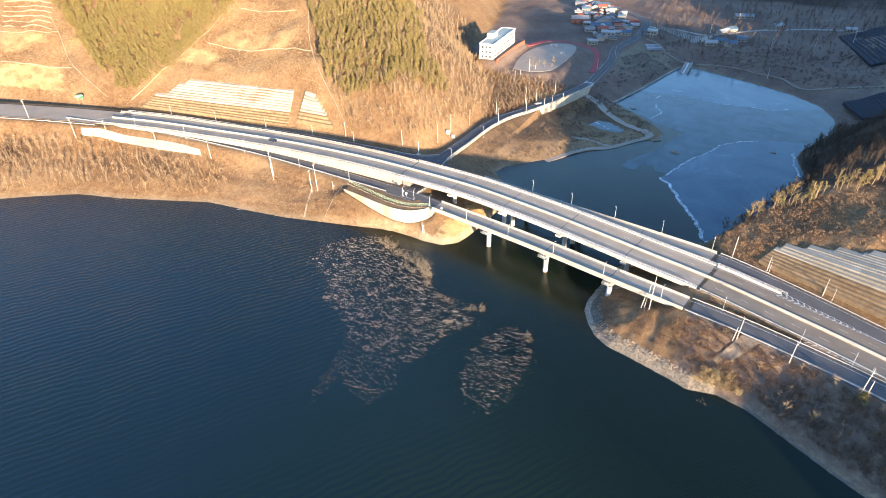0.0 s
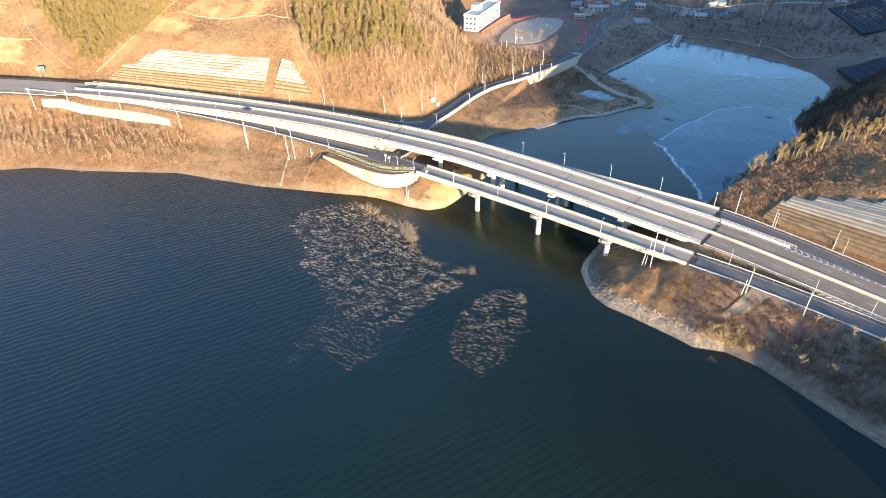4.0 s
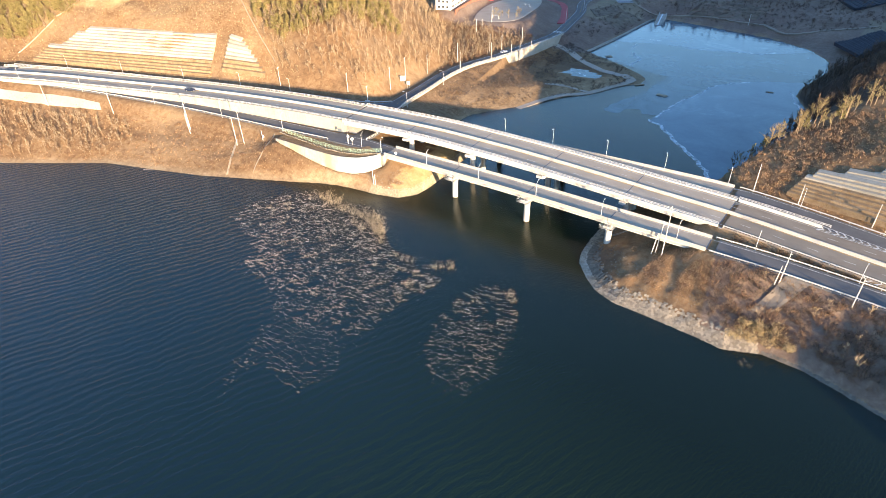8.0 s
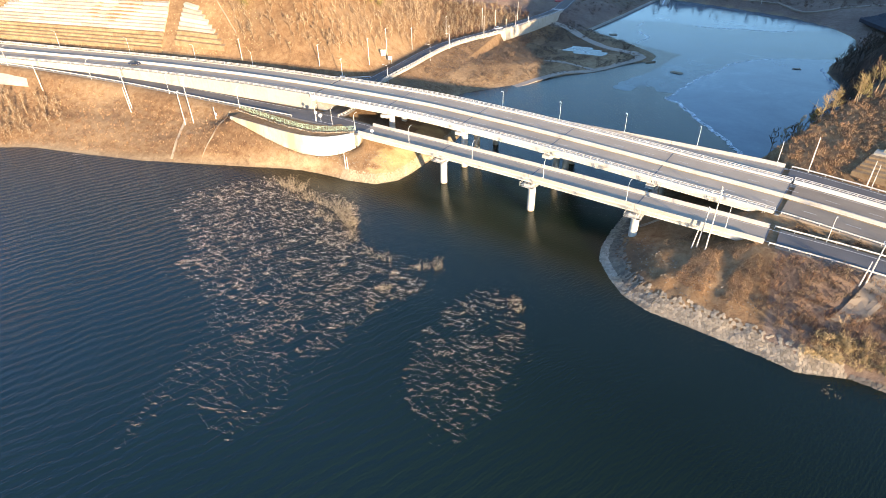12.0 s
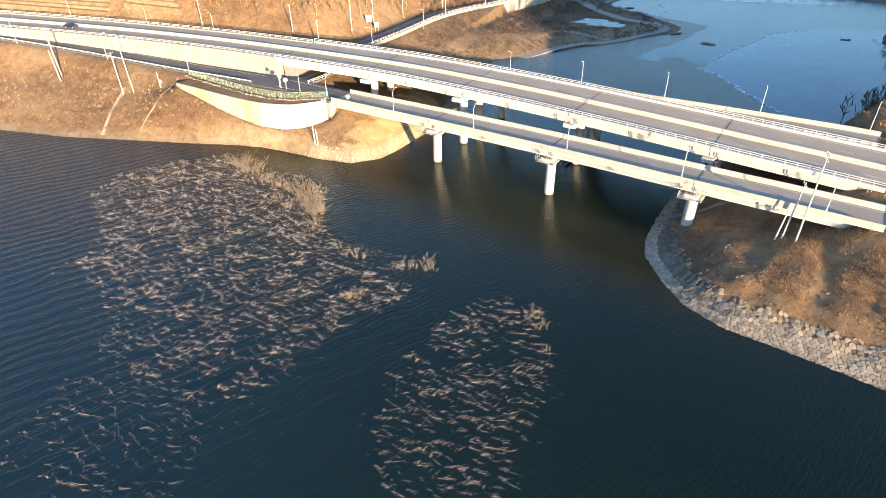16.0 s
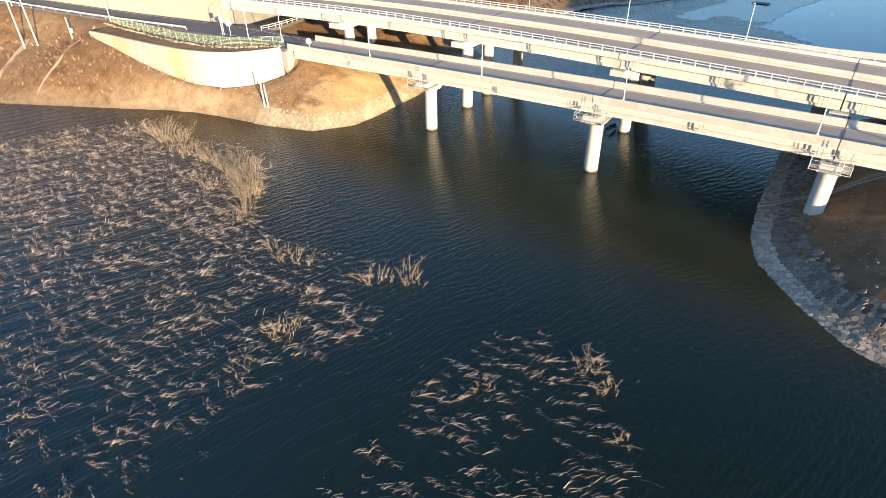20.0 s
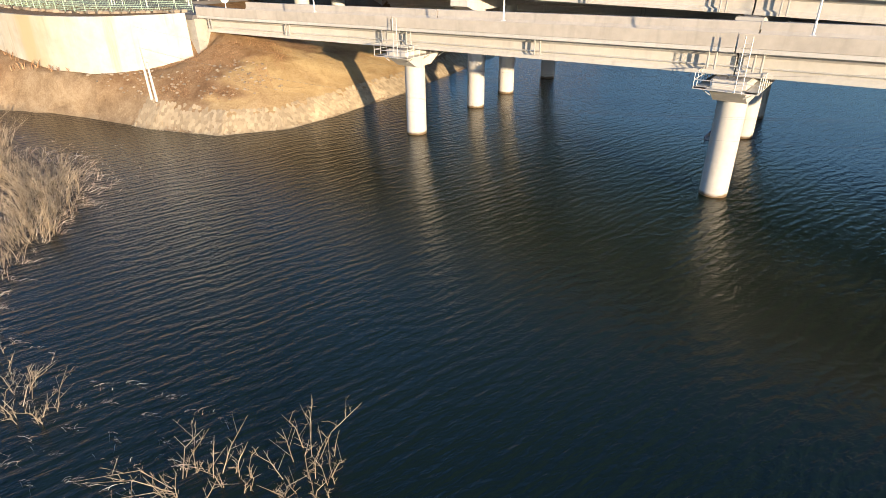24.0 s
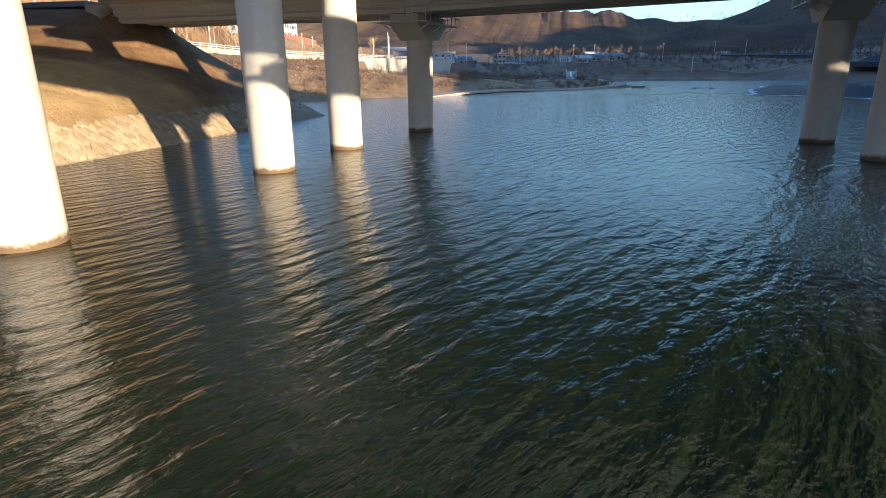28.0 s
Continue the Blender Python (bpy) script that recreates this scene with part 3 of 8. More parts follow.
def ground_at(X, Y):
    X, Y = np.asarray(X, float), np.asarray(Y, float)
    wet = inside(X, Y, WATER_EDGE)
    ds = edge_distance(X, Y, WATER_EDGE)
    # far and near hills; two unseen eastern ones added to shade the valley
    base = 6 + 0.012 * np.maximum(Y - 330, 0) + 1.0 * rough(X, Y, 60)
    far = (lump(X, Y, -170, 1560, 330, 230, 64, 0.2) + lump(X, Y, 470, 1150, 130, 170, 62) + lump(X, Y, 330, 1330, 300, 190, 40, -0.3) + lump(X, Y, 390, 1150, 130, 150, 66) + lump(X, Y, 800, 950, 260, 300, 130) + lump(X, Y, 80, 2300, 900, 350, 40)
           + lump(X, Y, -620, 1450, 330, 400, 120) + lump(X, Y, 130, 930, 130, 80, 26) + lump(X, Y, 1500, 700, 350, 400, 170)
           # (600, 600) and (350, 430) stand out of sight and block the low sun
           + lump(X, Y, 600, 600, 170, 190, 100) + lump(X, Y, 350, 430, 90, 110, 85) + lump(X, Y, -600, -1500, 900, 400, 160) + lump(X, Y, 300, -1300, 500, 300, 60) + lump(X, Y, -1500, -500, 400, 700, 190))
    base = base + far * (1 + 0.16 * rough(X, Y, 260)) + np.clip(far / 60, 0, 1) * 9 * rough(X + 31, Y, 140)
    iw = inside(X, Y, HILL_WEST)
    dw = np.where(iw, edge_distance(X, Y, HILL_WEST), 0)
    hw = 16 - 6 * np.clip((Y - 235) / 60, 0, 1) + 0.95 * np.minimum(dw, 26) + 0.66 * np.clip(dw - 26, 0, 90) + 0.32 * np.clip(dw - 116, 0, 500) + np.clip(dw / 40, 0, 1) * 3.5 * rough(X, Y, 75)
    ie = inside(X, Y, HILL_EAST)
    de = np.where(ie, edge_distance(X, Y, HILL_EAST), 0)
    he = np.minimum(12.5 + 1.05 * np.minimum(de, 20) + 0.55 * np.maximum(de - 20, 0), 11.5 + 0.22 * np.clip(X + 18, 0, 250) + 0.28 * np.clip(Y - 196, -10, 200)) + np.clip(de / 25, 0, 1) * 1.6 * rough(X, Y, 40)
    hill = np.where(iw, np.maximum(hw, base), np.where(ie, np.maximum(he, base), base))
    ws = 1 / (ds + 0.02)
    num, den = 0.0 * ws, ws
    dmin = ds
    for line, half in BANKS:
        d, z = edge_distance(X, Y, line, False, True)
        d = np.maximum(d - half, 0)
        w = 1 / (d + 0.04) ** 1.35
        w = np.where(d > 60, w * np.exp(-(d - 60) / 40), w)
        num, den = num + w * (z - 0.35), den + w
        dmin = np.minimum(dmin, d)
    wh = np.where(iw | ie, 0.02 + 0.25 * np.clip(dmin / 14, 0, 1.5) ** 1.5 + dmin / 60, 0.004 + dmin / 400)
    h = (num + wh * hill) / (den + wh)
    h = h + np.clip(dmin / 6, 0, 1) * 0.35 * rough(X, Y, 9, 3)
    # unseen headland, added so that its shadow falls on the east bank
    h = h + np.where(wet, 0, np.clip(ds / 6, 0, 1)) * lump(X, Y, 134, 62, 30, 34, 24)
    pond = inside(X, Y, POND)
    dp = edge_distance(X, Y, POND)
    low = np.where(pond, 0.5, 1.0 + 0.06 * dp)
    near_pond = (X > -150) & (X < -66) & (Y > 290) & (Y < 400)
    h = np.where(near_pond & ~wet, np.minimum(h, low + 0.4), h)
    h = np.where(wet, -np.minimum(0.22 * ds + 0.02, 5), np.maximum(h, 0.04 + 0.10 * np.minimum(ds, 2)))
    return h


def z_at(x, y):
    return float(ground_at(np.array([x]), np.array([y]))[0])


def build_ground():
    out = lambda a, n, s: list(a + np.cumsum(s * 1.22 ** np.arange(n)))
    xs = sorted([-v for v in out(460, 22, 12)] + list(np.arange(-460, -210, 3.0)) + list(np.arange(-210, -150, 1.8)) + list(np.arange(-150, -118, 1.0)) + list(np.arange(-118, -62, 1.8)) + list(np.arange(-62, -12, 0.9)) + list(np.arange(-12, 60, 1.8)) + out(60, 26, 6))
    ys = sorted([100 - v for v in out(0, 22, 14)] + list(np.arange(100, 130, 3)) + list(np.arange(130, 136, 1.8)) + list(np.arange(136, 180, 0.9)) + list(np.arange(180, 260, 1.8)) + list(np.arange(260, 420, 3.5)) + list(np.arange(420, 720, 7)) + out(720, 24, 14))
    xs, ys = np.array(xs), np.array(ys)
    X, Y = np.meshgrid(xs, ys)
    Z = ground_at(X, Y)
    nx, ny = len(xs), len(ys)
    idx = np.arange(nx * ny).reshape(ny, nx)
    quads = np.stack([idx[:-1, :-1], idx[:-1, 1:], idx[1:, 1:], idx[1:, :-1]], -1).reshape(-1, 4)
    me = bpy.data.meshes.new("ground")
    me.from_pydata(np.stack([X.ravel(), Y.ravel(), Z.ravel()], 1).tolist(), [], quads.tolist())
    me.polygons.foreach_set("use_smooth", [True] * len(me.polygons))
    x, y = X.ravel(), Y.ravel()
    ds = edge_distance(x, y, WATER_EDGE)
    wet = inside(x, y, WATER_EDGE)
    iw, ie = inside(x, y, HILL_WEST), inside(x, y, HILL_EAST)
    beach = np.where(wet, 1.0, np.clip(1.25 - ds / (2.5 + 1.3 * rough(x, y, 17, 2)), 0, 1))
    beach = np.where((x > -150) & (x < -60) & (y > 262) & (y < 385) & ~wet, np.clip(0.9 - ds / 30, 0, 0.8), beach)
    beach = np.where((x > -45) & (y > 226) & (y < 470) & ~wet, np.clip(0.7 - ds / 2, 0, 0.6), beach)
    beach = np.where((x > -62) & (y < 185) & (ds > 0.5) & ~wet, np.where(x > -12, 0.1, 0.35) * beach, beach)
    scrub = np.clip(0.5 * rough(x, y, 45) + 0.1, 0, 0.6)
    scrub = np.where(ie & (y > 244 + 0.25 * x), np.clip(0.8 + 0.4 * rough(x, y, 30), 0.4, 1), scrub)
    # the spit turns to the darker floor tone west of x = -44
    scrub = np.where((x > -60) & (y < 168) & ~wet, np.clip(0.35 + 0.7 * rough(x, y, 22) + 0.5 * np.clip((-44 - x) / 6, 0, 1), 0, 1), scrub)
    scrub = np.where((x > -46) & (x < -18) & (y > 148) & (y < 182) & ~wet, 0.25 * scrub, scrub)
    scrub = np.where((y > 340) & (x > -130), np.clip(0.85 + 0.3 * rough(x, y, 25), 0.5, 1), scrub)
    scrub = np.where(y > 700, np.clip(0.7 + 0.4 * rough(x, y, 120), 0, 1), scrub)
    scrub = np.where((x > -175) & (x < -20) & (y > 230) & (y < 345), 0.25, scrub)
    flat = ~iw & ~ie & (y > 385) & (y < 800)
    weeds = np.where(flat, np.clip(1.0 + 0.4 * rough(x, y, 60, 2), 0.5, 1), 0.0)
    weeds = np.where((x > -22) & (x < 140) & (y > 40) & (y < 166 - 0.4 * np.maximum(x, 0)) & ~wet, 0.75, weeds)
    field = np.where(inside(x, y, [(-142, 470), (-112, 462), (-98, 506), (-112, 540), (-136, 545)]) | inside(x, y, [(40, 470), (90, 480), (110, 520), (50, 515)]), 0.9, 0.0)
    # far shore, ridge back and far valley: wood floor with shade painted in
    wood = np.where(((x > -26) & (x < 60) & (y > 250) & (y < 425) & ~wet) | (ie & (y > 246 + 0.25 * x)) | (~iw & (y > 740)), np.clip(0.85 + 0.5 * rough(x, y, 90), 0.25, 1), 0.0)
    mown = np.where(inside(x, y, [(-456, 152), (-452, 165), (-416, 182), (-405, 172)]) | inside(x, y, [(-472, 182), (-455, 190), (-436, 192), (-446, 177), (-458, 171)]), np.clip(0.6 + 0.6 * rough(x, y, 8, 2), 0, 1), 0.0)
    mown = np.where((x > -132 + 3 * rough(x, y, 5, 2)) & (x < -121) & (y > 173) & (y < 214) & ~wet, np.clip(0.85 + 0.55 * rough(x, y, 7, 2), 0.35, 1), mown)
    mown = np.where(inside(x, y, [(-334, 236), (-318, 240), (-284, 252), (-290, 262), (-330, 250)]) | inside(x, y, [(-352, 216), (-318, 226), (-322, 232), (-350, 226)]), np.clip(0.35 + 0.7 * rough(x, y, 14, 2), 0, 0.8), mown)
    for name, val in (("beach", beach), ("scrub", scrub), ("field", field), ("weeds", weeds), ("wood", wood), ("mown", mown)):
        me.attributes.new(name, "FLOAT", "POINT").data.foreach_set("value", np.asarray(val, np.float32))
    ob = new("ground", me)
    me.materials.append(M["ground"])
    return tagged(ob, "dry winter grass banks, hills and valley floor", "ground", kind="structure")


build_ground()
w = Shape().add([(-3000, -3000, 0), (3000, -3000, 0), (3000, 700, 0), (-3000, 700, 0)], [(0, 1, 2, 3)])
tagged(part("water", w, "water"), "dark blue-green rippled lake water", "water", kind="structure")


def sheet(name, outline, z, material, label, category, kind="structure"):
    s = Shape().add([(x, y, z) for x, y in outline], [tuple(range(len(outline)))])
    return tagged(part(name, s, material), label, category, kind=kind)


def wavering(line, amp, size, step=1.5):
    """A line made uneven, as water and ice edges are."""
    pts = np.array([list(p)[:2] for p in spline([(x, y, 0) for x, y in line], step)])
    k = rough(pts[:, 0], pts[:, 1], size, 3) * amp
    j = rough(pts[:, 1] + 50, pts[:, 0], size, 3) * amp
    return [(float(x + a), float(y + b)) for (x, y), a, b in zip(pts, k, j)]


ICE_EDGE = wavering([(-24, 229), (-28, 238), (-35.4, 254.5), (-42, 264.7), (-47.3, 275), (-54.4, 286), (-58.7, 290), (-55, 296), (-62, 297), (-66.5, 302.4), (-71.5, 300.4), (-73.3, 294), (-79, 293), (-81.5, 296.4), (-77.8, 308.8), (-72.3, 320), (-68, 331), (-66, 344)], 0.8, 9)
PALE_EDGE = wavering([(-57, 294), (-52.4, 311), (-46.5, 327), (-40, 341), (-36, 354), (-28, 362), (-16.5, 372), (10, 380)], 1.0, 12)
sheet("ice", [p for p in ICE_EDGE if p[1] < 292] + PALE_EDGE + [(60, 380), (40, 250), (0, 220)], 0.035, "ice", "pale blue ice beside the bridge", "ice")
sheet("ice", ICE_EDGE + [(-60, 362), (-80, 372), (-112, 395), (-125, 398), (-125, 530), (-40, 520), (60, 470), (40, 250), (0, 220)], 0.02, "ice_clear", "thin dark blue ice on the far part of the lake", "ice")
sheet("ice", wavering([(-97, 432), (-80, 436), (-60, 434), (-48.5, 431), (-36, 433.5), (-23, 433.6), (-13.5, 434.5), (4, 444)], 1.0, 9) + [(40, 470), (-40, 520), (-125, 530), (-125, 436)], 0.035, "ice", "frosted pale ice below the dam", "ice")
FROST = [[p for p in ICE_EDGE if p[1] < 292], PALE_EDGE[:60], wavering([(2, 361), (4, 341), (9.5, 322), (8.7, 310)], 1.0, 7), wavering([(-60, 432), (-48.5, 431), (-36, 433.5), (-23, 433.6), (-13.5, 434.5), (-5.5, 441)], 0.8, 9),
         wavering([(-84, 446), (-76, 445)], 0.5, 5), wavering([(-91, 420), (-90, 431)], 0.5, 5), wavering([(-85, 378), (-81, 393), (-86, 400), (-88, 408)], 0.6, 6), wavering([(-122, 345), (-113, 350), (-103, 343)], 0.8, 6)]
for i, line in enumerate(FROST):
    z = 0.99 if i == len(FROST) - 1 else 0.045
    s = Shape().sweep([(x, y, z) for x, y in line], [(0.5 if i else 0.9, 0), (-0.5 if i else -0.9, 0)], False, False)
    tagged(part("ice_edge", s, "frost"), "white frosty line along the ice edge", "ice edge", kind="structure")
sheet("pond", [(-126, 349), (-112, 366), (-90, 357), (-90, 334), (-110, 332)], 0.95, "ice_clear", "small frozen pond on the spit", "pond")


# ---- roads on the ground ----
def road(name, path, half, material, label, drop=0.5):
    s = Shape().sweep(path, [(half, 0), (-half, 0), (-half - 0.3, -drop), (half + 0.3, -drop)])
    return tagged(part(name, s, material), label, "road", kind="structure")


def line_mark(path, side, wide=0.15, dash=0, gap=0, up=0.012):
    """Painted line beside a path; dashes when given."""
    s = Shape()
    pts = along(beside(path, side, up), 1.0)
    sec = [(wide / 2, 0), (-wide / 2, 0)]
    if not dash:
        s.sweep(pts, sec, False, False)
    else:
        k = int(dash + gap)
        for i in range(0, len(pts) - int(dash), k):
            s.sweep(pts[i:i + int(dash) + 1], sec, False, False)
    return s

# ---- roads: main line on its bank, ramps, underpass, village road ----
W_MAIN, E_MAIN = stretch(MAIN, -540, -167), stretch(MAIN, -20.5, 300)
tagged(part("road", Shape().sweep(W_MAIN, [(9.3, 0), (-9.3, 0), (-9.3, -0.6), (9.3, -0.6)]), "deck"), "grey worn main road above a tall wall", "road", kind="structure")
tagged(part("road", Shape().sweep(E_MAIN, [(9.4, 0), (-9.4, 0), (-9.8, -0.9), (9.8, -0.9)]), "asphalt"), "brown-grey worn asphalt main road", "road", kind="structure")
road("road", RAMP_S, 3.6, "asphalt_dark", "dark asphalt ramp along the foot of a pale wall")
road("road", RAMP_N, 3.6, "asphalt_dark", "dark asphalt ramp beside the hill")
road("road", UNDER, 3.8, "asphalt_dark", "dark asphalt village road")
road("road", stretch(NEAR, -175, -139.5), 4.2, "asphalt_dark", "dark asphalt approach to the ramp bridge")
road("road", stretch(NEAR, -23.8, 300), 4.0, "asphalt_dark", "dark asphalt ramp leaving the bridge")
road("road", stretch(FAR, -19.5, 60), 4.0, "asphalt_dark", "dark asphalt merging lane")
road("road", spline([(-165, 227, 10.25), (-150, 222.5, 10.9), (-136, 221, 10.85)]), 3.8, "asphalt_dark", "dark asphalt approach to the far ramp bridge")

# solid bank of the main road with its pale retaining walls
wall = Shape()
tops = stretch(MAIN, -352, -167)
for side, name in ((-1, "near"), (1, "far")):
    s = Shape()
    inner = beside(tops, side * 8.6)
    outer = beside(tops, side * 9.6)
    vs, fs = [], []
    for i, (a, b) in enumerate(zip(inner, outer)):
        foot = min(p.z for p in (RAMP_S if side < 0 else RAMP_N) if abs(p.x - b.x) < 8) - 1.2 if b.x > -345 else b.z - 1.0
        vs += [(a.x, a.y, foot), (b.x, b.y, foot), (b.x, b.y, b.z + 0.25), (a.x, a.y, b.z + 0.25)]
    n = len(inner)
    for i in range(n - 1):
        for k in range(4):
            q = (k + 1) % 4
            fs.append((4 * i + k, 4 * i + q, 4 * i + 4 + q, 4 * i + 4 + k))
    fs += [(3, 2, 1, 0), (4 * n - 4, 4 * n - 3, 4 * n - 2, 4 * n - 1)]
    s.add(vs, fs)
    tagged(part("retaining_wall", s, "wall_white"), "long pale concrete retaining wall under the main road", "wall", kind="structure")


def frame_at(path, x):
    """Point and unit way on a path at an x."""
    i = min(range(len(path)), key=lambda k: abs(path[k].x - x))
    i = min(max(i, 1), len(path) - 2)
    d = path[i + 1] - path[i - 1]
    a, b = (path[i], path[i + 1]) if path[i].x <= x else (path[i - 1], path[i])
    t = (x - a.x) / (b.x - a.x) if b.x != a.x else 0
    p = a.lerp(b, t)
    return p, Vector((d.x, d.y, 0)).normalized()


def standing(p, d, side=0.0, z=None):
    """A pose with local x along the way d and y to its left."""
    left = Vector((-d.y, d.x, 0))
    q = p + left * side
    return Matrix(((d.x, left.x, 0, q.x), (d.y, left.y, 0, q.y), (0, 0, 1, q.z if z is None else z), (0, 0, 0, 1)))


def cut(path, x0, x1):
    """The path from x0 to x1 with exact ends."""
    return [frame_at(path, x0)[0]] + [p for p in path if x0 + 0.3 < p.x < x1 - 0.3] + [frame_at(path, x1)[0]]


I_GIRDER = [(-0.40, 0), (0.40, 0), (0.40, -0.20), (0.16, -0.36), (0.16, -1.14), (0.36, -1.32), (0.36, -1.60), (-0.36, -1.60), (-0.36, -1.32), (-0.16, -1.14), (-0.16, -0.36), (-0.40, -0.20)]


def moved(section, side, up=0.0):
    return [(a + side, z + up) for a, z in section]


def barrier(half):
    return [(half, 0.0), (half - 0.42, 0.0), (half - 0.36, 0.18), (half - 0.26, 0.34), (half - 0.22, 0.92), (half - 0.05, 0.95), (half, 0.90)]


def ramp_bridge(path, joints, half, label, pave):
    """A two-girder-wide ramp bridge on round piers with flared heads."""
    br = group_of("road_bridge", label, "bridge")
    for x0, x1 in zip(joints, joints[1:]):
        seg = cut(path, x0 + 0.06, x1 - 0.06)
        part("deck_slab", Shape().sweep(seg, [(half, -0.02), (-half, -0.02), (-half, -0.30), (-half + 1.0, -0.40), (half - 1.0, -0.40), (half, -0.30)]), "concrete", br)
        part("pavement", Shape().sweep(seg, [(half - 0.44, 0.0), (-half + 0.44, 0.0), (-half + 0.44, -0.06), (half - 0.44, -0.06)]), pave, br, "worn grey pavement")
        for s in (1, -1):
            sec = barrier(half) if s > 0 else [(-a, z) for a, z in reversed(barrier(half))]
            part("parapet", Shape().sweep(seg, sec), "barrier_concrete", br)
        for g in (-half + 1.55, 0, half - 1.55):
            part("girder", Shape().sweep(seg, moved(I_GIRDER, g, -0.40)), "concrete", br)
        for k in (0.02, 0.35, 0.65, 0.98):
            p, d = frame_at(path, x0 + 0.4 + (x1 - x0 - 0.8) * k)
            part("cross_beam", Shape().box(0.35, 2 * half - 2.9, 1.2, standing(p, d, 0, p.z - 1.7)), "concrete", br)
        p, d = frame_at(path, x1)
    for s in (-1,):
        line = beside(cut(path, joints[0], joints[-1]), s * (half - 1.16), -1.36)
        part("pipe", Shape().tube(along(line, 5), 0.06, 6), "galvanised", br, "thin conduit along the outer girder")
    return br


def flared_pier(br, path, x, base, half, radius=1.03, top_drop=2.12, platform=True, shift=0.0):
    p, d = frame_at(path, x)
    p = standing(p, d, shift).translation
    m = standing(p, d)
    head_top = p.z - top_drop
    pier = group_of("pier", "round concrete pier with a flared head in the water", "pier", "bridge piers")
    h = 1.75
    col = Shape()
    n = 28
    col.tube([(p.x, p.y, base), (p.x, p.y, head_top - h + 0.02)], radius, n, False)
    part("column", col, "pier_concrete", pier, smooth=True)
    w0, w1, t = radius + 0.15, half - 1.0, 1.15
    prof = [(-w1, 0), (w1, 0), (w1, -0.75), (w0, -h), (-w0, -h), (-w1, -0.75)]
    s = Shape()
    vs = [m @ Vector((-t, a, z - top_drop)) for a, z in prof] + [m @ Vector((t, a, z - top_drop)) for a, z in prof]
    fs = [tuple(range(5, -1, -1)), tuple(range(6, 12))] + [(i, (i + 1) % 6, 6 + (i + 1) % 6, 6 + i) for i in range(6)]
    s.add(vs, fs)
    part("pier_head", s, "concrete", pier)
    for g in (-half + 1.55, 0, half - 1.55):
        for e in (-0.45, 0.45):
            part("bearing", Shape().box(0.5, 0.55, 0.13, m @ pose(e, g, -top_drop)), "dark_steel", pier)
    if platform:
        rail_platform(pier, m, half, -top_drop)
    return pier


def rail_platform(pier, m, half, z):
    """Inspection walkway on brackets round a pier head, with rails and a ladder."""
    y1 = half - 0.6
    for e in (-1.65, 1.65):
        part("walkway", Shape().box(0.85, 2 * y1 + 0.8, 0.06, m @ pose(e, 0, z - 0.62)), "galvanised", pier)
        for zz in (0.0, 0.5):
            part("guard_rail", Shape().tube([m @ Vector((e * 1.24, -y1 - 0.4, z + zz)), m @ Vector((e * 1.24, y1 + 0.4, z + zz))], 0.03, 5), "galvanised", pier)
        k = -y1 - 0.4
        while k <= y1 + 0.41:
            part("rail_post", Shape().tube([m @ Vector((e * 1.24, k, z - 0.6)), m @ Vector((e * 1.24, k, z + 0.5))], 0.028, 5), "galvanised", pier)
            k += (2 * y1 + 0.8) / 8
        for y in (-y1 * 0.8, 0, y1 * 0.8):
            part("bracket", Shape().tube([m @ Vector((e * 0.66, y, z - 1.15)), m @ Vector((e * 1.2, y, z - 0.62))], 0.05, 5), "galvanised", pier)
    for y in (-y1 - 0.4, y1 + 0.4):
        for zz in (0.0, 0.5):
            part("guard_rail", Shape().tube([m @ Vector((-2.05, y, z + zz)), m @ Vector((2.05, y, z + zz))], 0.03, 5), "galvanised", pier)
        part("walkway", Shape().box(4.2, 0.5, 0.06, m @ pose(0, y * 0.94, z - 0.62)), "galvanised", pier)
    lad = Shape()
    for e in (-0.22, 0.22):
        lad.tube([m @ Vector((0.9 + e, -half - 0.12, z - 0.6)), m @ Vector((0.9 + e, -half - 0.12, z + 3.0))], 0.03, 5)
    for k in range(10):
        lad.tube([m @ Vector((0.68, -half - 0.12, z - 0.4 + 0.33 * k)), m @ Vector((1.12, -half - 0.12, z - 0.4 + 0.33 * k))], 0.018, 4)
    part("ladder", lad, "galvanised", pier)


def steel_rail(path, side, up, name="railing", label="grey steel bridge railing with two rails", post=2.0, high=0.78, rails=(0.36, 0.74)):
    """Posts and two rails on a kerb."""
    r = group_of(name, label, "railing")
    line = beside(path, side, up)
    for h in rails:
        part("rail", Shape().sweep(line, moved([(-0.05, -0.07), (0.05, -0.07), (0.05, 0.07), (-0.05, 0.07)], 0, h)), "galvanised", r)
    me = Shape().box(0.15, 0.14, high, chamfer=0.02).mesh("post")
    me.materials.append(M["galvanised"])
    pts = along(line, post)
    for i, p in enumerate(pts):
        d = (pts[min(i + 1, len(pts) - 1)] - pts[max(i - 1, 0)])
        ob = part("post", me, "galvanised", r)
        ob.matrix_local = standing(p, Vector((d.x, d.y, 0)).normalized())
    return r


# ---- near ramp bridge ----
NEAR_J = [-140, -110, -80.5, -52, -24]
near_bridge = ramp_bridge(NEAR, NEAR_J, 3.85, "pale concrete ramp bridge on round piers over the water", "deck")
for x in NEAR_J[1:4]:
    flared_pier(near_bridge, NEAR, x, z_at(x, frame_at(NEAR, x)[0].y) - 0.6 if x == -52 else -4.0, 3.85, shift=-0.5 if x == -110 else -1.0)

# ---- far ramp bridge ----
FAR_J = [-134, -106, -78, -50, -20.5]
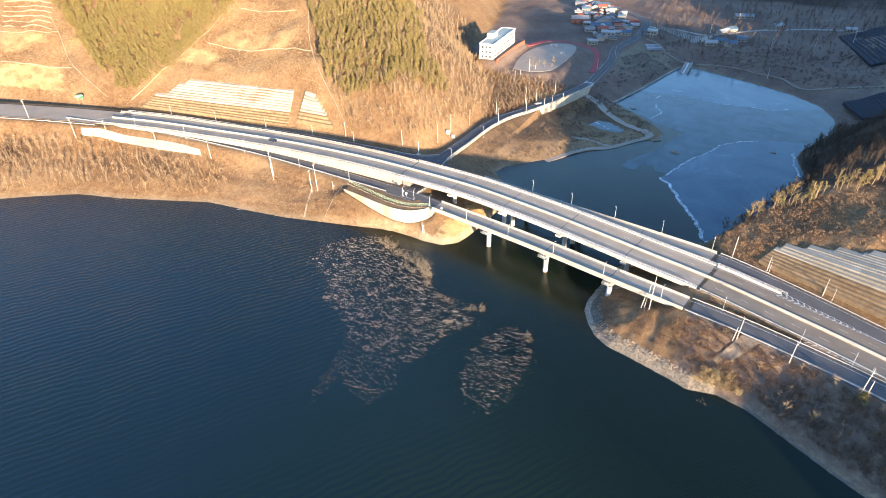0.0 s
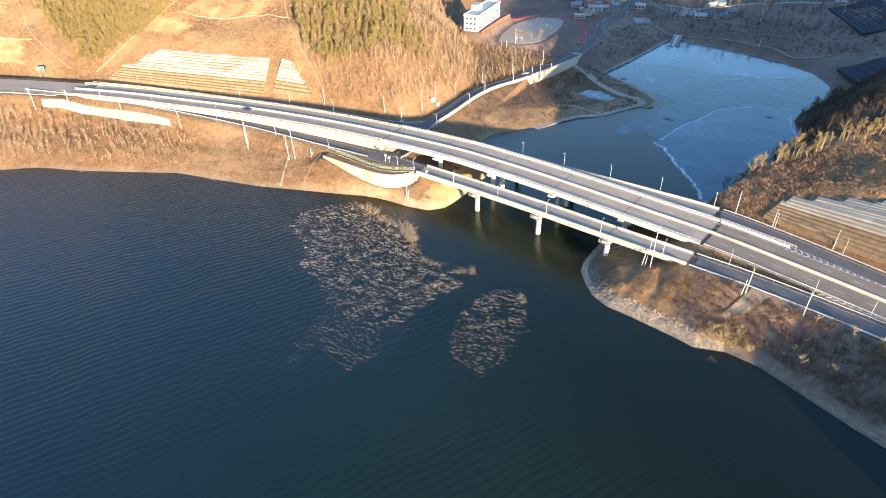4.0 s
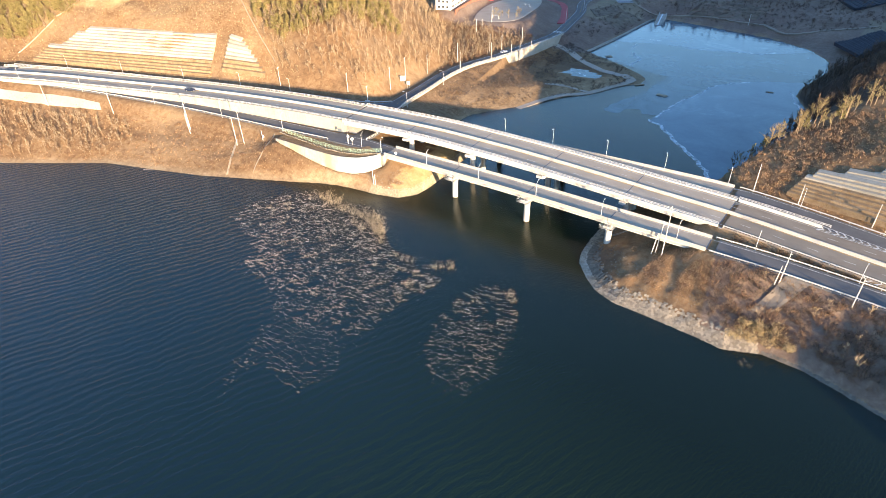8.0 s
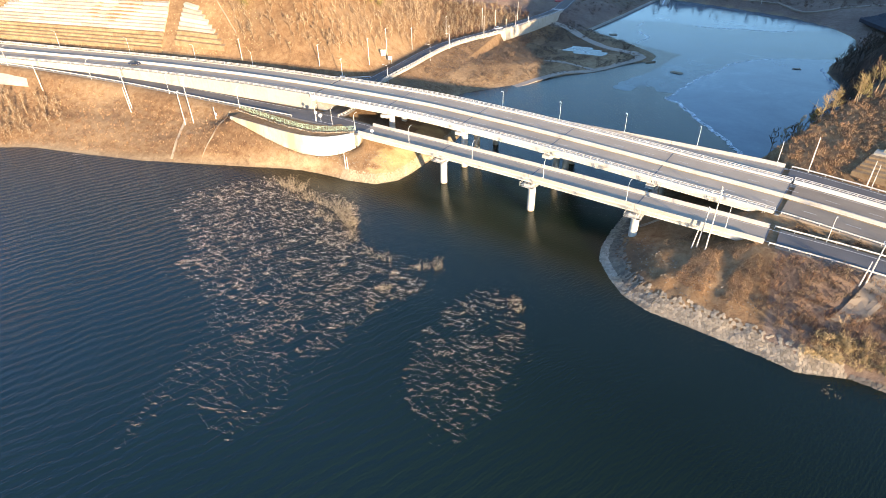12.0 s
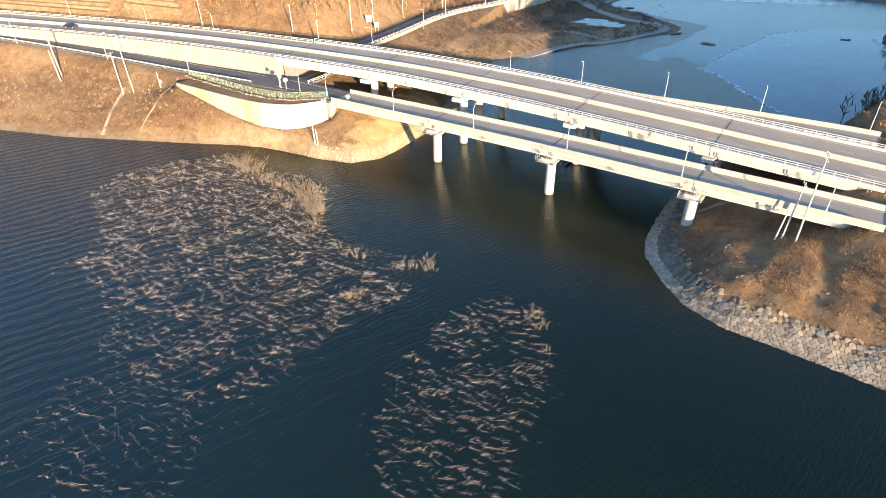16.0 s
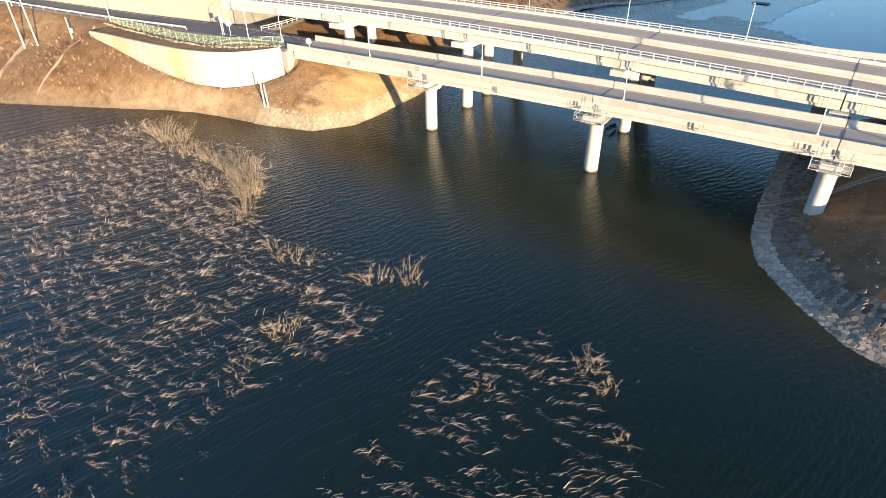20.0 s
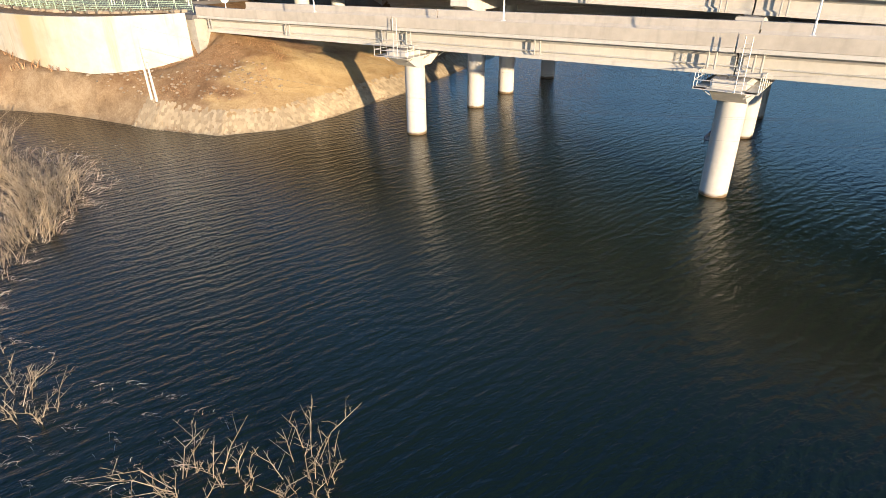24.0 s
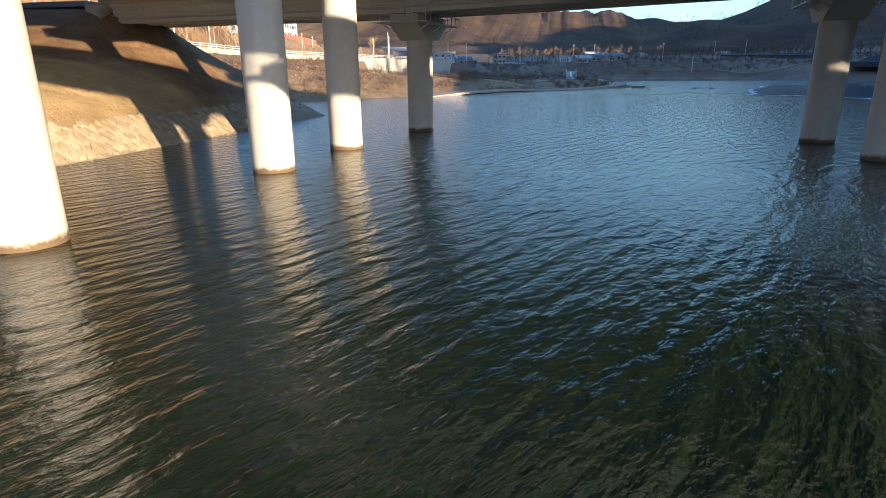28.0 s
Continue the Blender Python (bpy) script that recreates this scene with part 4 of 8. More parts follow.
far_bridge = ramp_bridge(FAR, FAR_J, 4.0, "pale concrete ramp bridge beyond the main bridge", "deck")
for x in FAR_J[1:4]:
    flared_pier(far_bridge, FAR, x, z_at(x, frame_at(FAR, x)[0].y) - 0.6 if x == -50 else -4.0, 4.0, platform=x != -50)

# ---- main bridge ----
MAIN_J = [-167, -137.5, -108.5, -79, -49.5, -20.5]
main_bridge = group_of("road_bridge", "wide pale concrete four-lane bridge with a median barrier", "bridge")
for x0, x1 in zip(MAIN_J, MAIN_J[1:]):
    seg = cut(MAIN, x0 + 0.08, x1 - 0.08)
    part("deck_slab", Shape().sweep(seg, [(9.9, -0.02), (-9.9, -0.02), (-9.9, -0.34), (-8.8, -0.44), (8.8, -0.44), (9.9, -0.34)]), "concrete", main_bridge)
    part("pavement", Shape().sweep(seg, [(9.3, 0.0), (-9.3, 0.0), (-9.3, -0.06), (9.3, -0.06)]), "deck", main_bridge, "worn tan-grey bridge pavement")
    for s in (1, -1):
        part("kerb", Shape().sweep(seg, [(s * 9.95, -0.05), (s * 9.3, -0.05), (s * 9.32, 0.50), (s * 9.95, 0.52)]), "concrete", main_bridge)
    for g in (-8.5, -5.7, -2.85, 0, 2.85, 5.7, 8.5):
        part("girder", Shape().sweep(seg, moved(I_GIRDER, g, -0.44)), "concrete", main_bridge)
    for k in (0.02, 0.35, 0.65, 0.98):
        p, d = frame_at(MAIN, x0 + 0.4 + (x1 - x0 - 0.8) * k)
        part("cross_beam", Shape().box(0.35, 17.0, 1.2, standing(p, d, 0, p.z - 1.72)), "concrete", main_bridge)
for x in MAIN_J[1:5]:
    p, d = frame_at(MAIN, x)
    off = {-108.5: -2.2, -79: 1.2}.get(x, -1.0)
    m = standing(p, d, off)
    base = -4.0 if -121 < x < -56 else z_at(p.x, p.y) - 1.0
    pier = group_of("pier", "two round concrete columns under a cross beam", "pier", "bridge piers")
    top = p.z - 2.17
    for y in (-4.4, 4.4):
        q = m @ Vector((0.5 if y < 0 else 0.0, y, 0))
        part("column", Shape().tube([(q.x, q.y, base), (q.x, q.y, top - 1.45)], 1.03, 32, False), "pier_concrete", pier, smooth=True)
    s = Shape()
    lo, hi = -9.7 - off, 9.2 - off
    prof = [(lo, 0), (hi, 0), (hi, -0.9), (hi - 2.0, -1.5), (lo + 1.8, -1.5), (lo, -0.9)]
    vs = [m @ Vector((-1.1, a, z)) for a, z in prof] + [m @ Vector((1.1, a, z)) for a, z in prof]
    vs = [(v.x, v.y, v.z - 2.17) for v in vs]
    s.add(vs, [tuple(range(5, -1, -1)), tuple(range(6, 12))] + [(i, (i + 1) % 6, 6 + (i + 1) % 6, 6 + i) for i in range(6)])
    part("cross_head", s, "concrete", pier)
    for g in (-7.5, -4.7, -1.85, 1.0, 3.85, 6.7, 9.5):
        part("bearing", Shape().box(1.3, 0.55, 0.14, standing(p, d, g - 1.0, top)), "dark_steel", pier)

# median barrier, along the whole main road
MEDIAN = [(-0.55, 0), (-0.5, 0.2), (-0.28, 0.38), (-0.2, 0.88), (0.2, 0.88), (0.28, 0.38), (0.5, 0.2), (0.55, 0)]
for x0, x1 in zip([-350] + MAIN_J + [80], MAIN_J + [80]):
    if x0 >= x1:
        continue
    tagged(part("median_barrier", Shape().sweep(cut(MAIN, x0 + 0.05, x1 - 0.05), MEDIAN), "barrier_concrete"), "pale concrete median barrier between the carriageways", "barrier", kind="structure")
steel_rail(cut(MAIN, -167, -20.5), -9.62, 0.51)
steel_rail(cut(MAIN, -167, -20.5), 9.62, 0.51)
steel_rail(cut(MAIN, -350, -167.3), -9.1, 0.24)
steel_rail(cut(MAIN, -350, -167.3), 9.1, 0.24, high=0.9)

# abutments
def abutment(path, x, half, base, label, back):
    p, d = frame_at(path, x)
    m = standing(p, d)
    s = Shape().box(1.6, 2 * half, p.z - 0.45 - base, m @ pose(back * 0.85, 0, base - p.z))
    tagged(part("abutment", s, "concrete_grey"), label, "abutment", kind="structure")


abutment(NEAR, -140, 4.2, 5.5, "pale concrete abutment of the ramp bridge", -1)
abutment(NEAR, -24, 4.2, 5.5, "stained concrete abutment of the ramp bridge", 1)
abutment(MAIN, -167, 9.6, 8.0, "pale concrete abutment of the main bridge", -1)
abutment(MAIN, -20.5, 9.6, 6.5, "concrete abutment of the main bridge", 1)
abutment(FAR, -134, 3.9, 6.0, "concrete abutment of the far ramp bridge", -1)
abutment(FAR, -20.5, 3.9, 6.5, "concrete abutment of the far ramp bridge", 1)

# curved retaining wall at the water side of the underpass
WALL_TOP = spline([(-188.2, 178.4, 11.0), (-180, 177.4, 10.95), (-172, 176.2, 10.9), (-164, 175.1, 10.9), (-156, 174.6, 10.9), (-149, 175.9, 10.9), (-144.6, 179.0, 10.9), (-141.6, 182.9, 10.9)], 1.5)
s = Shape()
vs, fs = [], []
for i, p in enumerate(WALL_TOP):
    d = (WALL_TOP[min(i + 1, len(WALL_TOP) - 1)] - WALL_TOP[max(i - 1, 0)]).normalized()
    left = Vector((-d.y, d.x, 0))
    f = min(WALL_FOOT, key=lambda q: (q[0] - p.x) ** 2 + (q[1] - p.y) ** 2)[2] - 1.5
    vs += [p + left * 0.45, p, (p.x - left.x * 0.25, p.y - left.y * 0.25, f), (p.x + left.x * 0.45, p.y + left.y * 0.45, f)]
n = len(WALL_TOP)
for i in range(n - 1):
    for k in range(4):
        q = (k + 1) % 4
        fs.append((4 * i + k, 4 * i + 4 + k, 4 * i + 4 + q, 4 * i + q))
fs += [(0, 1, 2, 3), (4 * n - 1, 4 * n - 2, 4 * n - 3, 4 * n - 4)]
tagged(part("retaining_wall", s.add(vs, fs), "wall_stained"), "curved pale concrete wall with yellow stains above the shore", "wall", kind="structure")
verge = Shape()
inner = beside(WALL_TOP, 0.4, -0.12)
back = beside(WALL_TOP, 9.5, -0.05)
back = [Vector((p.x, min(p.y, 187.5), 11.0)) for p in back]
verge.add([tuple(p) for p in inner] + [tuple(p) for p in back], [(i, i + 1, n + i + 1, n + i) for i in range(n - 1)])
vo = part("verge", verge, "ground")
tagged(vo, "strip of dry grass behind the wall", "verge", kind="structure")


# ---- plants and stones ----
def tri_object(name, verts, tris, material, label, category, kind="stuff", smooth=False):
    """One mesh from arrays of corners and triangles."""
    me = bpy.data.meshes.new(name)
    V, T = np.asarray(verts, np.float32), np.asarray(tris, np.int32)
    me.vertices.add(len(V))
    me.vertices.foreach_set("co", V.ravel())
    me.loops.add(len(T) * 3)
    me.loops.foreach_set("vertex_index", T.ravel())
    me.polygons.add(len(T))
    me.polygons.foreach_set("loop_start", np.arange(0, len(T) * 3, 3, dtype=np.int32))
    me.polygons.foreach_set("loop_total", np.full(len(T), 3, np.int32))
    me.update(calc_edges=True)
    me.materials.append(M[material])
    ob = new(name, me)
    if label:
        tagged(ob, label, category, kind=kind)
    return ob


def scatter(protos, spots):
    """Copies of (verts, tris) protos at (x, y, z, scale, turn), joined into two arrays."""
    vs, ts, k = [], [], 0
    for i, (x, y, z, s, a) in enumerate(spots):
        v, t = protos[i % len(protos)]
        c, q = math.cos(a) * s, math.sin(a) * s
        r = np.stack([v[:, 0] * c - v[:, 1] * q + x, v[:, 0] * q + v[:, 1] * c + y, v[:, 2] * s + z], 1)
        vs.append(r)
        ts.append(t + k)
        k += len(v)
    return np.concatenate(vs), np.concatenate(ts)


class Twigs:
    """Collects thin tapered sticks and flat blades as triangles."""

    def __init__(self):
        self.v, self.t = [], []

    def stick(self, a, b, ra, rb):
        a, b = np.array(a, float), np.array(b, float)
        d = b - a
        u = np.cross(d, (0.3, 0.2, 0.93))
        u /= np.linalg.norm(u) + 1e-9
        w = np.cross(d, u)
        w /= np.linalg.norm(w) + 1e-9
        k = len(self.v)
        for p, r in ((a, ra), (b, rb)):
            for q in range(3):
                g = 2.094 * q
                self.v.append(p + (u * math.cos(g) + w * math.sin(g)) * r)
        for q in range(3):
            n = (q + 1) % 3
            self.t += [(k + q, k + n, k + 3 + n), (k + q, k + 3 + n, k + 3 + q)]

    def blade(self, a, b, r, c=None):
        a, b = np.array(a, float), np.array(b, float)
        d = b - a
        u = np.cross(d, rng.normal(size=3))
        u *= r / (np.linalg.norm(u) + 1e-9)
        k = len(self.v)
        if c is None:
            self.v += [a - u, a + u, b]
            self.t.append((k, k + 1, k + 2))
        else:
            self.v += [a - u, a + u, np.array(c) - u * 0.8, np.array(c) + u * 0.8, b]
            self.t += [(k, k + 1, k + 3), (k, k + 3, k + 2), (k + 2, k + 3, k + 4)]

    def done(self):
        return np.array(self.v), np.array(self.t)


rng = np.random.default_rng(7)


def bare_tree(height, spread, limbs=7, twigs=6, thick=0.12, lean=0.05, fine=1.0):
    """Leafless tree: trunk, limbs, branches, twigs."""
    T = Twigs()
    top = np.array([rng.normal() * lean * height, rng.normal() * lean * height, height])
    mid = top * 0.5 + rng.normal(size=3) * 0.03 * height
    T.stick((0, 0, -0.4), mid, thick, thick * 0.7)
    T.stick(mid, top, thick * 0.7, 0.02)
    for i in range(limbs):
        h = 0.25 + 0.65 * (i + rng.random()) / limbs
        p = mid * (h / 0.5) if h < 0.5 else mid + (top - mid) * ((h - 0.5) / 0.5)
        a = rng.random() * 6.283
        ln = spread * (1.15 - 0.75 * h) * rng.uniform(0.7, 1.1)
        e = p + np.array([math.cos(a) * ln, math.sin(a) * ln, ln * rng.uniform(0.6, 1.2)])
        T.stick(p, e, thick * 0.42, 0.02)
        for j in range(twigs):
            f = rng.uniform(0.3, 1.0)
            q = p + (e - p) * f
            t = q + np.array([*(rng.normal(size=2) * 0.28 * ln), abs(rng.normal()) * 0.4 * ln + 0.15])
            T.stick(q, t, 0.022 * fine, 0.008 * fine)
            for _ in range(3):
                g = q + (t - q) * rng.uniform(0.3, 1)
                T.blade(g, g + np.array([*(rng.normal(size=2) * 0.22), abs(rng.normal()) * 0.3 + 0.05]) * (0.3 + 0.25 * ln), 0.014 * fine)
    return T.done()


def bare_bush(height, spread, stems=16, twigs=5, thick=0.022, fine=1.0):
    T = Twigs()
    for i in range(stems):
        a, r = rng.random() * 6.283, spread * math.sqrt(rng.random())
        b = np.array([math.cos(a) * r * 0.35, math.sin(a) * r * 0.35, -0.2])
        e = np.array([math.cos(a) * r, math.sin(a) * r, height * rng.uniform(0.5, 1.0)])
        T.stick(b, e, thick, thick * 0.4)
        for j in range(twigs):
            q = b + (e - b) * rng.uniform(0.3, 0.95)
            t = q + rng.normal(size=3) * (0.22, 0.22, 0.1) * spread + (0, 0, 0.16 * height)
            T.blade(q, t, 0.016 * fine)
            T.blade(q + (t - q) * 0.5, q + (t - q) * 0.5 + rng.normal(size=3) * 0.14 * spread, 0.012 * fine)
    return T.done()


def pine(height, spread, tiers=11, clumps=7):
    """Pine: trunk and tufts of needles on short branches, open and uneven."""
    T = Twigs()
    T.stick((0, 0, -0.4), (rng.normal() * 0.2, rng.normal() * 0.2, height * 0.97), 0.14, 0.03)
    trunk = len(T.t)
    for i in range(tiers):
        h = height * (0.30 + 0.70 * i / (tiers - 1))
        r = spread * (1.05 - i / (tiers - 0.2)) ** 0.75
        for j in range(clumps):
            a = rng.random() * 6.283
            d = r * rng.uniform(0.35, 1.05)
            c = np.array([math.cos(a) * d, math.sin(a) * d, h + rng.normal() * 0.22])
            for _ in range(5):
                g = rng.normal(size=3) * (0.42, 0.42, 0.25)
                T.blade(c - g * 0.7, c + g * 0.8 + (0, 0, 0.2), 0.20)
    v, t = T.done()
    return v, t, trunk


def grass_tuft(height, blades, lean=0.4, width=0.015):
    T = Twigs()
    for i in range(blades):
        a = rng.random() * 6.283
        b = np.array([rng.normal() * 0.14, rng.normal() * 0.14, -0.05])
        l = height * rng.uniform(0.5, 1.0)
        c = b + np.array([math.cos(a) * lean * l * 0.3, math.sin(a) * lean * l * 0.3, l * 0.6])
        T.blade(b, b + np.array([math.cos(a) * lean * l, math.sin(a) * lean * l, l * 0.92]), width, c)
    return T.done()


def reed_clump(length, blades, wind=(0.99, 0.10)):
    """Dead reeds laid over the water by the wind in a long tuft, a few of them still upright."""
    T = Twigs()
    w = np.array(wind)
    for i in range(blades):
        l = length * rng.uniform(0.45, 1.0)
        d = w + rng.normal(size=2) * 0.27
        up = rng.uniform(0.0, 0.42) if rng.random() < 0.8 else rng.uniform(0.5, 0.95)
        b = np.array([*(rng.normal(size=2) * (0.62, 0.15)), -0.06])
        flat = 1.15 - 0.75 * up
        c = b + np.array([d[0] * l * 0.42 * flat, d[1] * l * 0.42 * flat, l * (0.24 + 0.28 * up)])
        e = b + np.array([d[0] * l * 0.95 * flat, d[1] * l * 0.95 * flat, l * (0.24 + 0.62 * up)])
        T.blade(b, e, 0.0135, c)
    return T.done()


def willow(height, spread, stems, twigs=5):
    """Bare bush: many slender stems from one foot, bending outward, each with rising side shoots."""
    T = Twigs()
    for i in range(stems):
        a, r = rng.random() * 6.283, spread * math.sqrt(rng.random())
        out = np.array([math.cos(a), math.sin(a), 0])
        h = height * rng.uniform(0.55, 1.0)
        lean = out * 0.35 + np.array([rng.normal() * 0.42, rng.normal() * 0.42, 0])
        p0 = out * r * 0.85 + np.array([0, 0, -0.3])
        p1 = p0 + lean * h * 0.30 + np.array([0, 0, h * 0.55])
        p2 = p1 + lean * h * 0.50 + np.array([rng.normal() * 0.25, rng.normal() * 0.25, h * rng.uniform(0.15, 0.5)])
        T.stick(p0, p1, 0.022, 0.015)
        T.stick(p1, p2, 0.015, 0.006)
        for j in range(twigs):
            f = rng.uniform(0.25, 1.7)
            q = p0 + (p1 - p0) * f if f < 1 else p1 + (p2 - p1) * (f - 1)
            l = h * rng.uniform(0.14, 0.32)
            t = q + (out * rng.uniform(-0.2, 0.6) + rng.normal(size=3) * (0.42, 0.42, 0.0) + np.array([0, 0, rng.uniform(0.5, 1.0)])) * l
            T.stick(q, t, 0.010, 0.004)
            for _ in range(2):
                g = q + (t - q) * rng.uniform(0.3, 0.9)
                T.blade(g, g + np.array([*(rng.normal(size=2) * 0.5), rng.uniform(0.3, 0.9)]) * l * 0.45, 0.008)
    return T.done()


M["bark"] = islands("grey brown bark and twigs", [(0.0, (0.24, 0.165, 0.10)), (0.5, (0.36, 0.26, 0.165)), (1.0, (0.52, 0.40, 0.27))])
# dark scrub tone; on the far lake shore it also carries the shade
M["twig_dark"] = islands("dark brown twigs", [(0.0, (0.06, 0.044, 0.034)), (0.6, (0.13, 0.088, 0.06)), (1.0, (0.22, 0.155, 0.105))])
M["weed_stem"] = islands("brown weeds and thicket", [(0.0, (0.085, 0.058, 0.044)), (0.6, (0.15, 0.105, 0.08)), (1.0, (0.23, 0.17, 0.13))])
M["twig_red"] = islands("red brown dry shrubs", [(0.0, (0.15, 0.075, 0.042)), (0.5, (0.24, 0.135, 0.078)), (1.0, (0.35, 0.225, 0.135))])
M["needles"] = islands("pine needles", [(0.0, (0.15, 0.122, 0.044)), (0.5, (0.26, 0.21, 0.08)), (1.0, (0.37, 0.295, 0.125))])
M["reed"] = islands("dead reeds", [(0.0, (0.36, 0.25, 0.20)), (0.4, (0.58, 0.46, 0.38)), (0.75, (0.74, 0.65, 0.555)), (1.0, (0.86, 0.80, 0.71))])
M["dry_grass"] = islands("dry grass blades", [(0.0, (0.27, 0.145, 0.075)), (0.5, (0.42, 0.25, 0.135)), (1.0, (0.55, 0.375, 0.22))])
M["pale_grass"] = islands("pale dry grass blades", [(0.0, (0.36, 0.26, 0.135)), (0.5, (0.48, 0.365, 0.20)), (1.0, (0.60, 0.475, 0.28))])


def spots_in(poly, n, scale, keep=None, least=1.0, seed=1):
    """Places inside a plan outline, not nearer to one another than least."""
    r = np.random.default_rng(seed)
    P = np.array(poly)
    lo, hi = P.min(0), P.max(0)
    q = r.uniform(lo, hi, (n * 14, 2))
    ok = inside(q[:, 0], q[:, 1], poly)
    if keep is not None:
        ok &= keep(q[:, 0], q[:, 1])
    q = q[ok]
    cell, out = {}, []
    for x, y in q:
        k = (int(x // least), int(y // least))
        if any((x - u) ** 2 + (y - v) ** 2 < least * least for a in (-1, 0, 1) for b in (-1, 0, 1) for u, v in cell.get((k[0] + a, k[1] + b), ())):
            continue
        cell.setdefault(k, []).append((x, y))
        out.append((x, y))
        if len(out) >= n:
            break
    A = np.array(out)
    Z = ground_at(A[:, 0], A[:, 1])
    return [(x, y, z, r.uniform(*scale), r.uniform(0, 6.283)) for (x, y), z in zip(out, Z)]


def clear_of_roads(gap, wet_gap=1.0):
    def f(X, Y):
        ok = ~inside(X, Y, WATER_EDGE) & (edge_distance(X, Y, WATER_EDGE) > wet_gap)
        for line, half in BANKS[:10]:
            ok &= edge_distance(X, Y, line, False) > half + gap
        return ok
    return f


# reeds
REEDS_A = [(-159.7, 165.3), (-146.5, 160.3), (-136, 162.5), (-126.4, 158.5), (-118.4, 145.5), (-113.7, 142.4), (-104.9, 141), (-100.6, 142.9), (-92.9, 143.3), (-91.6, 131.9), (-95.5, 125), (-99.3, 116.9), (-99.4, 108.7),
           (-100.9, 103.2), (-104.8, 98.8), (-115.8, 101.1), (-125, 98.9), (-130.7, 105.8), (-136.3, 109.9), (-151.6, 116), (-155.3, 124.7), (-172.5, 135.1), (-176.5, 145.8), (-170.5, 154.4)]
REEDS_A_THIN = [(-104.8, 98.8), (-115.8, 101.1), (-126.6, 98.3), (-121, 89.4), (-114, 83.6), (-103.4, 80.2), (-100.4, 86.8), (-98.7, 91.3)]
REEDS_CHAIN = [(-125.9, 94.5), (-119.5, 92.1), (-118.8, 79.9), (-117.3, 71.8), (-120, 71.6), (-123.4, 81.3)]
REEDS_B = [(-76.1, 138.9), (-71.1, 137.7), (-66.9, 129.9), (-65.5, 120.6), (-65, 114.4), (-65.1, 105.6), (-67.3, 96.3), (-74, 98.3), (-77.9, 99.3), (-83.2, 106.1), (-85, 113.1), (-84.8, 120.3), (-83.3, 127.9), (-80.8, 135)]


def reedy(least, far):
    """Rows and gaps in a reed bed, thinner where it runs out to the south and west."""
    def f(X, Y):
        u, w = 0.9 * X + 0.43 * Y, -0.43 * X + 0.9 * Y
        n = 0.8 * rough(u * 0.5, w, 5, 2) + 0.5 * rough(X, Y, 19, 2)
        return n > least + far * np.clip((118 - Y) / 30, 0, 1) + 0.25 * np.clip((-150 - X) / 20, 0, 1) - 0.25 * np.clip((Y - 135) / 20, 0, 1)
    return f


def on_water(spots):
    return [(x, y, 0.0, s, (a - 3.14) * 0.13) for x, y, z, s, a in spots]


clumps = [reed_clump(1.6, int(k)) for k in rng.integers(7, 20, 20)]
v, t = scatter(clumps, on_water(spots_in(REEDS_A, 1450, (0.35, 1.2), lambda X, Y: reedy(-0.32, 0.30)(X, Y) & ~((X > -112) & (Y > 134.5)), 1.05, 3)))
tri_object("reeds", v, t, "reed", "pale dead reeds bent over in the shallow water", "reeds")
v, t = scatter([reed_clump(1.55, int(k)) for k in rng.integers(7, 16, 12)], on_water(spots_in(REEDS_B, 250, (0.35, 1.1), reedy(-0.35, 0.0), 1.1, 4)))
tri_object("reeds", v, t, "reed", "small island of pale dead reeds in the lake", "reeds")
arm = [(-113.5, 142.4), (-105, 141), (-100.6, 142.5), (-97.5, 142.5), (-96.5, 134.6), (-112, 134.6)]
thin_bed = spots_in(arm, 75, (0.3, 0.8), reedy(-0.45, 0.0), 1.2, 7) + spots_in(REEDS_A_THIN, 150, (0.45, 1.05), reedy(-0.5, 0.0), 1.3, 9) + spots_in(REEDS_CHAIN, 50, (0.4, 0.95), reedy(-0.6, 0.0), 1.2, 10)
v, t = scatter([reed_clump(1.3, int(k)) for k in rng.integers(6, 15, 10)], on_water(thin_bed))
tri_object("reeds", v, t, "reed", "thin dead reeds running out into the lake", "reeds")
loose = spots_in([(-180, 132), (-182, 160), (-140, 168), (-90, 146), (-89, 118), (-96, 92), (-122, 84), (-140, 100)], 170, (0.25, 0.6), lambda X, Y: ~inside(X, Y, REEDS_A) & ~inside(X, Y, REEDS_B) & (edge_distance(X, Y, REEDS_A) < 4) & ((X < -124) | (Y < 138)), 1.3, 5)
loose += spots_in([(-84, 94), (-64, 90), (-62, 130), (-66, 138), (-88, 128)], 40, (0.25, 0.5), lambda X, Y: ~inside(X, Y, REEDS_B) & (edge_distance(X, Y, REEDS_B) < 3), 1.2, 8)
loose += spots_in([(-83, 64), (-82, 73), (-76, 76), (-74, 70), (-76, 63)], 30, (0.25, 0.5), None, 1.0, 6)
v, t = scatter([reed_clump(1.3, int(k)) for k in rng.integers(3, 8, 8)], on_water(loose))
tri_object("reeds", v, t, "reed", "scattered dead reeds standing in open water", "reeds")
M["willow"] = islands("bleached bare twigs", [(0.0, (0.26, 0.20, 0.135)), (0.5, (0.42, 0.335, 0.24)), (1.0, (0.62, 0.52, 0.39))])


def water_bush(x, y, h, r, stems):
    v, t = willow(h, r, stems, 6 if stems > 25 else 7)
    ob = tri_object("bush", v, t, "willow", "bare pale bush standing in the lake water", "bush", kind="thing")
    ob.location = (x, y, 0)
    ob["group"] = "bushes in the lake"
    return ob


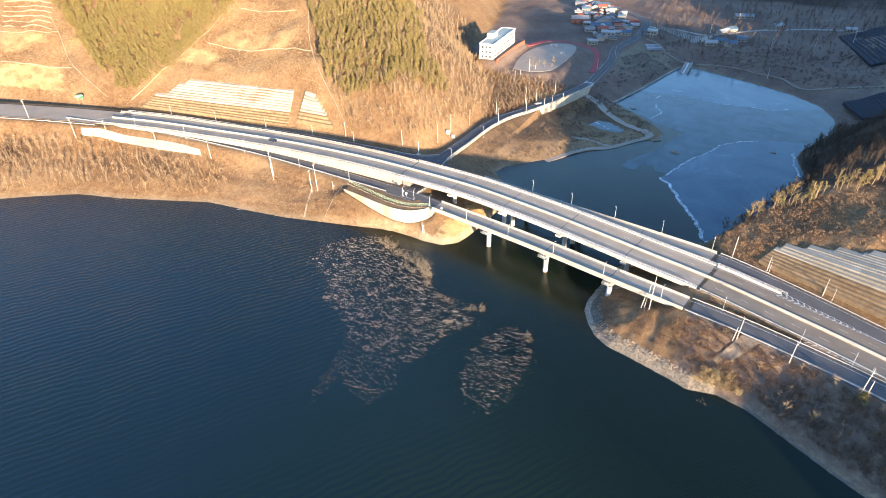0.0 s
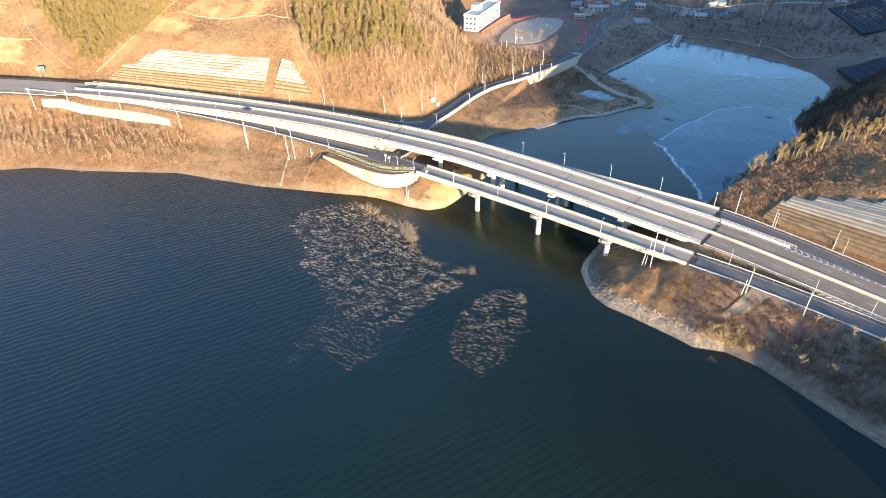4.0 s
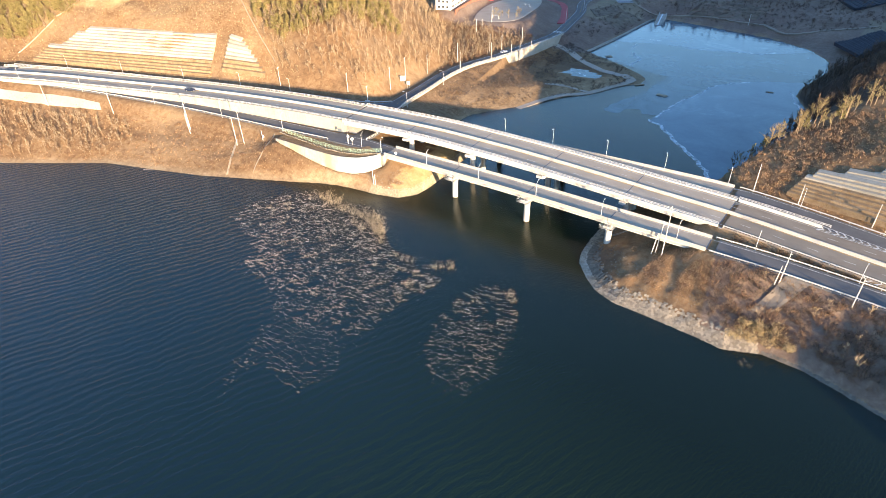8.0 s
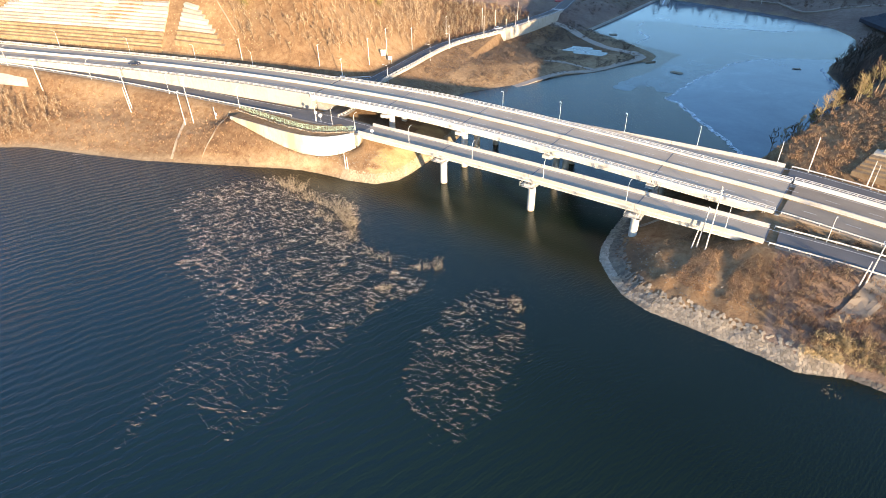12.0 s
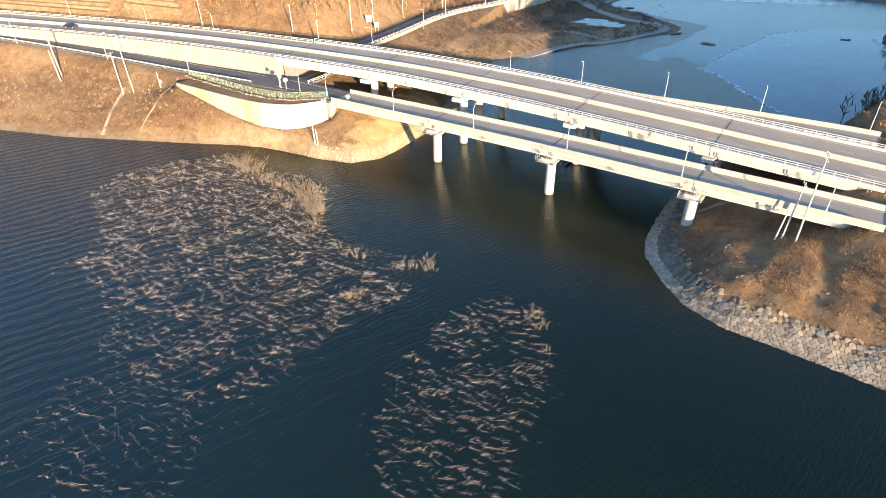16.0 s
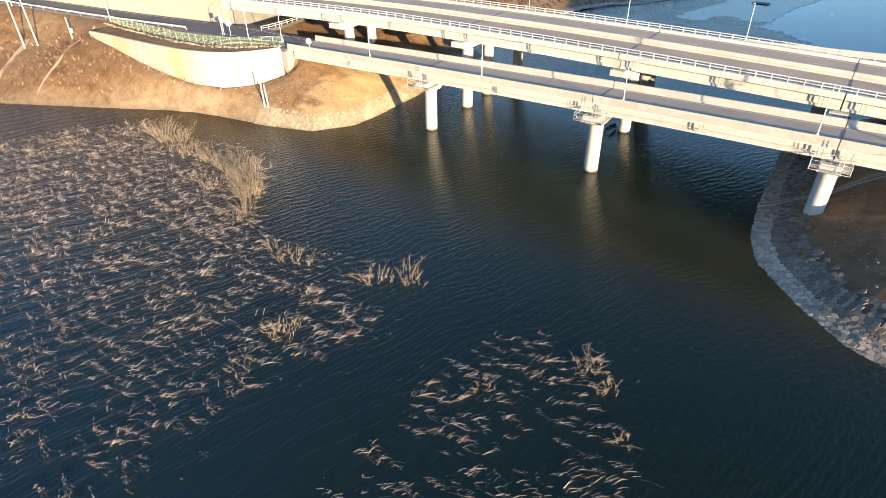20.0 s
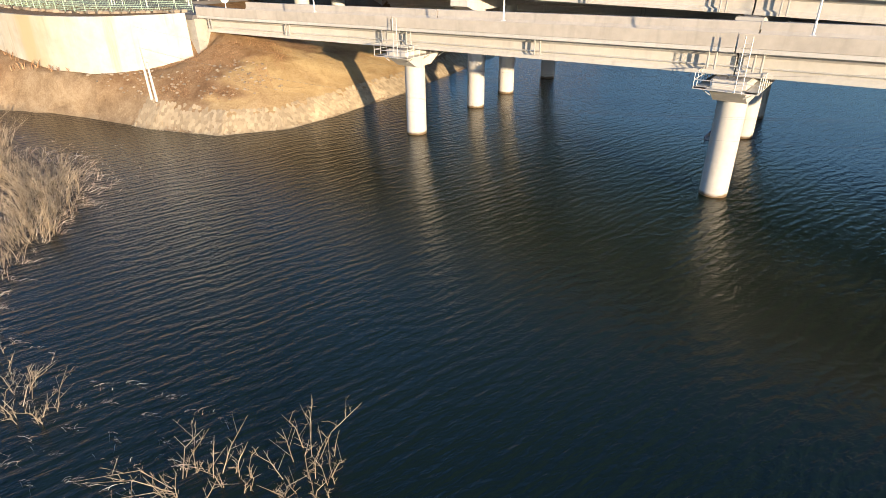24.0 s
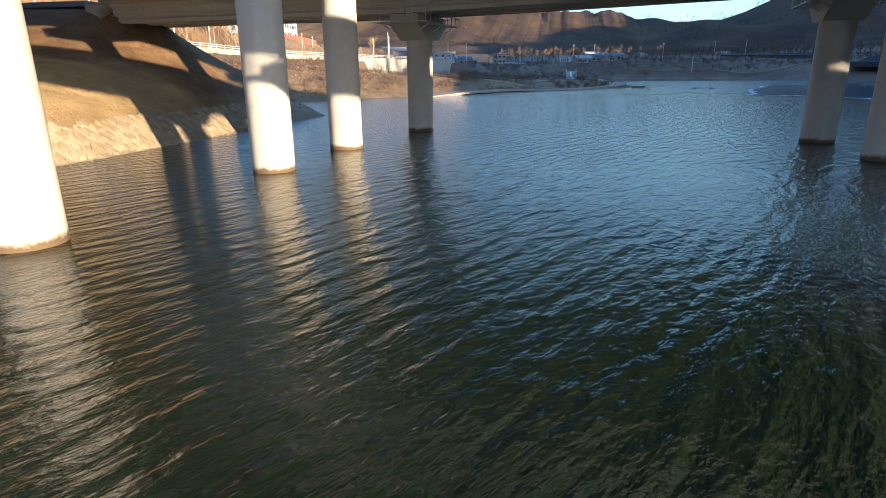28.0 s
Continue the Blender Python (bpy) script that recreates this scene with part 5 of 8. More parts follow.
for x, y, h, r, n in ((-153, 161.5, 3.0, 2.6, 44), (-148, 160, 3.2, 2.8, 52), (-142.5, 157.5, 2.4, 2.2, 34), (-137.5, 156.5, 2.4, 2.2, 34), (-132.5, 156, 3.0, 2.4, 46), (-128.5, 154.5, 3.4, 2.4, 54), (-125.5, 152, 3.6, 2.4, 56),
                      (-122.5, 149, 3.2, 2.0, 44), (-120, 145.6, 2.4, 1.5, 26), (-129.5, 149.5, 2.2, 1.8, 26), (-134, 151.5, 1.8, 1.8, 22), (-119.2, 143.2, 1.8, 1.0, 14),
                      (-110, 139.6, 2.0, 1.5, 12), (-107.2, 138.6, 2.4, 1.5, 13), (-104.8, 138.2, 2.2, 1.2, 10), (-96.0, 138.8, 3.0, 1.4, 13), (-94.6, 139.8, 2.0, 0.9, 6), (-92.6, 140.8, 2.7, 1.7, 14), (-91.0, 140.6, 2.0, 0.9, 6),
                      (-99.3, 128.2, 2.2, 1.4, 22), (-100.8, 127.6, 1.6, 1.0, 12), (-99.6, 121.8, 1.4, 1.1, 12), (-101.5, 134, 1.2, 1.1, 10), (-71, 135.4, 1.8, 1.3, 16), (-69.2, 133.4, 1.6, 1.2, 14), (-78.6, 129, 1.0, 0.9, 10),
                      (-66.8, 128.6, 1.2, 0.9, 10), (-163, 152, 1.6, 1.6, 18), (-168, 147, 1.3, 1.4, 14)):
    water_bush(x, y, h, r, int(n * 1.5) if n > 30 else n)
v, t = willow(0.7, 2.0, 22, 5)
ob = tri_object("driftwood", v, t, "willow", "tangle of pale dead branches in the water", "driftwood", kind="thing")
ob.location = (-10.5, 134.5, 0)

# pine woods on the hill
light_trees = [bare_tree(h, r, l, 3, 0.13, 0.05, 5.5) for h, r, l in ((7, 2.4, 8), (6, 2.2, 7), (8, 2.6, 9), (5.2, 2.0, 7), (6.6, 2.8, 8), (7.4, 2.0, 8))]
light_bushes = [bare_bush(h, r, n, 4, 0.03, 3.4) for h, r, n in ((1.8, 1.5, 11), (1.3, 1.2, 9), (2.2, 1.6, 13), (1.0, 1.3, 10))]
PINES_1 = [(-457, 211), (-425, 202), (-399, 194), (-372, 187.5), (-361, 191), (-347, 210), (-340, 240), (-335, 268), (-345, 335), (-480, 290)]
PINES_2 = [(-297, 288), (-276, 270), (-249, 243), (-230, 240), (-212, 252), (-197, 272), (-192, 292), (-204, 302), (-217, 306), (-246, 340), (-262, 378), (-330, 378)]
pines = [pine(h, r) for h, r in ((8.5, 2.1), (7.2, 2.0), (9.5, 2.2), (6.4, 1.9), (8.0, 2.5))]
spots = spots_in(PINES_1, 1600, (0.62, 1.05), lambda X, Y: np.abs((X + 352) * 0.80 - (Y - 256) * 0.385 - 0.8) > 1.6, 1.9, 11)
tracks = lambda X, Y: rough(X, Y, 30, 2) > -0.75
spots2 = spots_in(PINES_2, 1000, (0.5, 1.0), tracks, 2.1, 12)
for sp, lab in ((spots, "dense green pine wood on the sunlit hill"), (spots2, "green pine wood with brown gaps on the hill")):
    v, t = scatter([(p[0], p[1]) for p in pines], sp)
    tri_object("pine_wood", v, t, "needles", lab, "wood")
trees = [bare_tree(h, r, l, 6, 0.13, 0.05, 4.0) for h, r, l in ((7, 2.4, 8), (6, 2.2, 7), (8, 2.6, 9), (5.2, 2.0, 7), (6.6, 2.8, 8), (7.4, 2.0, 8))]
v, t = scatter(light_trees, spots_in(PINES_2, 260, (0.6, 1.05), None, 4.5, 68) + spots_in([(-372, 186), (-361, 189), (-347, 207), (-338, 240), (-334, 270), (-345, 275), (-352, 215), (-380, 196)], 70, (0.5, 0.9), None, 2.4, 69))
tri_object("bare_wood", v, t, "bark", "bare brown trees among the pines", "wood")
BROWN = [(-297, 288), (-249, 243), (-228, 231), (-200, 233), (-182, 240), (-178, 285), (-181, 318), (-194, 352), (-222, 388), (-246, 425), (-270, 480), (-340, 420)]
v, t = scatter(light_trees, spots_in(BROWN, 1600, (0.5, 1.0), clear_of_roads(2.5), 2.0, 13))
tri_object("bare_wood", v, t, "bark", "leafless brown wood on the hillside above the road", "wood")
v, t = scatter(light_trees, spots_in([(-176, 300), (-168, 325), (-158, 350), (-152, 385), (-160, 392), (-176, 384), (-196, 388), (-206, 380), (-192, 350), (-180, 318)], 330, (0.3, 0.7), clear_of_roads(1.5), 1.9, 70))
tri_object("bare_wood", v, t, "bark", "low leafless brush on the slope below the school yard", "wood")
v, t = scatter(light_bushes, spots_in([(-176, 300), (-166, 325), (-155, 350), (-148, 392), (-160, 396), (-176, 388), (-206, 384), (-192, 350), (-180, 318)], 520, (0.5, 1.2), clear_of_roads(1.0), 1.3, 74))
tri_object("scrub", v, t, "twig_red", "brown scrub on the slope below the school yard", "scrub")
# scrub on the west bank
BANK_W = [(-480, 30), (-395, 76), (-355, 101), (-323, 125), (-277, 142), (-258, 150), (-252, 160), (-262, 168), (-300, 157), (-345, 143), (-400, 120), (-480, 80)]
v, t = scatter(light_trees, spots_in(BANK_W, 520, (0.55, 0.95), clear_of_roads(1.5, 3.5), 2.0, 14))
tri_object("bare_wood", v, t, "bark", "leafless grey-brown thicket on the lake bank", "wood")
bushes = [bare_bush(h, r, n, 6, 0.03, 2.6) for h, r, n in ((1.8, 1.5, 18), (1.3, 1.2, 14), (2.2, 1.6, 22), (1.0, 1.3, 16))]
v, t = scatter(light_bushes, spots_in([(-480, 30), (-355, 99), (-300, 130), (-232, 153), (-176, 168), (-150, 174), (-140, 176), (-150, 178), (-190, 180), (-260, 174), (-345, 150), (-480, 84)], 620, (0.4, 0.95), lambda X, Y: clear_of_roads(1.0, 2.6)(X, Y) & (rough(X, Y, 26, 3) > 0.0), 1.3, 15))
tri_object("scrub", v, t, "twig_red", "low red-brown scrub on the lake bank", "scrub")
# east bank
BANK_E = [(-24, 150), (-16, 142), (2, 141), (24, 128), (60, 110), (110, 62), (140, 90), (60, 146), (20, 160), (-10, 164), (-20, 160)]
v, t = scatter(light_bushes, spots_in(BANK_E, 520, (0.8, 1.6), clear_of_roads(1.0, 4.0), 1.5, 16))
tri_object("scrub", v, t, "twig_dark", "tangled dark brown scrub on the bank below the road", "scrub")
v, t = scatter(trees, spots_in([(-16, 142), (2, 141), (24, 130), (60, 112), (110, 64), (140, 92), (60, 144), (20, 157), (-10, 160)], 110, (0.4, 0.7), clear_of_roads(1.5, 2.5), 3.0, 17))
tri_object("bare_wood", v, t, "bark", "small leafless trees among scrub on the bank", "wood")
v, t = scatter(light_bushes, spots_in([(-26, 158), (-24, 150), (-14, 142), (2, 142), (24, 130), (60, 112), (110, 62), (140, 90), (60, 146), (20, 160), (-10, 164)], 1250, (0.5, 1.2), lambda X, Y: clear_of_roads(0.5, 0.8)(X, Y) & ((X > -6) | (edge_distance(X, Y, WATER_EDGE) > 4)), 0.85, 61))
tri_object("scrub", v, t, "twig_red", "red-brown scrub on the bank below the road", "scrub")
v, t = scatter(bushes, spots_in([(-15, 142), (-12, 147), (-4, 147), (0, 142), (-7, 141.5)], 46, (0.7, 1.2), None, 0.8, 62))
tri_object("scrub", v, t, "pale_grass", "yellow dry bushes above the stony shore", "scrub")
EAST_SLOPE = [(-26, 226), (-20, 214), (-8, 206), (0, 214), (8, 220), (40, 212), (60, 215), (60, 245), (30, 250), (0, 236), (-18, 236)]
v, t = scatter(light_bushes, spots_in(EAST_SLOPE, 900, (0.3, 0.8), clear_of_roads(1.0, 1.0), 0.75, 18))
tri_object("scrub", v, t, "dry_grass", "red-brown scrub on the hillside beside the road", "scrub")
# same trees as the sunny woods, their shade painted in with darker twigs
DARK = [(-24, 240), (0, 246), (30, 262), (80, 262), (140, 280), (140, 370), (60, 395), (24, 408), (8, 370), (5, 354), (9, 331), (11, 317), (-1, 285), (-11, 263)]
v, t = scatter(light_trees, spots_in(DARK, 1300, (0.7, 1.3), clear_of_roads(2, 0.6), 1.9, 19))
tri_object("bare_wood", v, t, "twig_dark", "leafless brown wood, darkened as in shade, on the lake shore", "wood")
# the row of trees on the ridge
M["young_bark"] = islands("sunlit bark", [(0.0, (0.20, 0.15, 0.07)), (0.5, (0.30, 0.23, 0.11)), (1.0, (0.40, 0.32, 0.16))])
kinds = []
for h, r, l in ((8.0, 2.2, 11), (7.0, 2.0, 10), (9.0, 2.4, 12), (6.0, 2.0, 9)):
    v, t = bare_tree(h, r, l, 11, 0.17, 0.03, 1.9)
    n = 12
    tr = new("tree")
    tagged(tr, "leafless yellow-brown tree in a row on the ridge", "tree", "trees along the ridge")
    a = tri_object("trunk", v, t[:n], "bark", "", "")
    b = tri_object("crown", v, t[n:], "young_bark", "", "")
    a.parent = b.parent = tr
    kinds.append(tr)
row = spline([(-18, 231, 0), (-8, 233, 0), (3, 237, 0), (14, 243, 0), (28, 252, 0), (45, 258, 0), (70, 262, 0)], 1.9)
first = {}
for i, p in enumerate(row):
    x, y = p.x + rng.normal() * 0.9, p.y + rng.normal() * 1.6
    m = pose(x, y, z_at(x, y), 0, 0, rng.uniform(0, 360)) @ Matrix.Scale(rng.uniform(0.75, 1.15), 4)
    k = i % 4
    if k not in first:
        kinds[k].matrix_basis = m
        first[k] = True
    else:
        c = copy_thing(kinds[k], m)
        c.matrix_basis = m
ridge_pine = pine(6.5, 1.7, 9, 6)
for x, y, h in ((-13, 232, 0.8), (-2, 235, 0.7), (7, 239, 1.0), (24, 249, 1.1), (52, 259, 1.2)):
    tr = group_of("pine_tree", "yellow-green pine among the trees on the ridge", "tree", "trees along the ridge", at=(x, y, z_at(x, y) - 0.1))
    tr.scale = (h, h, h)
    a = tri_object("trunk", ridge_pine[0], ridge_pine[1][:ridge_pine[2]], "bark", "", "")
    b = tri_object("crown", ridge_pine[0], ridge_pine[1][ridge_pine[2]:], "needles", "", "")
    a.parent = b.parent = tr
# low scrub on the spit beyond the bridges
free = lambda X, Y: clear_of_roads(1.0, 2.0)(X, Y) & ~inside(X, Y, [(-127, 349), (-112, 368), (-88, 358), (-88, 332), (-112, 330)]) & (rough(X, Y, 18, 2) > -0.25)
v, t = scatter(light_bushes, spots_in([(-158, 262), (-138, 264), (-120, 287), (-88, 326), (-76, 342), (-84, 366), (-112, 392), (-132, 400), (-140, 372), (-150, 338), (-158, 310)], 900, (0.4, 1.0), free, 1.3, 66))
tri_object("scrub", v, t, "weed_stem", "dark brown scrub on the low spit", "scrub")
v, t = scatter([grass_tuft(0.8, 6, 0.6, 0.05) for _ in range(5)], spots_in([(-160, 246), (-142, 256), (-136, 268), (-124, 286), (-132, 298), (-158, 312)], 1500, (0.25, 0.6), clear_of_roads(0.5, 2.5), 0.6, 67))
tri_object("grass", v, t, "dry_grass", "sunlit orange dry grass below the village road", "grass")
v, t = scatter(light_bushes, spots_in([(-134, 400), (-108, 440), (-98, 500), (-60, 512), (20, 484), (110, 500), (120, 560), (-60, 580), (-110, 560), (-134, 500)], 700, (0.6, 1.4), clear_of_roads(1.5, 2.0), 2.2, 81))
tri_object("scrub", v, t, "weed_stem", "brown winter scrub and weeds on the valley floor", "scrub")
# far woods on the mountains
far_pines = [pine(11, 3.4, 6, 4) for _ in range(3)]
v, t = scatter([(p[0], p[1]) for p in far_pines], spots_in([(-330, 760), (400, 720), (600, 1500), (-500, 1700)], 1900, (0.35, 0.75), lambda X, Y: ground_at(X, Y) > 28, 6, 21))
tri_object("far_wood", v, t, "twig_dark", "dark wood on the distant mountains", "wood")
v, t = scatter(light_trees, spots_in([(-140, 545), (-60, 520), (60, 540), (120, 560), (120, 760), (-60, 760), (-140, 700)], 560, (0.7, 1.2), None, 3.8, 22))
tri_object("far_wood", v, t, "weed_stem", "brown thickets in the shaded valley", "wood")
# dry grass on the banks
tufts = [grass_tuft(0.75, 9) for _ in range(6)]
SPIT = [(-57, 168), (-56, 158), (-48, 148.5), (-38, 146), (-27, 144.5), (-24, 160), (-28, 168), (-50, 174)]
v, t = scatter(tufts, spots_in(SPIT, 5200, (0.35, 0.95), lambda X, Y: (edge_distance(X, Y, WATER_EDGE) > 8.0) & (rough(X, Y, 9, 2) > -0.30) & (X > -40 + 5 * rough(X, Y, 8, 3)), 0.2, 23))
tri_object("grass", v, t, "dry_grass", "long red-brown dry grass on the spit", "grass")
CONE = [(-190, 174), (-160, 172.5), (-140, 173.5), (-125, 178), (-122.5, 192), (-123, 206), (-138, 208), (-139, 186), (-146, 176.5), (-160, 173.5), (-186, 177)]
v, t = scatter(tufts, spots_in(CONE, 2600, (0.10, 0.26), lambda X, Y: (edge_distance(X, Y, WATER_EDGE) > 3.0) & (X > -131), 0.2, 24))
tri_object("grass", v, t, "pale_grass", "short pale dry grass on the abutment slope", "grass")
v, t = scatter(tufts, spots_in([(-146, 176), (-139, 174.5), (-131, 176.5), (-128, 181), (-131, 190), (-138, 188), (-142, 181)], 1500, (0.2, 0.55), lambda X, Y: (edge_distance(X, Y, WATER_EDGE) > 2.6) & (rough(X, Y, 6, 2) > -0.2), 0.2, 34))
tri_object("grass", v, t, "dry_grass", "red-brown dry weeds on the abutment slope", "grass")
v, t = scatter([grass_tuft(0.8, 7, 0.5, 0.04) for _ in range(5)], spots_in([(-470, 40), (-355, 99), (-232, 154), (-176, 168), (-150, 174), (-190, 182), (-260, 178), (-345, 158), (-470, 96)], 5200, (0.6, 1.4), clear_of_roads(0.3, 1.4), 0.6, 25))
tri_object("grass", v, t, "dry_grass", "dry orange grass on the lake bank", "grass")
v, t = scatter(light_bushes, spots_in([(-470, 150), (-350, 196), (-258, 240), (-300, 288), (-340, 275), (-352, 215), (-372, 182), (-440, 205), (-500, 230)], 900, (0.35, 0.8), clear_of_roads(4), 1.6, 64))
tri_object("scrub", v, t, "dry_grass", "low dry brush on the cut hillside", "scrub")
HILLSIDE = [(-470, 150), (-350, 184), (-258, 217), (-215, 231), (-235, 250), (-290, 290), (-340, 275), (-352, 215), (-372, 182), (-440, 205), (-500, 230)]
v, t = scatter([grass_tuft(0.8, 6, 0.6, 0.05) for _ in range(5)], spots_in(HILLSIDE, 6000, (0.6, 1.3), clear_of_roads(1.5), 0.7, 26))
tri_object("grass", v, t, "pale_grass", "pale dry grass on the cut hillside", "grass")
v, t = scatter([grass_tuft(0.8, 6, 0.6, 0.05) for _ in range(5)], spots_in([(-18, 210), (-4, 203), (40, 183), (80, 168), (80, 250), (30, 246), (-14, 234)], 3500, (0.6, 1.3), clear_of_roads(0.5), 0.5, 27))
tri_object("grass", v, t, "dry_grass", "dry grass on the roadside slope", "grass")

# ---- fitted stones along the shores ----
def stone_cells(line, rows, wide, seed):
    """Jittered cells along a shore: outlines in the plan, from the water's edge inland."""
    r = np.random.default_rng(seed)
    pts = along([Vector((x, y, 0)) for x, y in line], wide)
    n = len(pts)
    grid = {}
    for i in range(-1, n + 1):
        p = pts[min(max(i, 0), n - 1)]
        q0, q1 = pts[max(min(i, n - 1) - 1, 0)], pts[min(max(i, 0) + 1, n - 1)]
        d = (q1 - q0).normalized()
        inl = Vector((-d.y, d.x, 0))
        for j in range(-1, rows + 1):
            o = (i - min(max(i, 0), n - 1)) + (0.5 if j % 2 else 0.0)
            c = p + d * (o * wide) + inl * ((j + 0.4) * wide * 0.86 - 0.5)
            grid[i, j] = np.array([c.x + r.uniform(-0.47, 0.47) * wide, c.y + r.uniform(-0.47, 0.47) * wide])
    for i in range(n):
        for j in range(rows):
            k = 1 if j % 2 else 0
            ring = [(i + 1, j), (i + k, j + 1), (i + k - 1, j + 1), (i - 1, j), (i + k - 1, j - 1), (i + k, j - 1)]
            if any(q not in grid for q in ring):
                continue
            c = grid[i, j]
            yield np.array([(c + grid[ring[a]] + grid[ring[(a + 1) % 6]]) / 3 for a in range(6)]), c, i, j


def stones(name, line, rows, wide, seed, label, prefer, kinds=("stone", "stone_far"), foot=0):
    """A stone-faced slope: the stones that the eye passes nearest are parts, the rest one joined part."""
    bank = group_of(name, label, "stone bank")
    cells = list(stone_cells(line, rows, wide, seed))
    C = np.array([c for _, c, _, _ in cells])
    Z = ground_at(C[:, 0], C[:, 1])
    r = np.random.default_rng(seed + 50)
    order = np.argsort([prefer(c) for c in C])
    near = set(order[:300].tolist())
    rest = {}
    for k, (poly, c, i, j) in enumerate(cells):
        zc = Z[k] + r.uniform(0.0, 0.03 if foot > 9 else 0.055)
        zr = ground_at(poly[:, 0], poly[:, 1])
        if j > 6 and r.random() < 0.08 * (j - 4):
            continue
        out = c + (poly - c) * r.uniform(0.94, 0.99, (6, 1))
        mid = c + (out - c) * r.uniform(0.84, 0.93, (6, 1))
        tilt = r.normal(0, 0.03 if foot > 9 else 0.045, 2)
        zr = zr + (out - c) @ tilt
        vs = [(x, y, z - 0.35) for (x, y), z in zip(out, zr)] + [(x, y, z + zc - Z[k]) for (x, y), z in zip(out, zr)] + [(x, y, z + zc - Z[k] + 0.07) for (x, y), z in zip(mid, zr)]
        fs = [(a, (a + 1) % 6, 6 + (a + 1) % 6, 6 + a) for a in range(6)] + [(6 + a, 6 + (a + 1) % 6, 12 + (a + 1) % 6, 12 + a) for a in range(6)] + [tuple(range(12, 18))]
        # foot rows and those east of x = -44 stay pale, the rest dark
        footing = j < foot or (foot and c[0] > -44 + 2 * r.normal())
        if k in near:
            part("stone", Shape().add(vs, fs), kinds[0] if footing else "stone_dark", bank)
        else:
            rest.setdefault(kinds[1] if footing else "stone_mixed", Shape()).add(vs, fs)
    for kind, shape in rest.items():
        o = part("stone_facing", shape, kind, bank)
        o["kind"] = "stuff"
    return bank


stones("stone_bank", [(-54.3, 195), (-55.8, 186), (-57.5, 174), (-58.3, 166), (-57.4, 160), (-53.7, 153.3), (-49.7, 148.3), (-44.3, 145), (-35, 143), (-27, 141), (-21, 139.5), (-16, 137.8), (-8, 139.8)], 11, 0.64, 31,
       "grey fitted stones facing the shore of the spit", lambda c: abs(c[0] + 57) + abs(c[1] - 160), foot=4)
stones("stone_bank", [(-141, 172.2), (-138, 172), (-129, 173.2), (-124, 178), (-122.5, 184), (-121.8, 191), (-121, 198), (-121, 207), (-120.5, 215), (-121, 222), (-120.2, 230)], 9, 0.40, 32,
       "pale fitted stones at the foot of the abutment slope", lambda c: abs(c[0] + 122) + abs(c[1] - 188), ("stone_pale", "stone_joined"), foot=20)

# the shade of this shore is put into the stones by the dark kinds
stones("stone_bank", [(-7, 140), (2, 138), (15, 131), (24, 126), (33, 121.6), (60, 108)], 2, 0.8, 33, "loose stones coloured dark as shade along the shore", lambda c: abs(c[0]))
# loose stones strewn over the slopes
rub = Shape()
for x, y, z, sc, a in spots_in([(-152, 174), (-139, 174.5), (-130, 177), (-127, 183), (-131, 184.5), (-138, 180), (-144, 177.5)], 150, (0.08, 0.20), None, 0.3, 71):
    rub.box(sc * 2, sc * 1.5, sc * 1.0, pose(x, y, z - 0.06, rng.uniform(-15, 15), rng.uniform(-15, 15), math.degrees(a)), sc * 0.4)
tagged(part("loose_stones", rub, "stone_far"), "loose pale stones strewn over the abutment slope", "stones", kind="stuff")
rub = Shape()
for x, y, z, sc, a in spots_in([(-52, 166), (-48, 156), (-38, 150), (-24, 147.5), (-24, 151), (-36, 156), (-44, 162), (-48, 170)], 240, (0.07, 0.19), None, 0.28, 72):
    rub.box(sc * 2, sc * 1.5, sc * 1.0, pose(x, y, z - 0.06, rng.uniform(-15, 15), rng.uniform(-15, 15), math.degrees(a)), sc * 0.4)
tagged(part("loose_stones", rub, "stone_mixed"), "loose grey stones strewn over the spit", "stones", kind="stuff")

# ---- stepped panel walls on the cut slopes ----
def stepped_wall(rows, label, grassy=0, face="panel"):
    """Rows of pale timber-like planks stepping up a slope; each row is (start, end, rise, depth)."""
    g = group_of("stepped_wall", label, "retaining wall")
    for row_no, (a, b, high) in enumerate(rows):
        a, b = Vector(a), Vector(b)
        d = (b - a)
        n = max(1, round(d.length / 12))
        for k in range(n):
            p, q = a.lerp(b, k / n), a.lerp(b, (k + 1) / n)
            p, q = p.lerp(q, 0.003), q.lerp(p, 0.003)
            section = [(-0.4, -1.0), (1.6, -1.0), (1.6, high - 0.72), (-0.34, high - 1.16), (-0.4, high - 1.24)]
            part("panel", Shape().sweep([p, q], section), "panel_grassy" if row_no < grassy else face, g)
    return g


M["panel_grassy"] = surface("panels grown over with dry grass", (0.17, 0.10, 0.05), (0.34, 0.25, 0.155), 0.95, 0.5, 2.5, relief=0.6, depth=0.08, vary=0.3)
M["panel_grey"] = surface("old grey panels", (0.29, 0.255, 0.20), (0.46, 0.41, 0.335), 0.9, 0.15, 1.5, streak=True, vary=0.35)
M["panel"] = surface("weathered pale panels", (0.31, 0.275, 0.215), (0.47, 0.42, 0.345), 0.9, 0.15, 1.5, streak=True, vary=0.4)


def wall_rows(low_a, low_b, top_a, top_b, n, inset=()):
    rows = []
    for k in range(n):
        f = k / (n - 1)
        a = Vector(low_a).lerp(Vector(top_a), f)
        b = Vector(low_b).lerp(Vector(top_b), f)
        i = inset[min(int(f * len(inset)), len(inset) - 1)] if inset else 0
        rows.append((a.lerp(b, i), b, 15.5 / n + 1.05))
    return rows


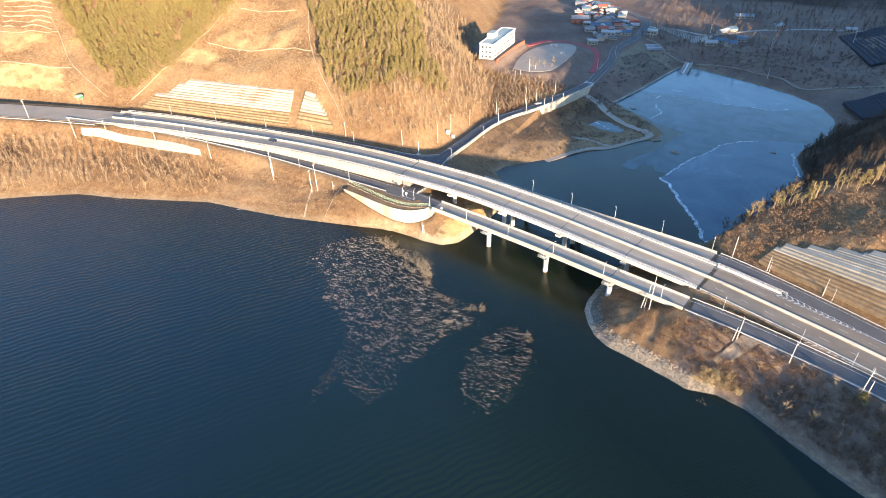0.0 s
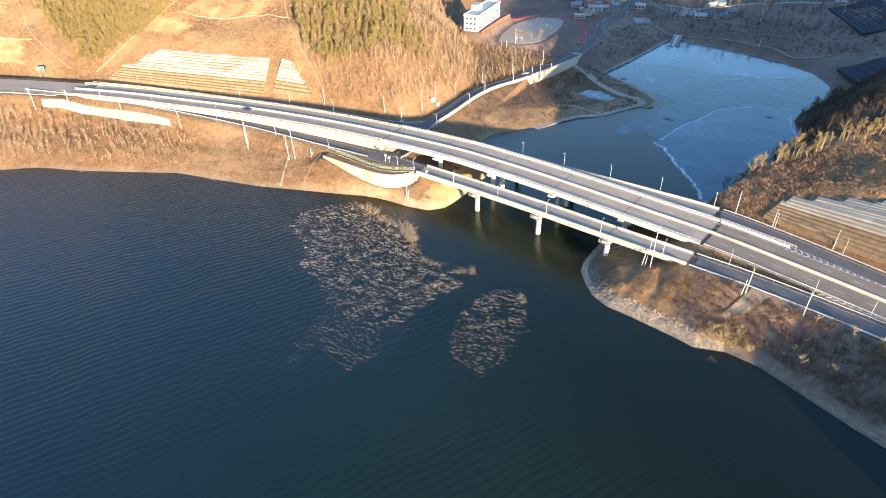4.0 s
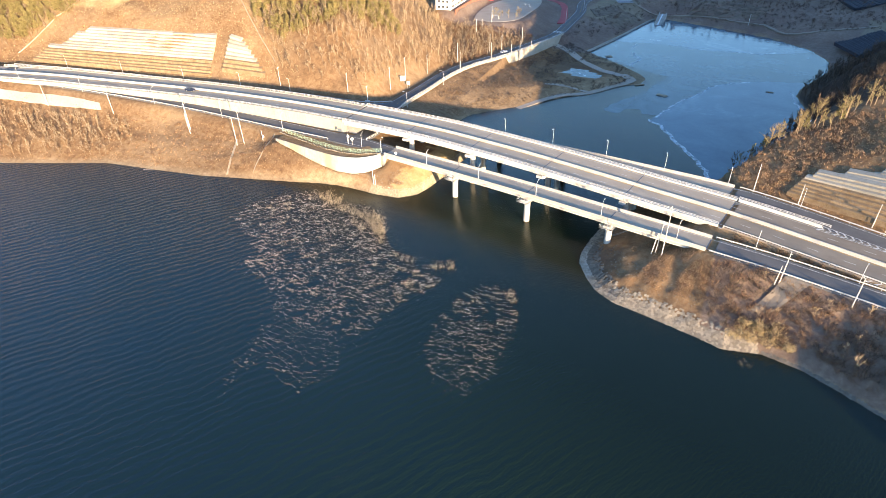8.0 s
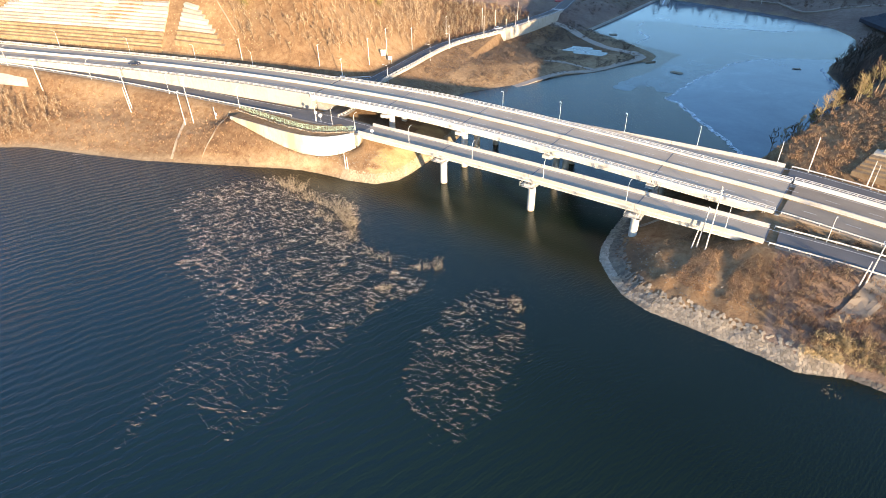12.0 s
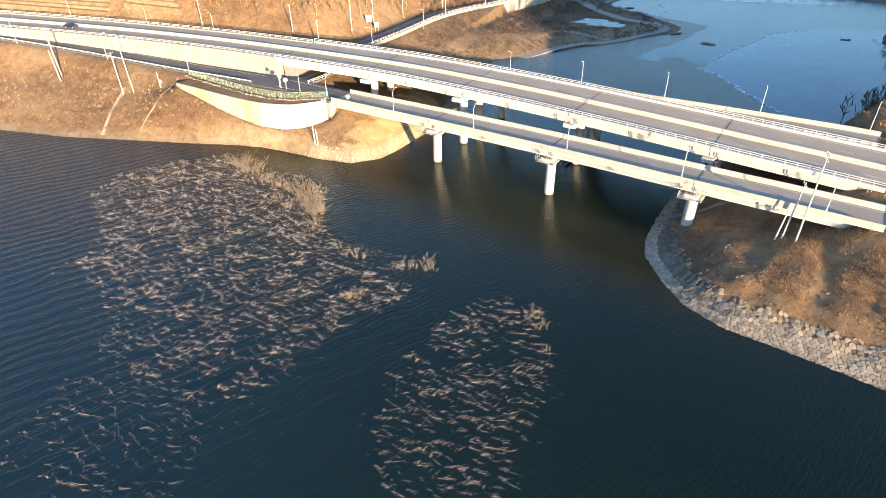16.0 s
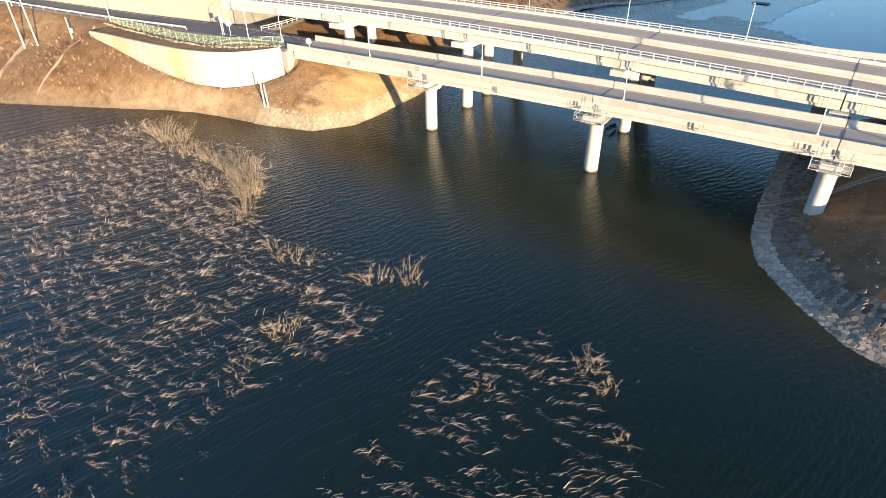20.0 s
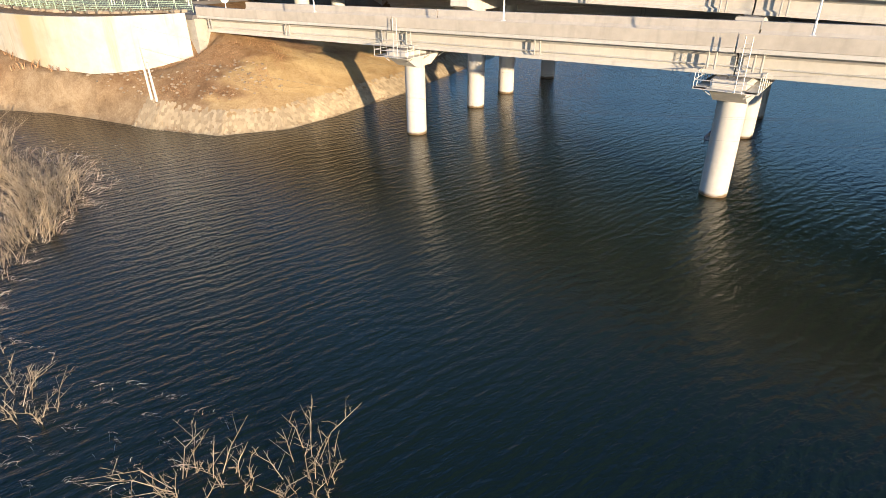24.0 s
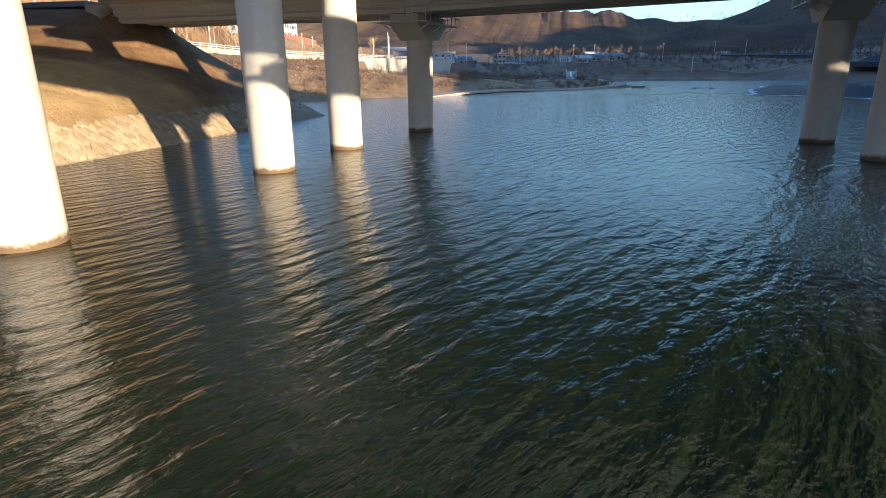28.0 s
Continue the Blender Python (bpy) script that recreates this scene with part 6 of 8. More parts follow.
def settle(rows):
    """Rest the rows on the slope."""
    out = []
    for a, b, h in rows:
        za, zb = z_at(a.x, a.y), z_at(b.x, b.y)
        out.append(((a.x, a.y, za + 0.1), (b.x, b.y, zb + 0.1), h))
    return out


stepped_wall(settle(wall_rows((-351, 188.8, 0), (-260.5, 217.5, 0), (-343, 207.5, 0), (-264.5, 230.8, 0), 13, (0, 0, 0, 0, 0.0, 0.07, 0.08, 0.08, 0.09, 0.09, 0.14))), "pale stepped panel wall on the cut hillside above the road", 5)
stepped_wall(settle(wall_rows((-255.4, 221.3, 0), (-233, 226.5, 0), (-257, 232.3, 0), (-250.5, 232.8, 0), 9)), "short pale stepped panel wall on the hillside", 3)
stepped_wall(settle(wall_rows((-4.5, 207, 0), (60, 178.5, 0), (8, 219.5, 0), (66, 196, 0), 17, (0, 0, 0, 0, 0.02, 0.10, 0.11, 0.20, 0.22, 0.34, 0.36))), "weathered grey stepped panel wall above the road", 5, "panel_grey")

# pale drains up and across the hillsides and the lake bank
def drain(pts, wide, label="pale concrete drain down the dry slope"):
    line = spline([(x, y, 0) for x, y in pts], 2.5)
    s = Shape()
    for p in line:
        p.z = z_at(p.x, p.y) + 0.12
    s.sweep(line, [(wide / 2, 0.16), (wide / 2 - 0.1, 0.18), (0.12, 0.0), (-0.12, 0.0), (-wide / 2 + 0.1, 0.18), (-wide / 2, 0.16), (-wide / 2, -0.5), (wide / 2, -0.5)])
    tagged(part("drain", s, "drain_concrete"), label, "drain", kind="structure")


drain([(-336, 234), (-300, 246), (-270.5, 256.5)], 0.45)
drain([(-332, 263), (-299, 278)], 0.45)
drain([(-296, 288), (-281, 268), (-262, 250), (-246, 240), (-230, 232)], 0.45)
drain([(-340, 262), (-343, 235), (-352, 208), (-361, 188)], 0.45)
drain([(-462, 208), (-436, 198), (-409, 185.8), (-376, 182.5)], 0.45)
drain([(-454, 165.5), (-428, 176), (-409, 184)], 0.45)
drain([(-474, 179), (-452, 189.5), (-434.5, 198)], 0.4)
for k in range(6):
    x, y = -474 - 2.8 * k, 184 + 2.6 * k
    drain([(x, y), (x + 18, y + 8.5), (x + 33, y + 13.5)], 0.9, "pale bench of mown grass along the cut slope")
drain([(-200, 160.5), (-204, 169), (-208, 177)], 0.8, "pale concrete drain down the lake bank")
drain([(-190, 164.5), (-191.5, 174), (-192.5, 183)], 0.3, "thin concrete drain down the lake bank")
# shotcrete strip under the ramp
top = spline([(-353, 149.2, 0), (-327, 160.6, 0), (-297, 169.2, 0), (-274, 172.6, 0)], 3)
low = spline([(-350, 147.0, 0), (-323.5, 157.6, 0), (-297, 165.4, 0), (-280, 169.6, 0)], 3)
k = min(len(top), len(low))
top, low = top[:k], low[:k]
vs = []
for a, b in zip(top, low):
    za, zb = z_at(a.x, a.y) + 0.35, z_at(b.x, b.y) + 0.35
    vs += [(a.x, a.y, za), (b.x, b.y, zb), (b.x, b.y, zb - 1.2), (a.x, a.y, za - 1.2)]
fs = [(4 * i + q, 4 * i + 4 + q, 4 * i + 4 + (q + 1) % 4, 4 * i + (q + 1) % 4) for i in range(k - 1) for q in range(4)] + [(0, 1, 2, 3), (4 * k - 1, 4 * k - 2, 4 * k - 3, 4 * k - 4)]
tagged(part("slope_wall", Shape().add(vs, fs), "wall_white"), "long white concrete facing on the bank below the ramp", "wall", kind="structure")


# ---- lamps and poles ----
def street_lamp(at, high, reach, toward, label, group, shaft="white_paint", arm_rise=0.5):
    """A slim mast with an arm and a flat lamp head."""
    lamp = group_of("street_lamp", label, "street lamp", group, at=at)
    lamp.rotation_euler = (0, 0, toward)
    part("base_plate", Shape().box(0.32, 0.32, 0.06, chamfer=0.02), "galvanised", lamp)
    part("mast", Shape().tube([(0, 0, 0.05), (0, 0, high * 0.5), (0, 0, high - 0.4)], [0.075, 0.065, 0.05], 8), shaft, lamp)
    part("arm", Shape().tube([(0, 0, high - 0.4), (0.12, 0, high - 0.05), (reach * 0.5, 0, high + arm_rise * 0.5), (reach, 0, high + arm_rise)], [0.05, 0.048, 0.042, 0.04], 6), shaft, lamp)
    part("lamp_head", Shape().box(0.62, 0.26, 0.12, pose(reach + 0.25, 0, high + arm_rise - 0.05), 0.03), "galvanised", lamp)
    return lamp


for x in (-141.5, -120.3, -98.3, -76.4, -54.3, -32):
    p, d = frame_at(NEAR, x)
    q = standing(p, d, -3.5).translation
    street_lamp((q.x, q.y, p.z + 0.93), 4.6, 0.9, math.atan2(d.x, -d.y), "white lamp post on the ramp bridge parapet", "lamps on the ramp bridge")
for x in (-106, -85.2, -64, -43, -22.5):
    p, d = frame_at(FAR, x)
    q = standing(p, d, 3.85).translation
    street_lamp((q.x, q.y, p.z + 0.93), 6.0, 0.8, math.atan2(-d.x, d.y), "white lamp post on the far ramp parapet", "lamps on the far ramp", arm_rise=0.15)
for x in (-12.7, 26.0, 11.5):
    p, d = frame_at(NEAR, x)
    q = standing(p, d, 4.3).translation
    street_lamp((q.x, q.y, p.z - 0.2), 6.5, 1.2, math.atan2(-d.x, d.y), "white lamp post between the roads", "roadside lamps")
for x in (-2, 19, 42):
    p, d = frame_at(FAR, min(x, 44))
    q = standing(p, d, 5.0).translation
    street_lamp((q.x, q.y, p.z - 0.3), 6.5, 1.0, math.atan2(-d.x, d.y), "white lamp post beside the merging lane", "roadside lamps")
for x in (-190, -222, -258, -296, -328):
    p, d = frame_at(RAMP_S, x)
    q = standing(p, d, -4.2).translation
    street_lamp((q.x, q.y, z_at(q.x, q.y) - 0.05), 7.0, 1.2, math.atan2(d.x, -d.y), "white lamp post beside the descending ramp", "roadside lamps")
for x in (-325, -298, -268, -240, -215):
    p, d = frame_at(RAMP_N, x)
    q = standing(p, d, 4.3).translation
    street_lamp((q.x, q.y, z_at(q.x, q.y) - 0.05), 7.0, 1.2, math.atan2(-d.x, d.y), "white lamp post beside the hillside ramp", "roadside lamps")
for x, y in ((-159.5, 236), (-160.5, 276), (-161, 298)):
    street_lamp((x, y, z_at(x, y) - 0.05), 7.0, 1.6, math.pi, "white lamp post at the village road", "roadside lamps", arm_rise=0.1)
for x, y in ((-152, 186.2), (-158, 185.6)):
    street_lamp((x, y, 10.98), 5.0, 1.0, math.pi / 2, "slim lamp post behind the green fence", "roadside lamps")


def utility_pole(x, y, high, label, lean=(0, 0), arms=2, z=None, box=False):
    z = z_at(x, y) - 0.05 if z is None else z
    g = group_of("utility_pole", label, "utility pole", "utility poles", at=(x, y, z))
    part("shaft", Shape().tube([(0, 0, 0), (lean[0] * high * 0.5, lean[1] * high * 0.5, high * 0.5), (lean[0] * high, lean[1] * high, high)], [0.16, 0.135, 0.095], 10), "pole", g)
    for k in range(arms):
        h = high - 0.5 - 0.9 * k
        m = pose(lean[0] * h, lean[1] * h, h, 0, 0, 100)
        part("cross_arm", Shape().box(1.8, 0.09, 0.10, m), "galvanised", g)
        for e in (-0.8, 0, 0.8):
            s = Shape().tube([m @ Vector((e, 0, 0.1)), m @ Vector((e, 0, 0.2)), m @ Vector((e, 0, 0.34))], [0.05, 0.08, 0.04], 6)
            part("insulator", s, "white_paint", g)
    if box:
        part("equipment_box", Shape().box(0.7, 0.5, 1.0, pose(lean[0] * high * 0.3 + 0.4, 0, high * 0.3), 0.04), "galvanised", g)
    return g


WEST_POLES = [(-206, 174.5, 12, (-0.04, 0.02), 1), (-203.5, 176, 15.5, (-0.03, 0.0), 2), (-232, 175, 12, (-0.05, 0.0), 1), (-234.5, 176.5, 13, (-0.02, 0.0), 2), (-231, 173.5, 9, (-0.10, 0.02), 0), (-273.5, 170.5, 11, (-0.04, 0.0), 1),
              (-306.5, 162.5, 11, (-0.03, 0.0), 1), (-334.5, 152.8, 12, (-0.04, 0), 2), (-352.5, 144.5, 12, (-0.03, 0), 2), (-386, 139.5, 12, (0, 0), 2)]
for x, y, h, l, a in WEST_POLES:
    utility_pole(x, y, h, "pale concrete utility pole on the lake bank", l, a)
utility_pole(-196.3, 179.6, 4.5, "short pole with a transformer box on the bank", (-0.03, 0), 0, box=True)
for x, y, h, l in ((-140.2, 174.6, 5.6, (-0.05, 0.02)), (-139.3, 174.5, 4.2, (-0.05, 0.01))):
    utility_pole(x, y, h, "thin steel pole at the foot of the curved wall", l, 0)
for x, y, h, l, a in ((-35.4, 163.4, 16, (0, 0), 2), (-37.3, 164.6, 10.5, (0.06, 0.02), 1), (-38.3, 164.2, 7.0, (0.10, 0.03), 0), (-5.8, 158.0, 10, (0.02, 0), 1), (-6.8, 157.6, 6, (0.05, 0), 0), (10.3, 155.0, 9, (0, 0), 1), (29.6, 150.6, 11, (0.02, 0), 2), (31, 150.2, 7, (0, 0), 0)):
    utility_pole(x, y, h, "pale concrete utility pole beside the road bank", l, a)
for x, y, h in ((-13.9, 207.3, 10), (-1, 203.5, 7), (18, 196.5, 8)):
    utility_pole(x, y, h, "pale pole on the verge beside the slope", (0, 0), 0)
for x, y, h in ((-176.5, 250, 11), (-177, 266, 12), (-176, 288, 10), (-172, 318, 11), (-163, 345, 11), (-152, 372, 10), (-158, 352, 9), (-190, 233.5, 9), (-224, 226, 9), (-178, 231.6, 8)):
    utility_pole(x, y, h, "pale utility pole beside the village road", (0, 0), 1)


def cable(a, b, sag, r=0.0045):
    a, b = Vector(a), Vector(b)
    pts = [a.lerp(b, k / 24) - Vector((0, 0, sag * 4 * (k / 24) * (1 - k / 24))) for k in range(25)]
    tagged(part("cable", Shape().tube(pts, r, 4, False), "dark_steel"), "thin cable strung over the water beside the bridge", "cable", "cables over the water")


for za, zb, sag, dy in ((10.9, 17.6, 4.2, 0.0), (8.8, 15.6, 4.5, -0.4), (8.7, 15.2, 4.5, 0.5), (7.9, 13.3, 4.2, -0.6)):
    cable((-140.4, 174.6 + dy * 0.4, za - 0.6), (-36.4, 164 + dy, zb), sag)
cable((-203.9, 176, 22), (-234.9, 176.5, 21.5), 0.8)
cable((-234.9, 176.5, 21.5), (-273.9, 170.5, 22), 0.9)


# ---- guard rails, fences, walls along roads ----
def guard_rail(path, side, label="galvanised roadside guard rail on posts", up=-0.05, gap=4.0):
    g = group_of("guard_rail", label, "guard rail")
    line = beside(path, side, up)
    sec = [(-0.03, 0.42), (0.03, 0.46), (0.0, 0.54), (0.03, 0.62), (0.0, 0.70), (0.03, 0.76), (-0.03, 0.78), (-0.06, 0.60)]
    part("beam", Shape().sweep(along(line, 4), sec), "galvanised", g)
    me = Shape().box(0.12, 0.12, 0.78, chamfer=0.02).mesh("post")
    me.materials.append(M["galvanised"])
    for p in along(line, gap):
        part("post", me, "galvanised", g).location = p
    return g


guard_rail(RAMP_S, -3.75)
guard_rail(RAMP_N, 3.8)
guard_rail(cut(NEAR, -23, 110), -4.1)
guard_rail(cut(NEAR, -23, 110), 4.1)
guard_rail(cut(MAIN, -19, 110), -9.5)
guard_rail(cut(FAR, -19, 44), 4.2)
guard_rail(cut(MAIN, -500, -352), -13.2)
# crash cushion wall and kerb strip between the main road and the merging lane
g = cut(MAIN, -20, 2)
tagged(part("barrier", Shape().sweep(beside(g, 9.6), MEDIAN), "concrete"), "low concrete barrier beside the merging lane", "barrier", kind="structure")
steel_rail(cut(MAIN, -20, 4), 9.6, 0.88, "railing", "short steel railing on the dividing barrier")

# village road: pale wall with a railing on the lake side
side_road = [p for p in UNDER if 232 < p.y < 405]
edge = beside(side_road, -4.4)
s = Shape()
vs, fs = [], []
for p in edge:
    f = min(z_at(p.x + 1.5, p.y), p.z - 1.6) - 0.8
    vs += [(p.x - 0.25, p.y, p.z + 0.75), (p.x + 0.2, p.y, p.z + 0.75), (p.x + 0.35, p.y, f), (p.x - 0.25, p.y, f)]
n = len(edge)
fs = [(4 * i + q, 4 * i + (q + 1) % 4, 4 * i + 4 + (q + 1) % 4, 4 * i + 4 + q) for i in range(n - 1) for q in range(4)] + [(3, 2, 1, 0), (4 * n - 4, 4 * n - 3, 4 * n - 2, 4 * n - 1)]
tagged(part("parapet_wall", s.add(vs, fs), "wall_white"), "long white wall on the lake side of the village road", "wall", kind="structure")
steel_rail(side_road, -4.4, 0.74, "railing", "grey railing on the village road wall", 3.0)
steel_rail([p for p in UNDER if 192 < p.y < 236], -4.0, 0.02, "railing", "grey railing beside the village road", 2.0, 0.9, (0.45, 0.85))

# green mesh fence on the verge above the curved wall
fence = group_of("fence", "green wire mesh fence above the curved wall", "fence")
fline = spline([(-190.5, 185.6, 11.2), (-182, 183.6, 11.05), (-172, 181.6, 11.0), (-162, 179.8, 11.0), (-154, 179.6, 11.0), (-148.5, 181.0, 11.0), (-144.5, 183.3, 11.0), (-142.0, 184.6, 11.0)], 2.0)
for i, p in enumerate(fline):
    part("post", Shape().tube([p - Vector((0, 0, 0.2)), p + Vector((0, 0, 1.6))], 0.04, 6), "green_mesh", fence)
for a, b in zip(fline, fline[1:]):
    w = Shape()
    for h in (0.1, 0.35, 0.6, 0.85, 1.1, 1.35, 1.55):
        w.tube([a + Vector((0, 0, h)), b + Vector((0, 0, h))], 0.016, 3, False)
    for k in range(1, 10):
        c = a.lerp(b, k / 10)
        w.tube([c + Vector((0, 0, 0.08)), c + Vector((0, 0, 1.56))], 0.010, 3, False)
    part("mesh_panel", w, "green_mesh", fence)
rub = Shape()
for p in along(fline, 0.7):
    r = rng.uniform(0.18, 0.34)
    rub.box(r * 2, r * 1.6, r * 1.1, pose(p.x - 0.1, p.y - 1.3 + rng.uniform(-0.3, 0.3), p.z - 0.08, 0, 0, rng.uniform(0, 180)), r * 0.4)
o = part("stones", rub, "stone_far")
tagged(o, "row of pale loose stones below the green fence", "stones", kind="stuff")

# ---- village, school and valley beyond the lake ----
def house(x, y, turn, w, d, h, roof, wall="house_wall", label="", z=None, flat=False):
    """A small house: walls, gabled or flat roof with eaves, windows and a door."""
    z = z_at(x, y) - 0.15 if z is None else z
    g = group_of("house", label or "small village house with a metal roof", "house", "village houses", at=(x, y, z))
    g.rotation_euler = (0, 0, radians(turn))
    part("wall", Shape().box(w, d, h), wall, g)
    e = 0.45
    if flat:
        part("roof", Shape().box(w + 0.5, d + 0.5, 0.35, pose(0, 0, h), 0.05), roof, g)
    else:
        r = 0.28 * d
        prof = [(-d / 2 - e, h - 0.15), (0, h + r), (d / 2 + e, h - 0.15), (d / 2 + e, h), (0, h + r + 0.18), (-d / 2 - e, h)]
        vs = [(-w / 2 - e, a, b) for a, b in prof] + [(w / 2 + e, a, b) for a, b in prof]
        part("roof", Shape().add(vs, [tuple(range(5, -1, -1)), tuple(range(6, 12))] + [(i, (i + 1) % 6, 6 + (i + 1) % 6, 6 + i) for i in range(6)]), roof, g)
        part("gable", Shape().add([(-w / 2, -d / 2, h - 0.02), (-w / 2, d / 2, h - 0.02), (-w / 2, 0, h + r), (w / 2, -d / 2, h - 0.02), (w / 2, d / 2, h - 0.02), (w / 2, 0, h + r)],
                                  [(0, 2, 1), (3, 4, 5), (0, 3, 5, 2), (1, 2, 5, 4)]), wall, g)
    for fl in range(max(1, int(h // 2.8))):
        for k in (-0.28, 0.05, 0.32):
            part("window", Shape().box(1.3, 0.08, 1.1, pose(k * w, -d / 2 - 0.03, 0.9 + 2.8 * fl)), "dark_glass", g)
    part("door", Shape().box(0.95, 0.08, 2.0, pose(-0.12 * w, -d / 2 - 0.03, 0.02)), "wood", g)
    return g


vr = np.random.default_rng(77)
ROOFS = [("roof_blue", "small house with a blue metal roof"), ("roof_grey", "small house with a grey roof"), ("roof_pale", "small house with a pale metal roof"), ("roof_red", "small house with a red tiled roof"), ("roof_blue", "small house with a blue metal roof")]
VILLAGE = [(-232, 640), (-226, 668), (-190, 655), (-166, 628), (-170, 612), (-152, 596), (-152, 560), (-158, 530), (-172, 530), (-200, 560)]
road_line = [tuple(p) for p in UNDER[::4]]
lots = spots_in(VILLAGE, 58, (0.65, 1.15), lambda X, Y: (edge_distance(X, Y, road_line, False) > 8) & (np.hypot(X + 161, Y - 611) > 11), 6.6, 31)
for i, (x, y, z, s, a) in enumerate(lots):
    roof, lab = ROOFS[i % 5]
    house(x, y, 25 + vr.choice([0, 90]) + vr.uniform(-8, 8), 8.5 * s, 5.6 * s, 2.9, roof, "house_wall", lab)
house(-170.7, 513, 20, 9, 7, 3.4, "roof_pale", "house_wall", "pale house with a flat roof by the running track", flat=True)
house(-203, 571, 20, 16, 9, 4.2, "roof_grey", "brick_red", "long grey-roofed brick house")
house(-165, 541, 15, 13, 9, 5.8, "roof_pale", "house_wall", "pale two-storey house with a pale roof", flat=True)
house(-227, 660, 10, 15, 7, 5.0, "roof_pale", "house_wall", "long pale building with a flat roof", flat=True)
house(-170, 602, 10, 8, 8, 6.2, "roof_green", "house_wall", "pale two-storey house with a green roof", flat=True)
house(-131, 567, 5, 9, 9, 6.0, "roof_green", "house_wall", "pale house with a green roof beside the road", flat=True)
for x, y, c in ((-68.7, 606, 0), (-73, 596, 2), (-71, 568, 0), (-55.5, 581, 0), (-32, 641, 2), (-68, 659, 2), (-60, 665, 1), (-78, 560, 2), (-62, 562, 4)):
    house(x, y, vr.uniform(0, 60), vr.uniform(8, 13), 6, 3.0, ROOFS[c][0], "house_wall", ROOFS[c][1].replace("small house", "farmhouse"))
house(28, 652, 20, 9, 5, 3.0, "roof_pale", "house_wall", "pale shed beside the netted field")

# round red plaza
z = z_at(-161, 611) + 0.3
plaza = group_of("plaza", "round plaza of red paving with a raised rim", "plaza", at=(-161, 611, z))
part("paving", Shape().tube([(0, 0, -0.8), (0, 0, 0)], 7.5, 32), "red_path", plaza)
part("rim", Shape().sweep([(7.2 * math.cos(a), 7.2 * math.sin(a), 0) for a in np.linspace(0.2, 5.0, 40)], [(-0.4, 0), (0.4, 0), (0.4, 0.9), (-0.4, 0.9)]), "roof_red", plaza)

# solar panels
z = z_at(-120, 532) + 0.1
solar = group_of("solar_array", "rows of grey solar panels on low frames", "solar panels", at=(-120.5, 531, z))
solar.rotation_euler = (0, 0, radians(22))
for i in range(5):
    for k in range(4):
        part("panel", Shape().box(2.3, 3.0, 0.08, pose(-5 + 2.5 * i, -7 + 4.4 * k, 0.9, 20, 0, 0)), "roof_pale" if k % 2 else "roof_grey", solar)
        part("leg", Shape().box(0.1, 0.1, 1.0, pose(-5 + 2.5 * i, -7 + 4.4 * k, 0)), "galvanised", solar)

# school
school = group_of("school_building", "long white three-storey building with a green-grey flat roof", "school", at=(-220.2, 419, 19.5))
school.rotation_euler = (0, 0, radians(7.2))
part("wall", Shape().box(11, 56, 11), "white", school)
part("roof", Shape().box(11.6, 56.6, 0.4, pose(0, 0, 11), 0.05), "roof_green", school)
for s in (-1, 1):
    part("parapet", Shape().box(0.25, 56.6, 0.5, pose(5.7 * s, 0, 11.38)), "white", school)
    part("parapet", Shape().box(11.1, 0.25, 0.5, pose(0, 28.2 * s, 11.38)), "white", school)
tower = part("stair_tower", Shape().box(5, 11, 3.4, pose(-3.6, -4, 11.38), 0.05), "white", school)
part("tower_cap", Shape().box(5.4, 11.4, 0.25, pose(-3.6, -4, 14.75)), "roof_green", school)
for fl in range(3):
    for k in range(15):
        wdw = part("window", Shape().box(0.10, 2.5, 1.5, pose(5.53, -25.2 + 3.6 * k, 1.3 + 3.5 * fl)), "dark_glass", school)
        part("frame", Shape().box(0.06, 0.10, 1.5, pose(5.62, -25.2 + 3.6 * k, 1.3 + 3.5 * fl)), "white_paint", wdw)
    for k in (-3, 0, 3):
        part("window", Shape().box(1.6, 0.10, 1.5, pose(k, -28.03, 1.3 + 3.5 * fl)), "dark_glass", school)
    part("band", Shape().box(0.14, 55.8, 0.28, pose(5.56, 0, 3.2 + 3.5 * fl)), "pipe_grey", school, "grey band between storeys")
yard_wall = Shape().sweep([(-207.5, 391, 19.2), (-210, 415, 19.2), (-212.5, 440, 19.2), (-213.5, 458, 18.6)], [(-0.3, -3.5), (0.3, -3.5), (0.3, 1.4), (-0.3, 1.4)])
tagged(part("yard_wall", yard_wall, "brick_red"), "red brick wall along the school yard", "wall", kind="structure")

